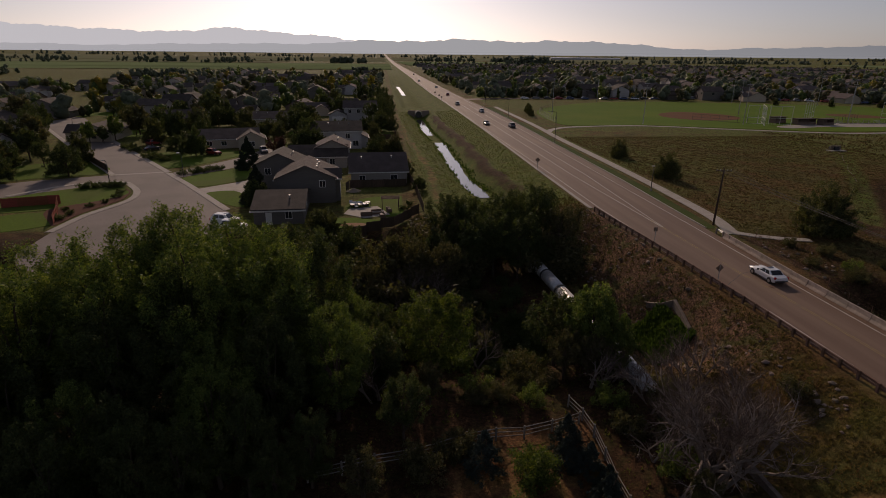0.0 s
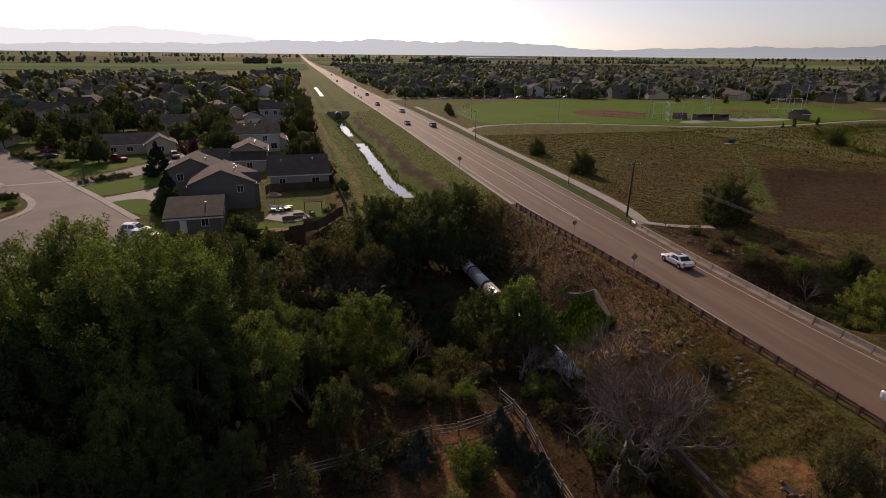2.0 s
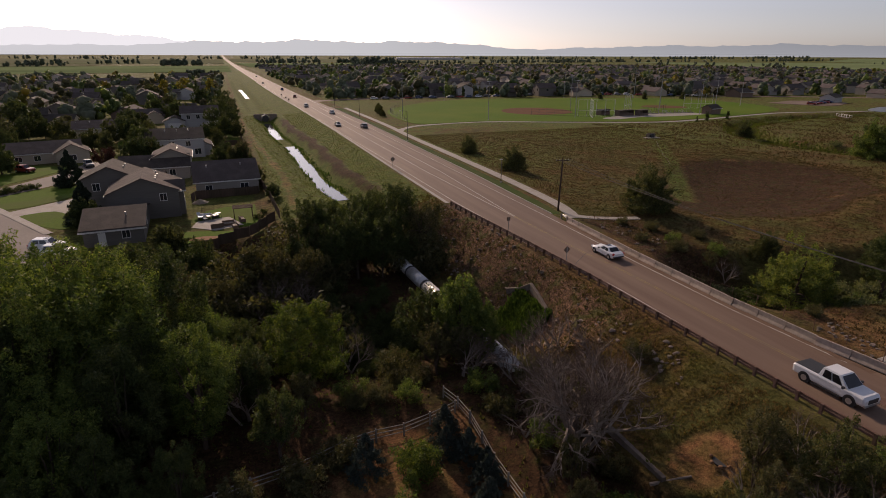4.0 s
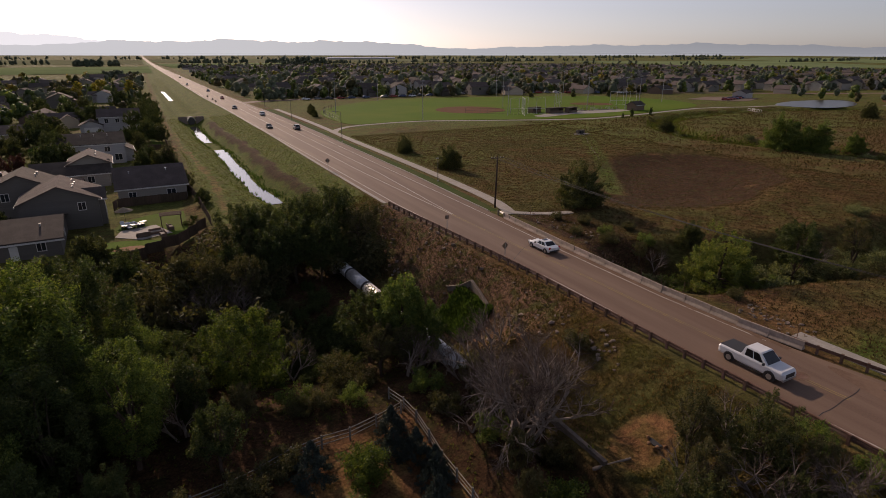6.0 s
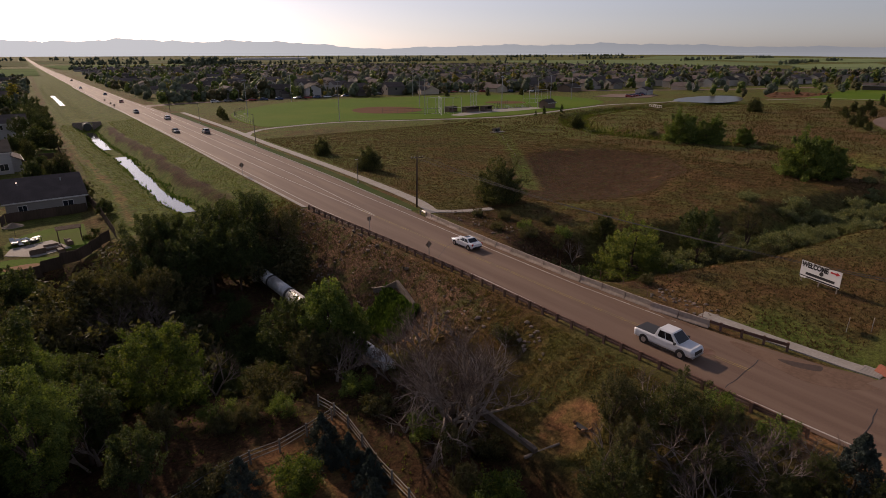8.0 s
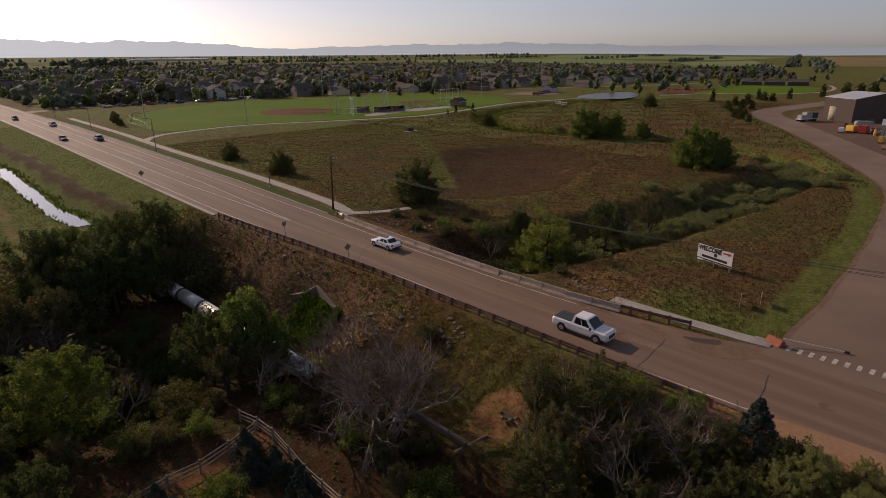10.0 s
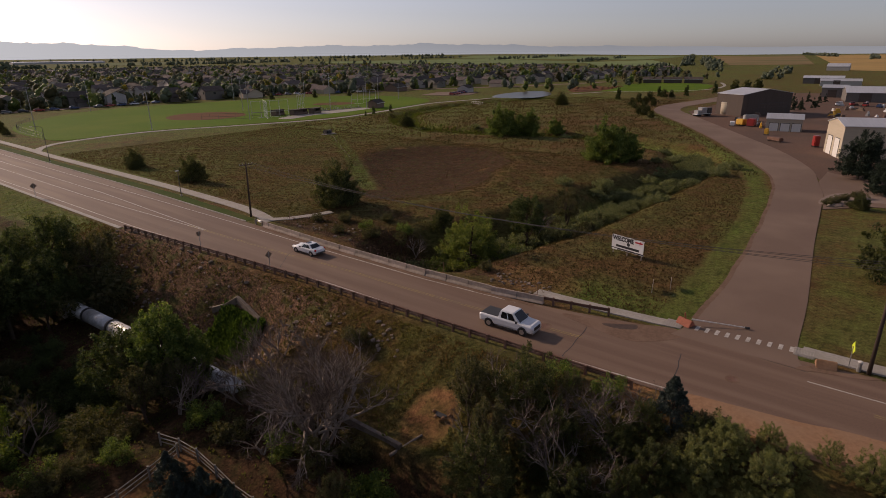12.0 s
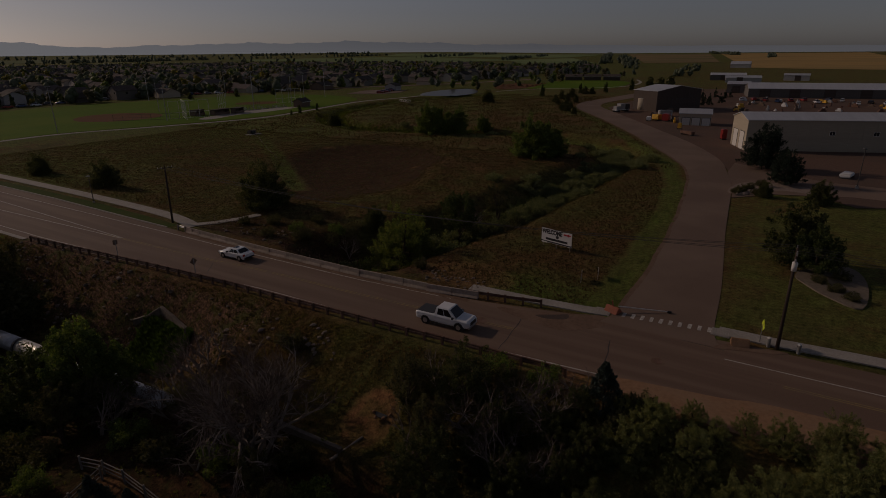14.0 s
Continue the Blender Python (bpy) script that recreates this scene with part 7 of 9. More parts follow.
part("crest", tubes(((0.15, 0.0, 1.62), (0.15, -0.014, 1.62), 0.24), n=16), M["plastic"], board)
part("foot_band", boxes((-2.35, 2.35, -0.015, 0.0, 0.70, 0.86)), M["sign_black"], board)
part("side_note", boxes((-2.25, -1.5, -0.02, 0.0, 0.55, 0.75)), M["sign_white"], board)
for x, y in ((59.6, 17.4), (61.4, 16.0)):
    sg = thing("small_sign", "low sign on two stakes in the grass", "sign", at(x, y, 15))
    part("panel", boxes((-0.7, 0.7, 0, 0.03, 0.5, 1.1)), M["sign_back"], sg)
    for k in (-0.6, 0.6):
        part("stake", boxes((k - 0.03, k + 0.03, 0.03, 0.07, -0.2, 1.1)), M["trim"], sg)

# ---- creek works: pipe, headwall, channel wall, rail fence ----
pz = -4.0
pipe = thing("water_pipe", "large silver steel pipe crossing the wooded creek", "pipe", pose(22.75, 60, 0, 0, 0, 2.4))
for y0, y1 in ((-18, -8), (-8, -2), (-2, 6), (6, 12), (12, 18)):
    part("pipe_section", tubes(((0, y0, pz - 0.02 * y0), (0, y1 - 0.12, pz - 0.02 * y1), 0.85), n=24), M["pipe"], pipe, smooth_shade=True)
    part("coupling", tubes(((0, y1 - 0.2, pz - 0.02 * y1), (0, y1 + 0.1, pz - 0.02 * y1), 0.95), n=24), M["steel"], pipe)
for y in (-18, -2, 18):
    part("pier", boxes((-0.7, 0.7, y - 0.4, y + 0.4, -9, pz - 0.55)), M["concrete"], pipe)
hw = thing("creek_headwall", "concrete culvert headwall and wingwalls with green growth below", "headwall", pose(0, 0, 0))
wing = [(32.4, 61.9), (33.3, 60.3), (34.2, 58.8), (33.9, 56.2), (33.5, 53.6), (32.5, 52.9), (31.5, 52.3)]
for (x0, y0), (x1, y1) in zip(wing, wing[1:]):
    z0, z1 = float(land(x0 + 0.3, y0)) + 0.14, float(land(x1 + 0.3, y1)) + 0.14
    bm = bmesh.new()
    d = Vector((x1 - x0, y1 - y0, 0)).normalized()
    s = Vector((-d.y, d.x, 0)) * 0.2
    vs = []
    for px, py, pt in ((x0, y0, z0), (x1, y1, z1)):
        vs.append([bm.verts.new((px + s.x * k, py + s.y * k, zz)) for k, zz in ((-1, -9), (1, -9), (1, pt), (-1, pt))])
    bm.faces.new(vs[0])
    bm.faces.new(vs[1][::-1])
    for k in range(4):
        bm.faces.new((vs[0][k], vs[1][k], vs[1][(k + 1) % 4], vs[0][(k + 1) % 4]))
    bmesh.ops.recalc_face_normals(bm, faces=bm.faces)
    bmesh.ops.bevel(bm, geom=list(bm.edges), offset=0.03, segments=1, affect="EDGES")
    # the darker concrete paints in the shade on the walls
    part("wingwall", bm, M["shaded"], hw)
# flat black disc in place of the culvert's shaded opening
part("culvert_mouth", tubes(((33.6, 57.0, -6.0), (33.75, 57.0, -6.0), 1.5), n=20), M["plastic"], hw)
cw = thing("channel_wall", "low concrete wall edging the old ditch", "wall", pose(0, 0, 0))
# shade on the ditch face comes from the darker concrete
part("wall", boxes((26.05, 26.40, 25.0, 38.0, -5.6, -3.22)), M["shaded"], cw)
part("log", tubes(((25.4, 25.4, -3.9), (28.1, 24.4, -3.2), 0.14, 0.09), n=8), M["deadwood"], cw)
hole = thing("burrow_pit", "pit in bare red soil, its dark hole a black plug", "pit", pose(30.6, 24.3, float(land(30.6, 24.3))))
# solid black plug painted in for the shade inside the hole
part("pit", tubes(((0, 0, -0.5), (0, 0, -0.02), 0.4, 0.6), n=14), M["plastic"], hole)
for k in range(4):
    bm = bmesh.new()
    bmesh.ops.create_icosphere(bm, subdivisions=2, radius=0.22)
    for v in bm.verts:
        v.co *= 0.7 + 0.5 * noise.noise(v.co * 3 + Vector((k * 4, 0, 0)))
    part("clod", bm, M["dirt"], hole).matrix_basis = pose(0.75 * math.cos(k * 0.9 + 2), 0.75 * math.sin(k * 0.9 + 2), 0.02)


def rail_fence(line, label):
    ob = thing("rail_fence", label, "fence", None, "rail fences")
    pts = along(line, 2.45)
    pm = mesh_of("post", tubes(((0, 0, -0.4), (0, 0, 1.25), 0.085, 0.075), n=8), M["rail_wood"])
    for x, y, a in pts:
        share("post", pm, ob, at(x, y, a))
    for (x0, y0, _), (x1, y1, _) in zip(pts, pts[1:]):
        for hgt in (0.4, 0.75, 1.1):
            z0, z1 = float(land(x0, y0)) + hgt + random.uniform(-0.04, 0.04), float(land(x1, y1)) + hgt
            bm = tubes(((x0, y0, z0), (x1, y1, z1), 0.045, 0.038), n=6)
            part("rail", bm, M["rail_wood"], ob)
    return ob


rail_fence([(-6.0, 33.6), (-0.7, 34.9), (5.7, 36.5), (15.8, 38.3)], "weathered three-rail wooden fence round a red soil plot")
rail_fence([(15.6, 41.2), (16.1, 38.2), (16.1, 34.0), (15.9, 28.0), (15.6, 20.0)], "weathered three-rail wooden fence beside the ditch")

# boulders and stones
stones = []
for k in range(5):
    bm = bmesh.new()
    bmesh.ops.create_icosphere(bm, subdivisions=2, radius=0.5)
    for v in bm.verts:
        v.co = Vector((v.co.x * 1.3, v.co.y, v.co.z * 0.75)) * (0.75 + 0.55 * noise.noise(v.co * 2.2 + Vector((k * 7, 3, 1))))
    stones.append(mesh_of("boulder", bm, M["rock"]))
rk = random.Random(12)


def boulder(x, y, s):
    ob = new("boulder", rk.choice(stones))
    ob.matrix_basis = at(x, y, rk.uniform(0, 360), 0.1 * s, s)
    return tagged(ob, "pale angular boulder lying on the bank", "boulder", "boulders")


for _ in range(150):
    y = rk.uniform(40, 92)
    boulder(rk.uniform(28.5, 36.2), y, rk.choice([0.3, 0.35, 0.4, 0.5, 0.7]))
for _ in range(18):
    boulder(rk.gauss(34.6, 1.0), rk.gauss(34.8, 1.1), rk.uniform(0.3, 0.75))
for _ in range(40):
    boulder(rk.gauss(52.6, 0.8), rk.uniform(26, 34), rk.uniform(0.2, 0.5))
for _ in range(40):
    boulder(rk.uniform(52, 58), rk.uniform(50, 74), rk.uniform(0.25, 0.6))

# chain fence behind the barrier
wf = thing("wire_fence", "thin wire fence on steel posts above the creek", "fence")
posts = along([(50.9, 27.0), (50.7, 40), (51.0, 58), (52.4, 72), (55.4, 75.6)], 3.2)
pm = mesh_of("post", tubes(((0, 0, -0.4), (0, 0, 1.25), 0.03), n=6), M["rust"])
for x, y, a in posts:
    share("post", pm, wf, at(x, y))
for (x0, y0, _), (x1, y1, _) in zip(posts, posts[1:]):
    part("strand", tubes(*[((x0, y0, float(land(x0, y0)) + z), (x1, y1, float(land(x1, y1)) + z), 0.007) for z in (0.3, 0.75, 1.2)], n=4), M["rust"], wf)
dr = thing("drain_outlet", "dark concrete drain outlet in the field", "drain", at(128, 149, 0, 0.1))
part("apron", boxes((-2.4, 2.4, -1.2, 1.0, -0.5, 0.05)), M["concrete"], dr)
part("pipe_mouth", tubes(((0, -0.4, 0.5), (0, 2.2, 0.4), 0.62), n=16), M["plastic"], dr)
part("headwall", boxes((-1.6, 1.6, 0.3, 0.6, -0.3, 1.3)), M["rock"], dr)
solid("rill", ribbon([(126, 146), (124, 142), (121, 138), (118, 134), (114, 128), (110, 123), (106, 117), (102, 111)], 0.16, 0.05), M["shaded"], "thin pale concrete rill in the grass", "drain", kind="structure")

# ---- ball park ----
solid("ball_field", slab(rounded([(67, 220), (72, 210), (98, 212), (128, 201), (163, 190.5), (192, 193), (235, 202), (262, 215), (275, 250), (262, 288), (230, 306), (196, 316), (150, 324), (112, 314), (80, 282), (69, 255)], 4), -0.5, 0.10), M["turf"], "bright green mown outfield", "lawn", kind="structure")
solid("infield", slab(rounded([(122, 240), (126, 254), (138, 262), (150, 258), (156, 246), (153, 234), (144, 227), (130, 228)], 5), 0.02, 0.115), M["infield"], "red clay infield", "infield", kind="structure")
solid("infield_far", slab(rounded([(204, 248), (212, 254), (222, 250), (226, 240), (218, 234), (208, 238)], 5), 0.02, 0.115), M["infield"], "red clay infield of the farther diamond", "infield", kind="structure")
solid("plaza", slab(rounded([(150, 206), (166, 212), (182, 216), (202, 214), (206, 206), (186, 203), (168, 204), (152, 200)], 4), 0.02, 0.122), M["concrete"], "pale concrete forecourt beside the dugouts", "forecourt", kind="structure")
for x, y in ((100, 213.8), (140.1, 212), (199.5, 316), (162, 250), (203.3, 207), (216, 211), (261, 238), (120, 318), (240, 300), (75, 252), (186, 214), (228, 262)):
    lp = thing("floodlight_pole", "tall slim floodlight pole at the ball field", "floodlight", at(x, y), "floodlights")
    part("pole", tubes(((0, 0, -0.3), (0, 0, 15.5), 0.16, 0.09), n=8), M["galv"], lp)
    part("crossarm", boxes((-1.0, 1.0, -0.06, 0.06, 15.1, 15.3)), M["galv"], lp)
    for k in (-0.8, -0.25, 0.25, 0.8):
        part("lamp", boxes((k - 0.18, k + 0.18, -0.2, 0.1, 14.75, 15.1)), M["steel"], lp)
for x, y, w, a in ((159, 218.5, 6.5, 20), (166, 212.5, 9, 10), (174, 211.0, 6.0, 15)):
    dg_ = thing("dugout", "low brown brick dugout with a flat roof", "dugout", at(x, y, a, 0.1), "dugouts")
    part("wall", boxes((-w / 2, w / 2, 1.2, 1.4, 0, 2.2), (-w / 2, -w / 2 + 0.2, -1.2, 1.2, 0, 2.2), (w / 2 - 0.2, w / 2, -1.2, 1.2, 0, 2.2), (-w / 2, w / 2, -1.4, -1.2, 0, 1.0)), M["siding_brown"], dg_)
    part("roof", boxes((-w / 2 - 0.3, w / 2 + 0.3, -1.7, 1.6, 2.2, 2.4)), M["shingle"], dg_)
    part("bench", boxes((-w / 2 + 0.3, w / 2 - 0.3, 0.5, 1.0, 0.4, 0.48)), M["galv"], dg_)
house(at(209.5, 206.5, 12, 0.1), [(-3.5, 3.5, -2.5, 2.5, 2.6, 1.4, "x", 0)], "siding_brown", [], "dark brown park shelter with shingle roof", "park_shelter", group="park shelters")
bs = thing("backstop", "tall white-framed backstop netting frame", "backstop", at(152, 214, -20))
for k in range(5):
    part("post", tubes(((-8 + 4 * k, 0, -0.2), (-8 + 4 * k, 0, 7.0), 0.09), n=6), M["trim"], bs)
for z in (0.1, 2.4, 7.0):
    part("rail", tubes(((-8, 0, z), (8, 0, z), 0.07), n=6), M["trim"], bs)
for bx, by, ba in ((186, 236, 40), (226, 232, -10), (150, 214.6, 60)):
    copy_thing(bs, at(bx, by, ba))


def chain_fence(line, h, step, label):
    ob = thing("chain_fence", label, "fence", None, "chain fences")
    pts = along(line, step)
    pm = mesh_of("post", tubes(((0, 0, -0.2), (0, 0, h), 0.05), n=6), M["steel"])
    for x, y, a in pts:
        share("post", pm, ob, at(x, y, 0, 0.1))
    for (x0, y0, _), (x1, y1, _) in zip(pts, pts[1:]):
        part("rail", tubes(*[((x0, y0, z), (x1, y1, z), 0.035) for z in (0.2, h / 2, h)], n=4), M["steel"], ob)


chain_fence(rounded([(67.6, 222), (68.6, 240), (72, 262), (84, 284)], 3, False), 2.0, 3.0, "dark curved outfield fence")
chain_fence([(150, 212), (140, 219), (128, 232)], 2.4, 3.5, "chain link fence along the infield")
chain_fence([(178, 216), (190, 222), (206, 232)], 2.4, 3.5, "chain link fence along the farther infield")
for k in range(7):
    bl = thing("bleacher", "small aluminium bleacher behind the dugouts", "bleacher", at(178 + 4.2 * k, 214.5 - 0.5 * k, 10, 0.12), "bleachers")
    for r in range(4):
        part("bench", boxes((-1.6, 1.6, 0.6 * r, 0.6 * r + 0.3, 0.35 + 0.3 * r, 0.42 + 0.3 * r)), M["galv"] if k % 2 else M["siding_brown"], bl)
    for s in (-1.5, 1.4):
        part("side_frame", boxes((s, s + 0.1, 0, 2.0, 0, 0.35), (s, s + 0.1, 1.998, 2.2, 0, 1.25)), M["galv"], bl)
solid("cross_street", ribbon(rounded([(48, 338), (80, 347), (150, 345), (200, 349), (255, 334), (300, 306), (350, 282), (420, 240), (520, 205)], 4, False), 9.0, 0.10), M["asphalt_side"], "grey cross street in front of the estate", "road", kind="structure")
solid("park_lot", slab([(290, 246), (318, 254), (338, 244), (334, 230), (312, 220), (300, 222)], 0.0, 0.16), M["asphalt_side"], "pale car park beside the pond", "car park", kind="structure")
house(at(330, 238, 15, 0.1), [(-5, 5, -4, 4, 3, 1.8, "x", 0)], "siding_white", [], "small pale park building", "park_building", group="park buildings")
house(at(318, 292, 10, 0.1), [(-7, 7, -5, 5, 3, 2.2, "x", 0)], "siding_brown", [], "open brown park shelter", "park_shelter", group="park shelters")
solid("park_lawn", slab(rounded([(383, 158), (430, 172), (512, 172), (500, 124), (456, 109), (400, 112)], 4), -0.3, 0.12), M["turf"], "mown green lawn of the far park", "lawn", kind="structure")
solid("bike_track", slab(rounded([(366, 170), (386, 188), (420, 196), (438, 186), (408, 164)], 4), -0.3, 0.13), M["infield"], "red soil bike track beside the park", "dirt track", kind="structure")
solid("park_path", ribbon(rounded([(345.1, 166.5), (381, 150.2), (402.4, 120), (435, 103.7), (482.6, 105.9), (530, 119.5)], 5, False), 2.4, 0.16), M["concrete"], "pale winding concrete path in the far park", "footpath", kind="structure")
for k in range(3):
    house(at(517 - 6 * k, 138 + 15 * k, 285, 0.1), [(-7, 7, -5, 5, 3.2, 1.6, "x", 0)], "siding_dark_shaded", [], "long dark open park shelter", "park_shelter", group="park shelters")
for k in range(26):
    x, y = 372 + town.uniform(0, 70), 166 + town.uniform(0, 28)
    solid("track_mound", tubes(((0, 0, -0.4), (0, 0, town.uniform(0.5, 1.1)), town.uniform(2.0, 3.4), 0.6), n=9), M["infield"], "low red soil mound of the bike track", "mound", at(x, y), "track mounds")
fb = thing("footbridge", "small pale footbridge over the ditch", "footbridge", at(243, 168, 60, 1.2))
part("deck", boxes((-4.5, 4.5, -1.0, 1.0, -0.1, 0.1)), M["wood"], fb)
for s in (-1.0, 1.0):
    part("handrail", boxes((-4.5, 4.5, s - 0.05, s + 0.05, 0.9, 1.0), *[(k - 0.05, k + 0.05, s - 0.05, s + 0.05, 0.1, 0.9) for k in (-4.4, -2.2, 0, 2.2, 4.4)]), M["trim"], fb)

# ---- the near estate: street, kerbs, lawns, walls ----
solid("estate_street", slab([(-27.5, 100), (-40.7, 122.4), (-50.0, 136.5), (-85, 189.3), (-124.5, 256), (-131, 262), (-133, 240), (-124.6, 226.5), (-84.8, 167.7), (-62, 135.2), (-57, 127), (-52.5, 122.2), (-49.6, 117), (-48.4, 111.5), (-49.6, 105.5), (-51.4, 100), (-52.2, 92), (-51.5, 80), (-46, 70), (-38, 67), (-30, 70), (-25, 78), (-24, 90)], Z - 0.3, Z + 0.03), M["street"], "pale concrete estate street widening into a turning circle", "street", kind="structure")
solid("estate_street_branch", slab([(-57, 127.2), (-62, 135.0), (-76, 129.5), (-95, 116), (-130, 95), (-126, 88), (-92, 106), (-73, 114)], Z - 0.3, Z + 0.034), M["street"], "pale concrete estate street", "street", kind="structure")
solid("driveway", slab([(-50, 136.3), (-46.2, 131.2), (-38, 141), (-31, 152), (-29, 170), (-35, 172), (-38.6, 157)], Z - 0.3, Z + 0.036), M["street"], "pale concrete drive between lawns", "driveway", kind="structure")
solid("driveway_near", slab([(-38.6, 119.6), (-32.4, 109.0), (-27, 118.9), (-24, 126), (-30.1, 127.5)], Z - 0.3, Z + 0.038), M["concrete"], "pale concrete driveway of the grey house", "driveway", kind="structure")
solid("cross_gutter", ribbon([(-62.4, 134.8), (-50.2, 138.2)], 1.1, 0.045, 0, Z), M["concrete"], "pale concrete gutter across the street", "gutter", kind="structure")
for line in ([(-28.4, 102), (-40.9, 122.2), (-50.3, 136.4)], rounded([(-52.4, 90), (-51.6, 100), (-49.8, 105.5), (-48.6, 111.5), (-49.8, 117.2), (-52.7, 122.4), (-57.2, 127.2), (-66, 124.6), (-73, 115)], 3, False), [(-62.2, 135.2), (-85, 167.8), (-124.8, 226.6)], [(-51, 138), (-85.2, 189.6)]):
    solid("estate_kerb", ribbon(line, 1.3, 0.10, 0.3, Z), M["concrete"], "pale concrete kerb and walk beside the street", "kerb", kind="structure")
lawns = [[(-73, 113), (-57.5, 125.2), (-53.5, 120.2), (-51, 116), (-54, 110.5), (-60, 104), (-69, 103)], [(-45.6, 130.4), (-39.4, 121.6), (-31, 128.6), (-30, 138), (-36, 141)], [(-52, 142.5), (-40, 158.5), (-40, 167), (-56, 171), (-64, 160)], [(-64, 138), (-77, 132), (-95, 120), (-100, 128), (-86, 150), (-76, 154)], [(-36.5, 114.8), (-30.5, 107), (-26, 104), (-27, 111), (-31, 117.5)], [(-29, 141), (-23, 141), (-24, 158), (-30, 150)],
         [(-7.2, 101), (-5, 108.5), (3.5, 110.5), (5.8, 99), (2.5, 95.5)], [(-9, 90), (-8.5, 95.5), (-2, 94), (0.5, 92.5), (-3, 89.5)], [(-28, 196), (-34, 210), (-26, 222), (-12, 214), (-18, 200)], [(-95, 205), (-88, 196), (-74, 206), (-84, 222)], [(0, 205), (3, 204), (3.5, 232), (-0.5, 230)], [(-130, 262), (-140, 270), (-120, 290), (-108, 276)], [(-66, 100), (-56, 102), (-54.5, 94), (-64, 90)]]
for pts in lawns:
    solid("lawn", slab(rounded(pts, 3), Z - 0.3, Z + 0.05), M["lawn"], "mown green garden lawn", "lawn", kind="structure")
solid("planting_bed", slab(rounded([(-60, 104), (-54, 110.5), (-51, 116), (-53.5, 120.4), (-51.2, 117.6), (-50.2, 111.5), (-51.4, 106), (-53, 100.5), (-53.5, 94), (-55.5, 96)], 3), Z - 0.3, Z + 0.056), M["mulch"], "red-brown mulch bed round the lawn", "planting bed", kind="structure")
for x, y, h in [(-62, 121, 1.5), (-60.2, 121.6, 1.5), (-58.6, 122.2, 1.4), (-56.4, 122.4, 1.7), (-55.4, 122.8, 1.5), (-54.8, 101, 1.0), (-53.6, 106, 0.9), (-52.4, 109, 0.9), (-51.8, 113, 1.1), (-52.6, 116.5, 1.1), (-54.6, 97.5, 1.2), (-57, 104, 0.8), (-75, 175, 2), (-73, 172, 2.2), (-70, 168, 2), (-62, 157, 2.2), (-59.5, 155.5, 2.2), (-57, 153.5, 1.8), (-46.4, 134.6, 1.4), (-44.6, 136.2, 1.6), (-42.8, 137.8, 1.6), (-41.2, 139.2, 1.5), (-39.6, 140.6, 1.4), (3.4, 100.6, 1.0), (4.6, 103, 0.9)]:
    plant("hedge", x, y, h)


def board_fence(line, material, h, label, base=None):
    ob = thing("board_fence", label, "fence", None, "board fences")
    bm_post = mesh_of("post", boxes((-0.06, 0.06, -0.06, 0.06, -0.3, h + 0.08)), material)
    pts = along(line, 2.4)
    for (x0, y0, a), (x1, y1, _) in zip(pts, pts[1:]):
        d = math.hypot(x1 - x0, y1 - y0)
        z0 = float(land(x0, y0)) if base is None else base
        share("post", bm_post, ob, pose(x0, y0, z0, 0, 0, a))
        bm, n, rows = bmesh.new(), 8, []
        for k in range(n):
            lift = random.uniform(-0.03, 0.03)
            for t, o in ((0.03, 0.0), (0.97, 0.0), (0.985, 0.02)):
                rows.append([bm.verts.new((d * (k + t) / n, s * 0.014 + s * -o * 0.5, z)) for s, z in ((1, 0.05), (1, h + lift), (-1, h + lift), (-1, 0.05))])
        for r0, r1 in zip(rows, rows[1:]):
            for k in range(4):
                bm.faces.new((r0[k], r1[k], r1[(k + 1) % 4], r0[(k + 1) % 4]))
        bmesh.ops.recalc_face_normals(bm, faces=bm.faces)
        part("panel", bm, material, ob).matrix_basis = pose(x0, y0, z0, 0, 0, a)


board_fence([(5.2, 146), (5.0, 134), (5.6, 122), (6.2, 112), (6.6, 97), (1.6, 90.3), (-4.0, 88.6), (-9, 87.4), (-13, 87)], M["fence_wood"], 1.7, "brown cedar board fence behind the gardens")
board_fence([(4.4, 146), (4.2, 170), (4.0, 200), (3.6, 240), (3.2, 290)], M["fence_wood"], 1.7, "brown cedar board fence behind the gardens")
board_fence([(-68.6, 106), (-60.4, 108.6), (-56, 99.6), (-53.4, 93)], M["red_wood"], 1.7, "reddish board fence round a garden", Z)
board_fence([(-64.5, 138.5), (-70, 146), (-78, 157)], M["fence_wood"], 1.7, "brown cedar board fence beside the street", Z)
board_fence([(-8, 116.4), (-7.5, 118.6), (4.8, 119.4)], M["fence_wood"], 1.7, "brown cedar board fence between gardens", Z)
board_fence([(-12, 190), (-2, 190), (3.5, 191)], M["fence_wood"], 1.7, "brown cedar board fence between gardens", Z)
board_fence([(-30, 226), (-14, 228), (3, 228)], M["fence_wood"], 1.7, "brown cedar board fence between gardens", Z)

# terrace behind the grey house
solid("terrace", slab([(-6.6, 101.5), (-1.5, 103), (0.8, 97), (-3.6, 95), (-7.4, 98)], Z - 0.2, Z + 0.07), M["concrete"], "pale garden terrace with furniture", "terrace", kind="structure")
solid("fire_circle", slab(rounded([(-7.4, 91.5), (-5.6, 92.2), (-3.6, 91.8), (-3.4, 90.6), (-5.4, 90.0), (-7.2, 90.4)], 4), -2.9, Z + 0.06), M["dirt"], "round bare earth patch in the lawn", "earth patch", kind="structure")
um = thing("parasol", "tan garden parasol, open, beside the house", "parasol", pose(-6.0, 106.8, Z))
part("pole", tubes(((0, 0, 0), (0, 0, 2.5), 0.03), n=8), M["steel"], um)
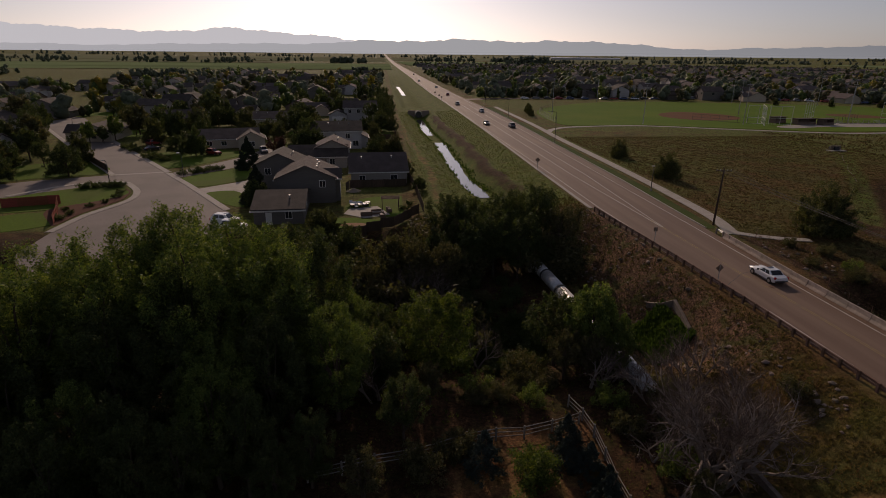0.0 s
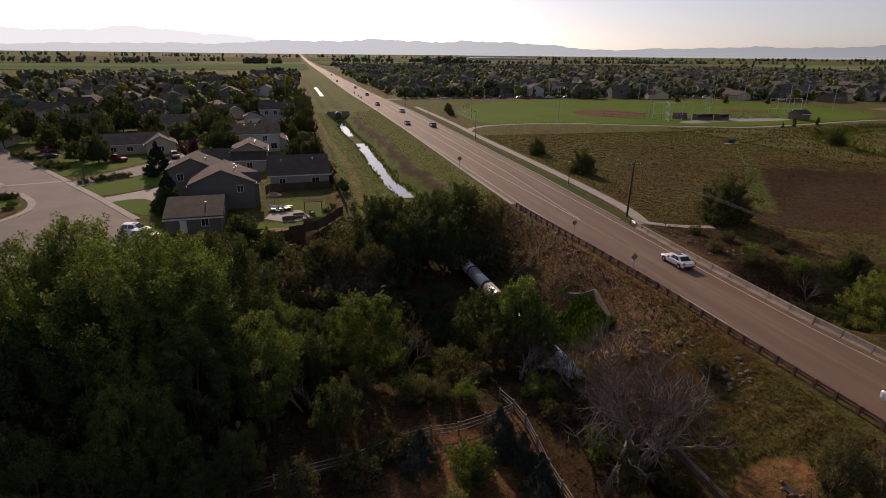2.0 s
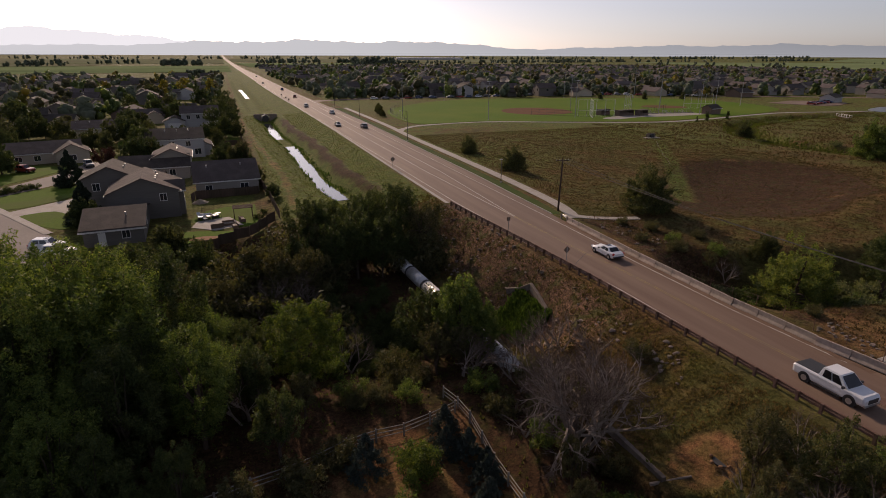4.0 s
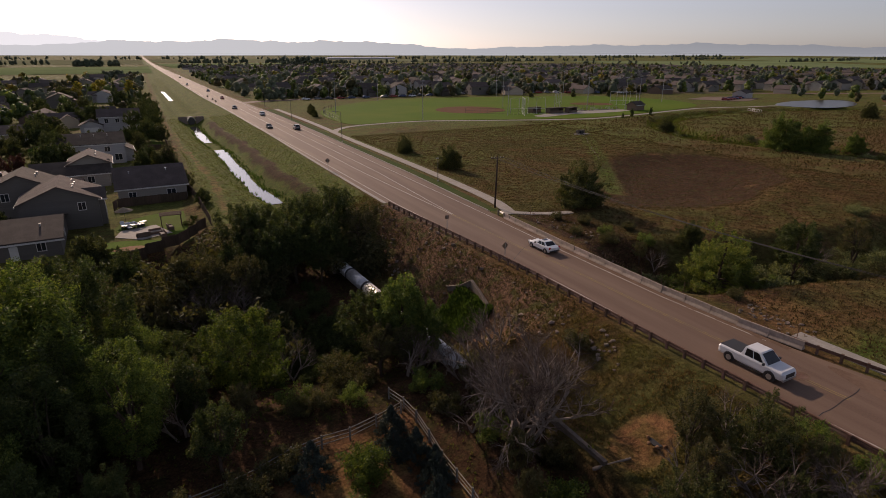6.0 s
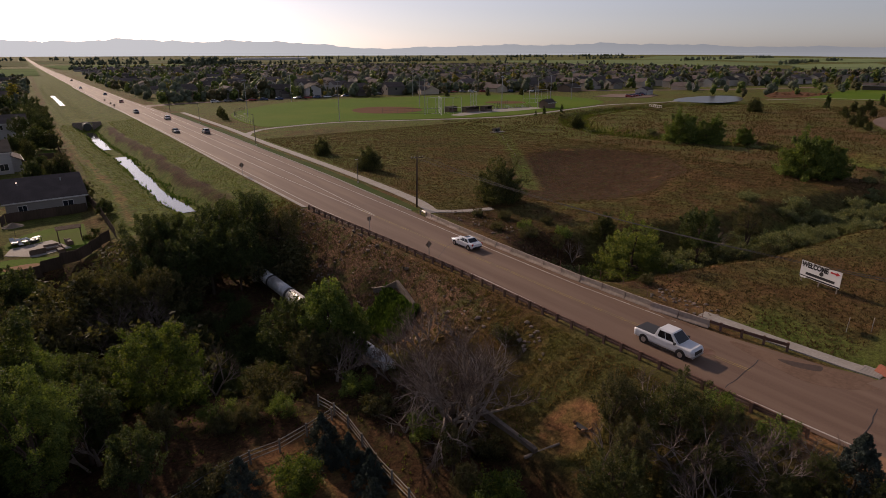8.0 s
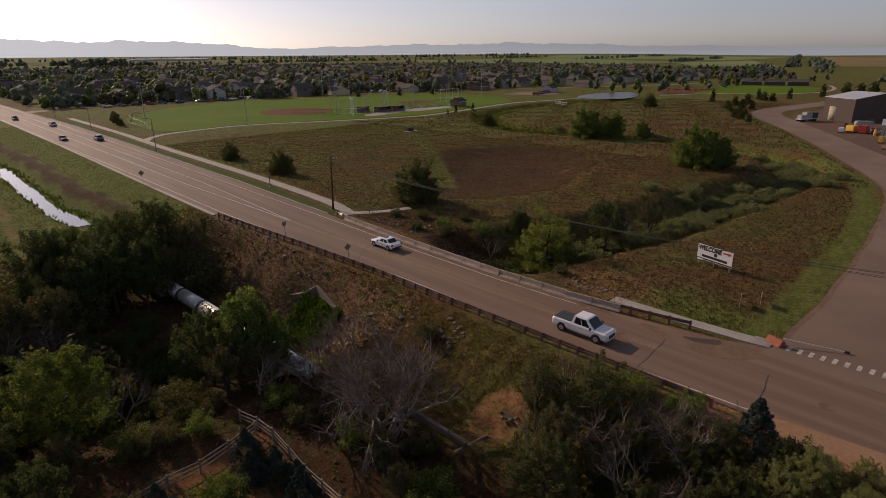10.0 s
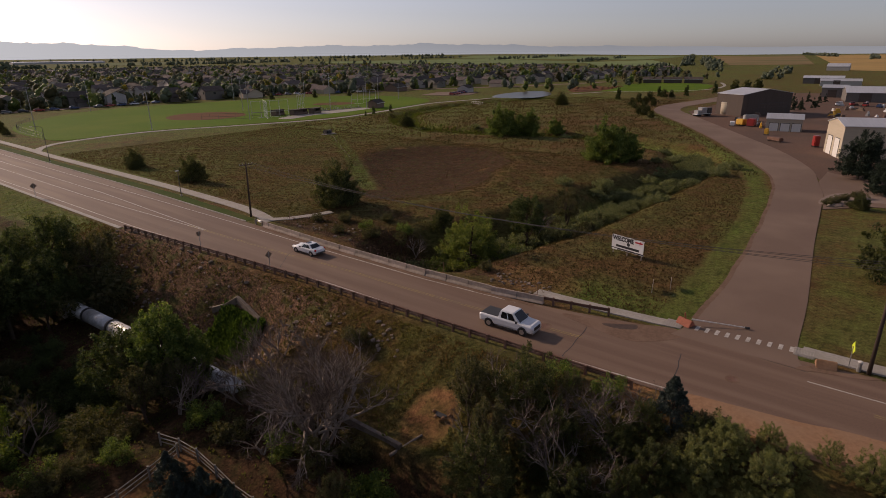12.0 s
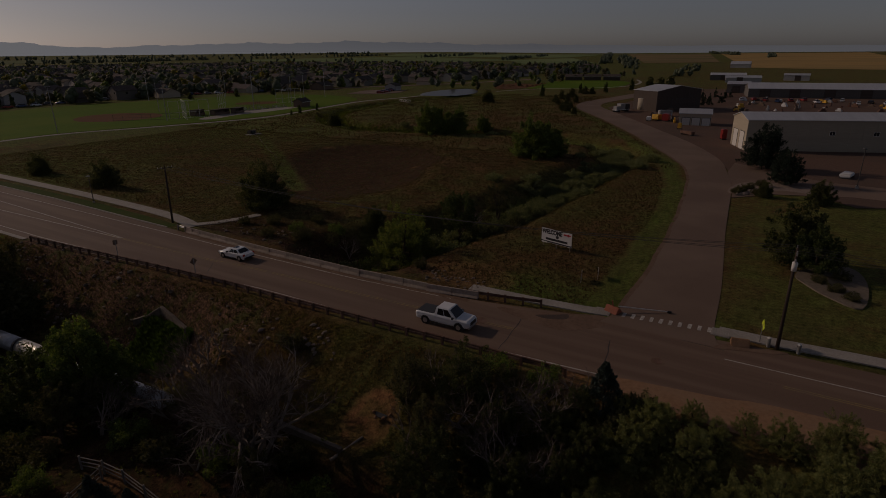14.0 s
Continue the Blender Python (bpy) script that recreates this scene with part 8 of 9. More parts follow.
bm = bmesh.new()
tip, rim_v = bm.verts.new((0, 0, 2.75)), [bm.verts.new((1.5 * math.cos(k * math.pi / 4), 1.5 * math.sin(k * math.pi / 4), 2.1)) for k in range(8)]
for k in range(8):
    bm.faces.new((tip, rim_v[k], rim_v[(k + 1) % 8]))
bmesh.ops.solidify(bm, geom=bm.faces[:], thickness=0.03)
part("canopy", bm, M["canvas"], um)
part("base", tubes(((0, 0, 0), (0, 0, 0.1), 0.35), n=12), M["concrete"], um)
for x, y, a in ((-1.6, 97.6, 10), (0.6, 99.4, 100), (-3.4, 96.6, 190), (-0.6, 95.8, 280)):
    so = thing("garden_sofa", "low garden sofa with tan cushions", "sofa", pose(x, y, Z + 0.07, 0, 0, a), "garden sofas")
    part("frame", boxes((-0.95, 0.95, -0.4, 0.4, 0, 0.3), (-0.95, 0.95, 0.3, 0.4, 0.3, 0.75), (-0.95, -0.8, -0.4, 0.4, 0.3, 0.55), (0.8, 0.95, -0.4, 0.4, 0.3, 0.55)), M["siding_brown"], so)
    for k in (-0.4, 0.4):
        part("cushion", boxes((k - 0.37, k + 0.37, -0.36, 0.28, 0.3, 0.44)), M["canvas"], so)
pg = thing("pergola", "small brown slatted pergola on posts", "pergola", pose(0.9, 101.2, Z))
for x in (-1.5, 1.5):
    for y in (-1.0, 1.0):
        part("post", boxes((x - 0.06, x + 0.06, y - 0.06, y + 0.06, 0, 2.1)), M["fence_wood"], pg)
for k in range(12):
    part("slat", boxes((-1.7, 1.7, -1.2 + 0.2 * k, -1.1 + 0.2 * k, 2.1, 2.2)), M["fence_wood"], pg)
for k in range(9):
    ck = thing("garden_table" if k % 3 else "sun_lounger", "white garden table with chairs pushed aside" if k % 3 else "white sun lounger on the terrace", "table" if k % 3 else "lounger", pose(-6.2 + 0.75 * (k % 5) + random.uniform(-0.2, 0.2), 103.6 - 1.1 * (k // 5) - 0.3 * (k % 2) , Z + 0.05, 0, 0, random.uniform(0, 180)), "terrace furniture")
    if k % 3:
        part("tabletop", boxes((-0.5, 0.5, -0.4, 0.4, 0.66, 0.72)), M["tarp_white"], ck)
        for x in (-0.42, 0.42):
            for y in (-0.32, 0.32):
                part("leg", boxes((x - 0.03, x + 0.03, y - 0.03, y + 0.03, 0, 0.66)), M["steel"], ck)
    else:
        part("seat", boxes((-0.3, 0.3, -0.9, 0.3, 0.3, 0.36)), M["tarp_white"], ck)
        part("backrest", boxes((-0.3, 0.3, 0, 0.75, 0, 0.06)), M["tarp_white"], ck).matrix_basis = pose(0, 0.3, 0.32, 48, 0, 0)
        part("frame", boxes((-0.28, -0.22, -0.85, 0.3, 0, 0.3), (0.22, 0.28, -0.85, 0.3, 0, 0.3)), M["steel"], ck)

# ---- vehicles ----


def loft(bm, sections):
    """Joins rows of points into a closed skin."""
    rows = [[bm.verts.new(p) for p in s] for s in sections]
    n = len(rows[0])
    for a, b in zip(rows, rows[1:]):
        for k in range(n):
            bm.faces.new((a[k], a[(k + 1) % n], b[(k + 1) % n], b[k]))
    bm.faces.new(rows[0][::-1])
    bm.faces.new(rows[-1])
    bmesh.ops.recalc_face_normals(bm, faces=bm.faces)


def hull_section(y, w, z0, z1, tuck):
    return [(-w + tuck, y, z0), (w - tuck, y, z0), (w, y, z0 + 0.2), (w, y, z1 - 0.12), (w - 0.1, y, z1), (-w + 0.1, y, z1), (-w, y, z1 - 0.12), (-w, y, z0 + 0.2)]


SHAPES = {
    # name: length, half width, hull rows (y, half width, bottom, top), cabin (y, half width, z) front to back, roof
    "sedan": (4.8, 0.92, [(-2.4, 0.72, 0.42, 0.66), (-2.2, 0.86, 0.25, 0.78), (-1.5, 0.91, 0.22, 0.90), (-0.7, 0.92, 0.2, 0.98), (1.5, 0.92, 0.2, 1.02), (2.1, 0.88, 0.26, 1.02), (2.4, 0.76, 0.42, 0.92)], (-0.85, -0.1, 1.0, 1.75, 1.44), 1.42),
    "suv": (4.7, 0.94, [(-2.35, 0.76, 0.45, 0.8), (-2.15, 0.9, 0.3, 0.98), (-1.2, 0.93, 0.26, 1.08), (1.9, 0.93, 0.26, 1.10), (2.3, 0.88, 0.34, 1.05)], (-1.05, -0.4, 1.7, 2.2, 1.72), 1.40),
    "pickup": (5.8, 1.0, [(-2.9, 0.84, 0.5, 0.95), (-2.7, 0.96, 0.4, 1.12), (-1.3, 0.99, 0.36, 1.2), (0.75, 1.0, 0.36, 1.2), (0.8, 1.0, 0.4, 1.2), (2.7, 1.0, 0.42, 1.2), (2.88, 0.95, 0.5, 1.15)], (-1.6, -0.75, 0.62, 0.85, 1.93), 1.9),
}


def vehicle(kind, paint, label, m, group="cars"):
    length, hw, rows, (c0, c1, c2, c3, top), _ = SHAPES[kind]
    ob = thing("pickup_truck" if kind == "pickup" else "car", label, "pickup" if kind == "pickup" else "car", None, group)
    bm = bmesh.new()
    loft(bm, [hull_section(y, w, z0, z1, 0.08) for y, w, z0, z1 in rows])
    bmesh.ops.bevel(bm, geom=[e for e in bm.edges if e.calc_length() > 0.6], offset=0.035, segments=1, affect="EDGES")
    body = part("body", bm, paint, ob)
    belt = rows[len(rows) // 2][3] - 0.06
    lo, hi = hw - 0.07, hw - 0.24
    corner = {(a, b): Vector((a * (lo if b in (0, 3) else hi), (c0, c1, c2, c3)[b], belt if b in (0, 3) else top)) for a in (-1, 1) for b in range(4)}
    bm = bmesh.new()
    loft(bm, [[corner[-1, 0], corner[1, 0], corner[1, 3], corner[-1, 3]], [corner[-1, 1], corner[1, 1], corner[1, 2], corner[-1, 2]]])
    bmesh.ops.bevel(bm, geom=list(bm.edges), offset=0.05, segments=2, affect="EDGES")
    part("cabin", bm, paint, ob, smooth_shade=False)

    def pane(name, p, q, r, t, u0, u1, v0, v1):
        """Glass set on one face of the cabin, 1 cm proud; p to q along the foot, t to r along the top."""
        def spot(u, v):
            return p.lerp(q, u).lerp(t.lerp(r, u), v)
        quad = [spot(u0, v0), spot(u1, v0), spot(u1, v1), spot(u0, v1)]
        out = (quad[1] - quad[0]).cross(quad[3] - quad[0]).normalized()
        if out.dot(quad[0] - Vector((0, (c1 + c2) / 2, belt))) < 0:
            out = -out
        g = bmesh.new()
        loft(g, [[v - out * 0.03 for v in quad], [v + out * 0.012 for v in quad]])
        part(name, g, M["car_glass"], ob)

    pane("windscreen", corner[-1, 0], corner[1, 0], corner[1, 1], corner[-1, 1], 0.06, 0.94, 0.08, 0.92)
    pane("rear_window", corner[-1, 3], corner[1, 3], corner[1, 2], corner[-1, 2], 0.08, 0.92, 0.15, 0.9)
    for s in (-1, 1):
        for u0, u1 in ((0.17, 0.50), (0.54, 0.86)):
            pane("side_window", corner[s, 0], corner[s, 3], corner[s, 2], corner[s, 1], u0, u1, 0.12, 0.86)
        part("sill", boxes((s * hw - 0.03, s * hw + 0.012, -length * 0.2, length * 0.2, 0.28, 0.36)), M["plastic"], ob)
        part("headlight", boxes((s * hw * 0.72 - 0.17, s * hw * 0.72 + 0.17, -length / 2 + 0.02, -length / 2 + 0.3, 0.62, 0.80)), M["lamp_clear"], ob)
        part("tail_light", boxes((s * hw * 0.84 - 0.1, s * hw * 0.84 + 0.1, length / 2 - 0.18, length / 2 - 0.01, 0.75, 1.0)), M["lamp_red"], ob)
        part("mirror", boxes((s * (hw + 0.1) - 0.1, s * (hw + 0.1) + 0.1, c0 + 0.25, c0 + 0.4, belt + 0.02, belt + 0.2)), M["plastic"], ob)
        for y in (-length * 0.315, length * 0.31):
            r = 0.40 if kind == "pickup" else 0.33
            part("wheel_arch", tubes(((s * (hw - 0.3), y, r * 1.04), (s * (hw + 0.004), y, r * 1.04), r * 1.2), n=18), M["plastic"], ob)
            wh = part("tyre", tubes(((s * (hw - 0.24), y, r), (s * (hw + 0.02), y, r), r), n=18), M["tyre"], ob)
            part("rim", tubes(((s * (hw - 0.02), y, r), (s * (hw + 0.035), y, r), r * 0.62), n=12), M["rim"], wh)
    part("bumper", boxes((-hw + 0.15, hw - 0.15, -length / 2 - 0.03, -length / 2 + 0.12, 0.38, 0.55)), M["plastic"] if kind != "pickup" else M["rim"], ob)
    part("rear_bumper", boxes((-hw + 0.15, hw - 0.15, length / 2 - 0.12, length / 2 + 0.04, 0.42, 0.58)), M["plastic"] if kind != "pickup" else M["rim"], ob)
    if kind == "pickup":
        part("bed_cover", boxes((-0.86, 0.86, 0.9, 2.78, 1.19, 1.23)), M["plastic"], ob, "black bed cover")
        part("grille", boxes((-0.55, 0.55, -2.93, -2.86, 0.62, 0.95)), M["plastic"], ob)
    else:
        part("sunroof" if kind == "sedan" else "roof_rail", boxes((-0.35, 0.35, c1 + 0.1, c1 + 0.6, top + 0.018, top + 0.026)), M["car_glass"], ob)
    ob.matrix_basis = m
    return ob


vehicle("pickup", M["paint_white"], "white crew-cab pickup with a black bed cover on the road", pose(42.6, 25.4, 0.01, 0, 0, 1.5))
sd = vehicle("sedan", M["paint_white"], "white sedan with dark glass on the road", pose(45.3, 58.6, 0.01, 0, 0, 181))
s1 = vehicle("suv", M["paint_grey"], "grey estate car on the road", pose(46.6, 206, 0.01, 0, 0, 180))
b1 = vehicle("sedan", M["paint_black"], "black saloon car on the road", pose(38.6, 214, 0.01, 0, 0, 0))
r1 = vehicle("suv", M["paint_red"], "dark red car parked by the estate", pose(41.2, 372, 0.01, 0, 0, 0))
w1 = vehicle("suv", M["paint_white"], "white car parked by the estate", at(2.0, 246, 10, 0.05))
pool = [sd, s1, b1, r1, w1]


def far_car(paint, label, x, y, turn):
    """A car seen far off: body, glass and wheels only."""
    ob = thing("car", label, "car", None, "far cars")
    bm = bmesh.new()
    loft(bm, [hull_section(yy, w, z0, z1, 0.08) for yy, w, z0, z1 in SHAPES["suv"][2]])
    part("body", bm, paint, ob)
    bm = bmesh.new()
    loft(bm, [[(-0.86, -1.05, 1.02), (0.86, -1.05, 1.02), (0.86, 2.1, 1.02), (-0.86, 2.1, 1.02)], [(-0.7, -0.35, 1.6), (0.7, -0.35, 1.6), (0.7, 1.75, 1.6), (-0.7, 1.75, 1.6)]])
    part("cabin_glass", bm, M["car_glass"], ob)
    part("roof", boxes((-0.7, 0.7, -0.38, 1.78, 1.6, 1.66)), paint, ob)
    for s in (-1, 1):
        for yy in (-1.45, 1.45):
            part("tyre", tubes(((s * 0.7, yy, 0.33), (s * 0.94, yy, 0.33), 0.33), n=10), M["tyre"], ob)
    ob.matrix_basis = at(x, y, turn, 0.1)
    return ob


far_pool = [far_car(M["paint_" + c], f"{c} car standing beside the estate", 84 + 7 * k, 341, 90) for k, c in enumerate(("white", "grey", "black", "red", "blue"))]
cr = random.Random(3)
for x, y, a in [(38.5, 300, 0), (44.8, 262, 180), (41.5, 455, 180), (34.5, 560, 0), (39.0, 740, 180)]:
    copy_thing(cr.choice(pool if y < 310 else far_pool), pose(x, y, 0.01, 0, 0, a))
for k in range(30):
    i = 120 + 6.2 * k + cr.uniform(-1, 1)
    y = float(np.interp(i, [80, 150, 200, 255, 300], [347, 345, 349, 334, 306])) - 5.8
    if cr.random() < 0.8:
        copy_thing(cr.choice(far_pool), at(i, y, 90 + float(np.interp(i, [80, 200, 255, 300], [0, 0, -12, -28])) + cr.choice([0, 180]), 0.1))
for k in range(9):
    copy_thing(cr.choice(far_pool), at(302 + 4.4 * k, 228 + 1.4 * k, 20, 0.16))
for x, y, a in [(-24.2, 89.6, 80), (-26.4, 93.2, 75)]:
    copy_thing(w1, at(x, y, a, 0.05))
for x, y, a in [(-1.0, 240, 10), (1.6, 238, 5), (-69.5, 181, 148), (-34, 165, 20), (-18.5, 232, 0), (-47, 162, 60), (-66, 170, 148), (-98, 205, 148)]:
    copy_thing(cr.choice(pool), at(x, y, a, 0.05))

# ---- industrial yard ----
solid("gravel_yard", slab([(149, 12.6), (172, 22), (195, 34.5), (225, 51), (250, 65), (268, 72), (320, 70), (420, 60), (430, -60), (180, -80), (150, -50), (118, -24), (112, -12), (126, 0), (134, 9.0)], -0.6, 0.05), M["gravel"], "reddish gravel yard with wheel tracks", "yard", kind="structure")
solid("drive_to_yard", slab([(110, 6.4), (122, 7.4), (134, 9.4), (146, 9), (132, -8), (128, -40), (118, -40), (120, -12), (116, 0)], -0.6, 0.075), M["asphalt_side"], "pale asphalt drive into the yard", "driveway", kind="structure")


def metal_hall(m, w, d, eave, rise, axis, wall, doors, label, wins=()):
    ob = thing("metal_hall", label, "industrial building", m, "industrial buildings")
    bm = bmesh.new()
    gable_body(bm, 0, w, 0, d, -0.5, eave, rise, axis)
    part("wall", bm, M[wall], ob)
    bm = bmesh.new()
    gable_roof(bm, 0, w, 0, d, eave + 0.03, rise, axis, 0.3, 0.15)
    part("roof", bm, M["metal_roof"], ob)
    for x, y, ww, hh, face in doors:
        # doors of all but tan and low halls take the shade-darkened siding
        dr_ = part("roller_door", boxes((-ww / 2, ww / 2, -0.05, 0.03, 0, hh)), M["trim"] if "tan" in label or "low" in label else M["siding_dark_shaded"], ob)
        slat = mesh_of("slat", boxes((-ww / 2, ww / 2, -0.075, -0.048, 0.03, hh / 8 - 0.03)), M["trim"] if "tan" in label or "low" in label else M["siding_dark_shaded"])
        for k in range(8):
            share("slat", slat, dr_, pose(0, 0, hh * k / 8))
        dr_.matrix_basis = pose(x, y, 0, 0, 0, {"s": 0, "e": 90, "n": 180, "w": 270}[face])
        part("door_frame", boxes((-ww / 2 - 0.15, -ww / 2, -0.08, 0.03, 0, hh + 0.15), (ww / 2, ww / 2 + 0.15, -0.08, 0.03, 0, hh + 0.15), (-ww / 2, ww / 2, -0.08, 0.03, hh, hh + 0.15)), M["steel"], dr_)
    for x, y, z, ww, hh, face in wins:
        window(ob, x, y, z, ww, hh, face)
    seam = mesh_of("seam", boxes((-0.04, 0.04, -0.05, 0.0, 0, eave)), M[wall])
    for k in range(1, int(w / 3)):
        share("seam", seam, ob, pose(3.0 * k, 0, 0))
    return ob


# local x runs along the side that faces the road
metal_hall(pose(166.0, 8.6, -0.05, 0, 0, 291), 44, 12, 7.8, 1.4, "x", "siding_tan", [(0, 3.4, 3.2, 4.6, "w"), (0, 8.6, 3.2, 4.6, "w")], "tan metal workshop with tall end doors", [(20, 0, 4.2, 1.2, 0.9, "s"), (30, 0, 4.2, 1.2, 0.9, "s")])
metal_hall(pose(256.8, 48.8, -0.05, 0, 0, 327), 26, 13.5, 8.4, 1.9, "y", "siding_dark_shaded", [(16, 0, 15, 4.8, "s")], "large brown metal hall with a wide door")
metal_hall(pose(214.4, 32.7, -0.05, 0, 0, 278), 10.2, 8, 4.0, 1.3, "x", "siding_tan", [(2.2, 0, 2.5, 2.6, "s"), (5.4, 0, 2.5, 2.6, "s"), (8.6, 0, 2.5, 2.6, "s")], "low tan shed with three white doors")
metal_hall(pose(357, 21, -0.05, 0, 0, 280), 95, 18, 4.6, 2.6, "x", "siding_grey", [(8, 0, 5, 4.4, "s"), (22, 0, 5, 4.4, "s"), (38, 0, 5, 4.4, "s"), (54, 0, 5, 4.4, "s"), (70, 0, 5, 4.4, "s")], "long grey warehouse with open bays")
metal_hall(pose(387, 34.5, -0.05, 0, 0, 271), 12, 14, 5.2, 1.3, "x", "siding_grey", [(5, 0, 4, 4, "s")], "grey metal hall behind the yard")
metal_hall(pose(510, 47.4, -0.05, 0, 0, 276), 25, 16, 3.6, 1.4, "x", "siding_white", [(10, 0, 4, 4, "s")], "pale metal hall behind the yard")
metal_hall(pose(542, 62.3, -0.05, 0, 0, 274), 27, 16, 4.4, 1.4, "x", "siding_grey", [(10, 0, 4, 4, "s")], "grey metal hall at the edge of the grain field")
metal_hall(pose(555, 8.8, -0.05, 0, 0, 268), 18, 12, 4.2, 1.2, "x", "siding_white", [(10, 0, 4, 4, "s")], "pale metal hall at the edge of the grain field")
metal_hall(pose(900, 80, -0.05, 0, 0, 268), 24, 16, 5.0, 3.6, "x", "siding_white", [], "pale farm barn in the grain field")
metal_hall(pose(800, 2760, 4.6, 0, 0, 355), 330, 70, 9, 2, "x", "siding_white", [], "very long white-roofed warehouse on the plain")
for x, y, r, h in ((263.4, 55.6, 2.4, 5.0),):
    tk = thing("storage_tank", "tan upright storage tank beside the hall", "tank", pose(x, y, 0))
    part("shell", tubes(((0, 0, -0.2), (0, 0, h), r), n=24), M["siding_tan"], tk, smooth_shade=True)
    part("lid", tubes(((0, 0, h), (0, 0, h + 0.5), r, 0.3), n=24), M["siding_white"], tk)
tr = thing("flatbed_trailer", "white flatbed trailer loaded with machinery", "trailer", pose(251, 62, 0.05, 0, 0, 155))
part("bed", boxes((-4.5, 4.5, -1.2, 1.2, 0.8, 1.0)), M["tarp_white"], tr)
part("load", boxes((-1.5, 1.5, -1, 1, 1.0, 3.4), (1.6, 3.8, -0.9, 0.9, 1.0, 2.4)), M["galv"], tr)
part("cab", boxes((-4.2, -2.0, -1.1, 1.1, 1.0, 3.2)), M["steel"], tr)
for x in (-3.2, -2.2, 2.2, 3.2):
    part("tyre", tubes(((x, -1.25, 0.45), (x, 1.25, 0.45), 0.45), n=12), M["tyre"], tr)
for x, y, w, d, h, c, lab in [(224, 38.7, 3, 2.4, 2.6, "paint_red", "red steel container box"), (225.5, 42.2, 3, 2.2, 2.2, "yellow_machine", "yellow fuel tank skid"), (222.5, 44.5, 3.6, 1.6, 1.5, "tarp_white", "white horizontal propane tank"), (240, 42, 5, 2.4, 2.4, "galv", "grey steel skip"), (184, 15.4, 1.6, 1.4, 3.0, "paint_red", "red machine by the workshop"), (189.5, 26, 5, 1.4, 1.2, "rust", "stack of rusty pipe"), (203, 30.5, 1.2, 1.2, 2.0, "yellow_machine", "yellow bollard frame"), (150, -22, 3, 1.8, 1.6, "yellow_machine", "yellow skid loader"), (146, -28, 5, 2.2, 1.6, "tarp_white", "white covered trailer"), (139, -12, 4, 2.0, 1.0, "tarp_white", "low white trailer")]:
    ob = thing("yard_equipment", lab + " standing in the yard", "equipment", at(x, y, random.uniform(0, 180), 0.06), "yard equipment")
    bm = boxes((-w / 2, w / 2, -d / 2, d / 2, 0.25, h))
    bmesh.ops.bevel(bm, geom=list(bm.edges), offset=min(0.18, h * 0.2), segments=2, affect="EDGES")
    part("body", bm, M[c], ob)
    for k in (-0.4, 0.4):
        part("skid", boxes((w * k - 0.1, w * k + 0.1, -d / 2, d / 2, -0.1, 0.3)), M["steel"], ob)
junk = random.Random(8)
for k in range(110):
    x, y = junk.uniform(262, 345), junk.uniform(-60, 22)
    if k > 90:
        x, y = junk.uniform(215, 262), junk.uniform(30, 50)
        if y > 28 + (x - 205) * 0.62:
            continue
    ob = thing("scrap_pile", "heap of scrap machinery in the yard", "scrap", at(x, y, junk.uniform(0, 360), 0.05), "scrap heaps")
    w, d, h = junk.uniform(0.8, 3.2), junk.uniform(0.6, 1.6), junk.uniform(0.6, 2.0)
    bm = boxes((-w / 2, w / 2, -d / 2, d / 2, 0, h * 0.5), (-w / 4, w / 3, -d / 3, d / 3, h * 0.5, h))
    bmesh.ops.bevel(bm, geom=list(bm.edges), offset=0.06, segments=1, affect="EDGES")
    part("chassis", bm, M[junk.choice(["rust", "rust", "steel", "galv", "yellow_machine", "tarp_white", "siding_brown"])], ob)
    part("boom", tubes(((0, 0, h * 0.4), (w * 0.6, 0, h * junk.uniform(0.9, 1.6)), 0.08), n=6), M["rust"], ob)
for k in range(14):
    copy_thing(junk.choice(far_pool), at(junk.uniform(326, 346), -48 + 5.4 * k, junk.uniform(60, 120), 0.06))
for x, y, h in [(338, 41, 5), (311, 34.6, 5), (313, 30, 5), (348.6, 36, 5.5), (306, 36, 4.6), (318, 29, 4), (300, 33, 5), (344, 31, 5), (352, 29, 4.5), (296, 36, 5)]:
    plant("far_d", x, y, h)
# landscaped bed and lamp by the drive
solid("stone_bed", slab(rounded([(113.5, 7.0), (118, 7.4), (124.6, 5.4), (126.5, 0), (124, -6), (119.5, -6), (119.8, -1), (116, 3)], 4), -0.5, 0.09), M["rock"], "pale gravel landscaping bed", "planting bed", kind="structure")
solid("stone_bed_near", slab(rounded([(73, -3.6), (76, -4.6), (79, -9), (74, -10.5), (66, -9.5), (68, -6.4), (71, -4.4)], 4), -0.5, 0.14), M["rock"], "pale gravel landscaping bed round a tree", "planting bed", kind="structure")
for x, y, h in [(114, 6.2, 1.3), (116, 5.4, 1.4), (119, 4.4, 1.5), (122, 2.6, 1.6), (115, 3.0, 1.2), (72, -6, 1.2), (70, -7.4, 1.2), (74, -8, 1.3), (68, -8.6, 1.1)]:
    plant("bush_dull", x, y, h)
for x, y in ((112.5, 5.6), (113.6, 4.4), (115, 6.8), (117, 6.4)):
    boulder(x, y, 1.3)
yl = thing("yard_lamp", "dark square yard lamp on a pole", "street lamp", at(128, -13, 200))
part("pole", tubes(((0, 0, -0.2), (0, 0, 7.5), 0.08), n=8), M["steel"], yl)
part("head", boxes((-0.9, 0.1, -0.2, 0.2, 7.4, 7.6)), M["steel"], yl)
part("base", tubes(((0, 0, -0.2), (0, 0, 0.7), 0.3), n=12), M["concrete"], yl)

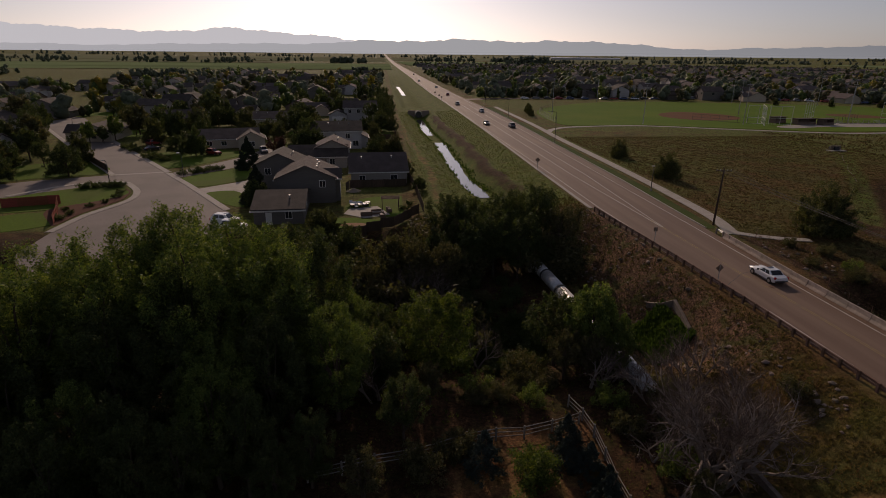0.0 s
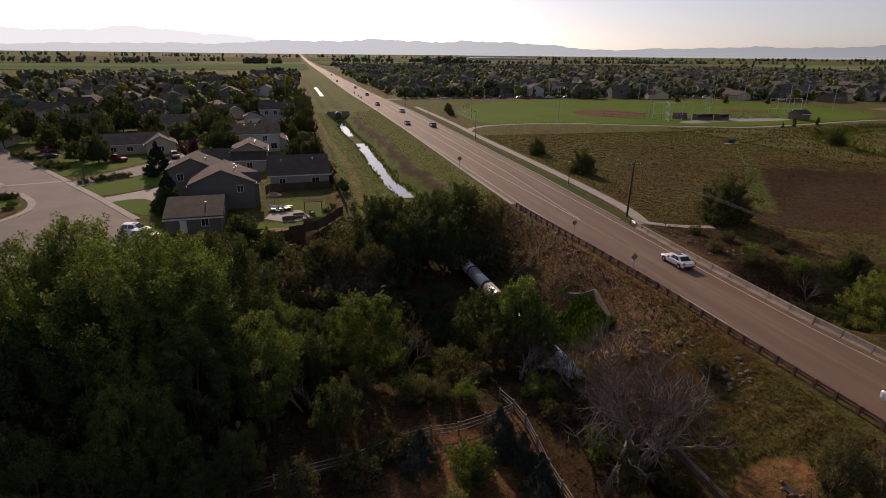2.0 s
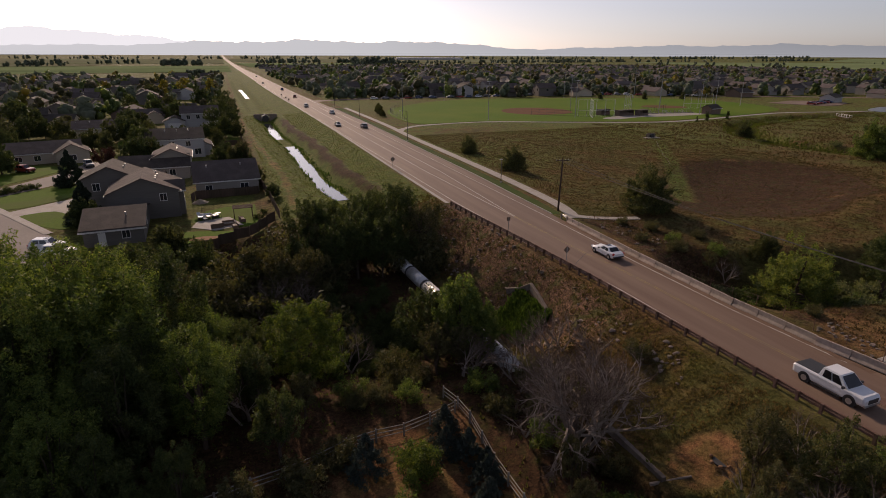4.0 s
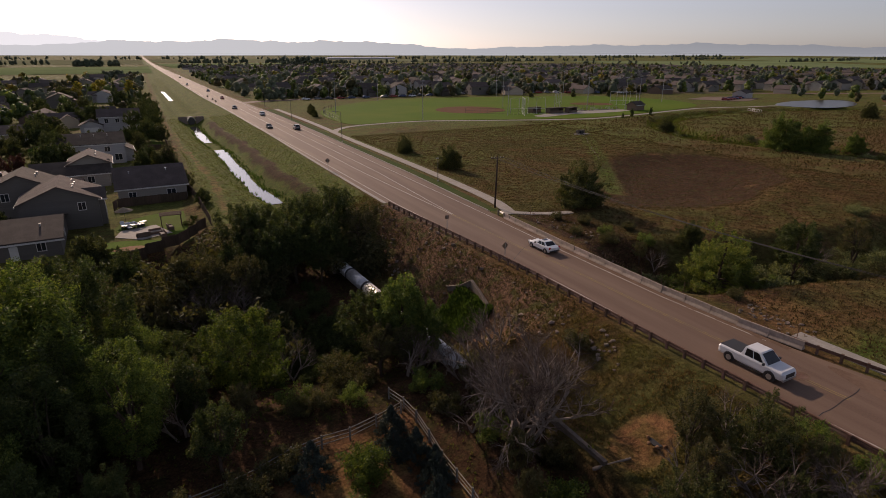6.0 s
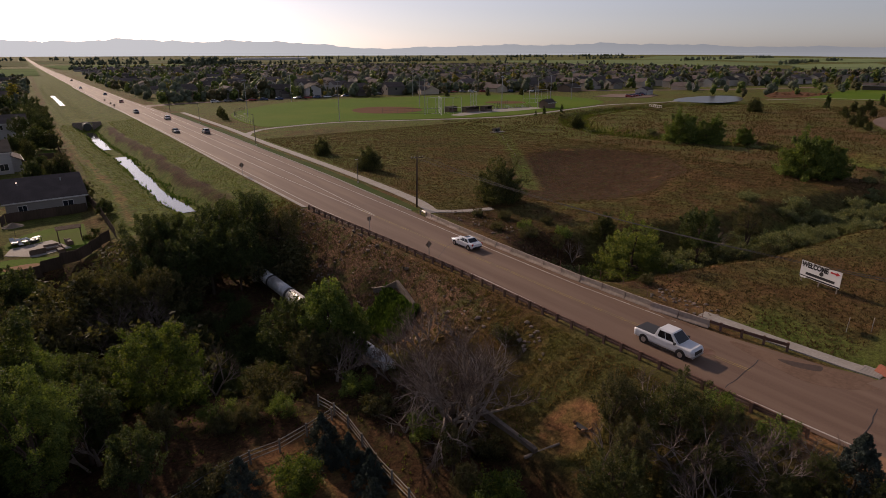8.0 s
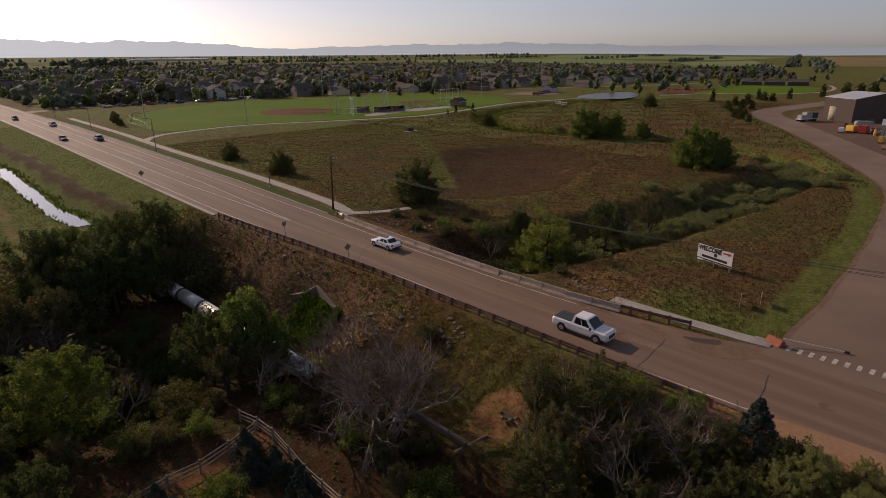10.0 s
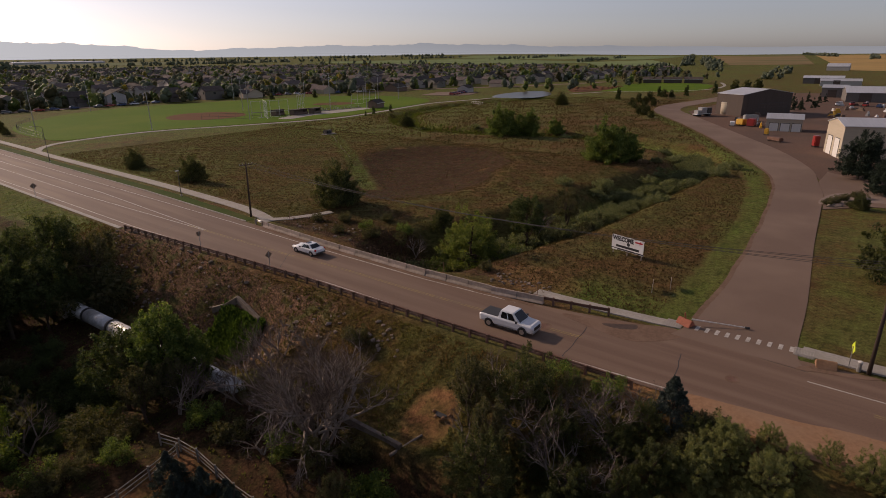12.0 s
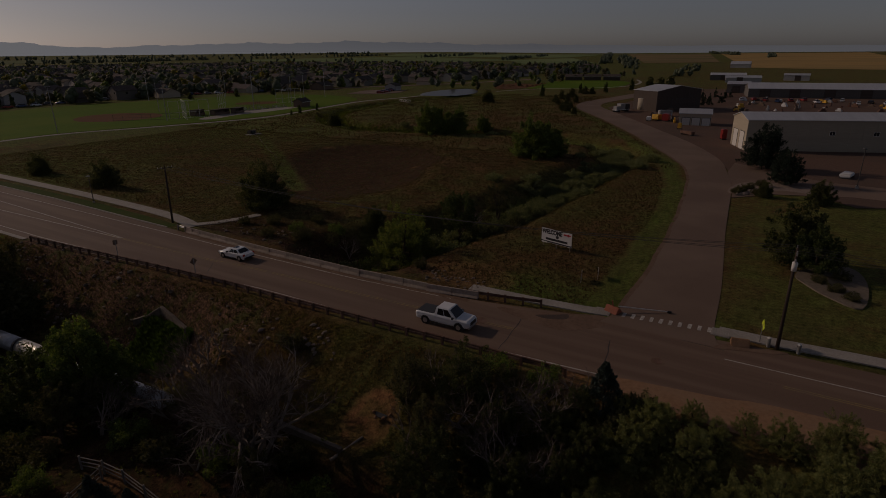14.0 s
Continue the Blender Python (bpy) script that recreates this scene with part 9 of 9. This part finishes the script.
# ---- grass tufts, reeds and weeds ----


def bank_spread(rng, n):
    x, y = rng.uniform(27, 38.4, n), rng.uniform(8, 100, n)
    keep = (x < np.interp(y, *ROAD_L) - 1.2) & (np.hypot(x - 30, y - 25) > 2.4)
    return x[keep], y[keep], rng.uniform(0.5, 1.3, keep.sum()) * np.where(y[keep] < 41, 0.4, 1.0)


def patch_spread(rng, n):
    x, y = rng.uniform(27.2, 37.4, n), rng.uniform(12, 41, n)
    keep = (np.hypot((x - 29.8) / 1.3, y - 25) > 2.4) & (rng.uniform(0, 1, n) < 0.45 + 0.55 * (np.sin(y * 2.6 + 0.5 * np.sin(x)) > -0.1))
    return x[keep], y[keep], rng.uniform(0.5, 1.3, keep.sum())


def field_spread(rng, n):
    x, y = rng.uniform(51, 135, n), rng.uniform(14, 180, n)
    keep = (x > np.interp(y, [76, 86, 104, 124, 176], [53, 55.5, 56.5, 57, 57.4])) & ((y > 75) | (x > 52.6)) & (y > np.interp(x, [50, 92, 116, 138], [14, 15, 18, 24]) + 1)
    keep &= y < np.interp(x, [58, 70, 97, 128, 162], [190, 200, 203, 192, 181])
    keep &= (basin(x, y) > 0.95) | (rng.uniform(0, 1, n) < 0.25)
    return x[keep], y[keep], rng.uniform(0.4, 1.2, keep.sum())


def meadow_spread(rng, n):
    x, y = rng.uniform(132, 330, n), rng.uniform(14, 190, n)
    road = np.interp(x, [132, 147, 160, 187, 220, 245, 262, 275, 330], [18, 23, 29.5, 42.6, 61, 76, 85, 89, 87])
    keep = (y > road + 1.5) & (y < np.interp(x, [132, 162, 191, 249, 330], [190, 183, 186, 196, 187])) & (np.hypot((x - 328) / 37, (y - 189) / 21) > 1) & (rng.uniform(0, 1, n) < 0.35 + 0.65 * (np.sin(x * 0.21) * np.sin(y * 0.27 + x * 0.05) > -0.2))
    return x[keep], y[keep], rng.uniform(0.5, 1.4, keep.sum())


def verge_spread(rng, n):
    y = rng.uniform(92, 275, n)
    x = rng.uniform(7, 34.4, n)
    off = x - np.interp(y, [110, 130, 187, 222, 268], [21.5, 19, 18.6, 16.4, 16.4])
    keep = (np.abs(off) > 2.0) & ((off < 2.6) | (off > 7.6)) & (np.abs(x - np.interp(y, [100, 133, 192, 269], [9.8, 10.6, 7.7, 5.7])) > 1.0)
    return x[keep], y[keep], rng.uniform(0.5, 1.4, keep.sum())


def reed_spread(rng, n):
    t = rng.uniform(0, 1, n)
    y = 52.5 + 8.0 * t
    x = 29.6 + 4.0 * rng.uniform(0, 1, n)
    side = rng.uniform(0, 1, n) < 0.93
    yy = rng.uniform(105, 266, n)
    xx = np.interp(yy, [110, 130, 187, 222, 268], [21.5, 19, 18.6, 16.4, 16.4]) + np.where(rng.uniform(0, 1, n) < 0.7, 2.1, -2.0) + rng.normal(size=n) * 0.4
    x, y = np.where(side, x, xx), np.where(side, y, yy)
    return x, y, rng.uniform(0.6, 1.3, n)


def sedge_spread(rng, n):
    i = rng.uniform(6.5, 13.8, n)
    x, y = (np.interp(i, range(15), [p[k] for p in CREEK_E]) for k in (0, 1))
    x, y = x + rng.normal(size=n) * 2.6, y + rng.normal(size=n) * 2.6
    return x, y, rng.uniform(0.5, 1.3, n)


def valley_spread(rng, n):
    x, y = rng.uniform(-14, 28, n), rng.uniform(26, 90, n)
    keep = ~((x > 3) & (x < 16.6) & (y < 39.5))
    return x[keep], y[keep], rng.uniform(0.5, 1.4, keep.sum())


scatter_tufts("bank_grass", "dry grass and weeds on the road bank", 16000, bank_spread, 0.20, M["grass_tuft"], 1)
scatter_tufts("field_grass", "dry tussock grass of the open field", 120000, field_spread, 0.19, M["field_tuft"], 2)
scatter_tufts("patch_grass", "short rough grass beside the old ditch", 14000, patch_spread, 0.15, M["patch_tuft"], 8)
scatter_tufts("meadow_grass", "dry tussock grass along the winding creek", 60000, meadow_spread, 0.30, M["field_tuft"], 6)
scatter_tufts("verge_grass", "rough grass along the canal", 15000, verge_spread, 0.17, M["verge_tuft"], 3)
scatter_tufts("reed_beds", "green reeds in the creek and along the canal", 11000, reed_spread, 0.5, M["reed"], 4, "reeds")
scatter_tufts("creek_sedge", "green sedge and weeds along the winding creek", 16000, sedge_spread, 0.62, M["verge_tuft"], 7, "sedge")
scatter_tufts("undergrowth", "dull weeds under the trees", 5000, valley_spread, 0.2, M["verge_tuft"], 5, "undergrowth")
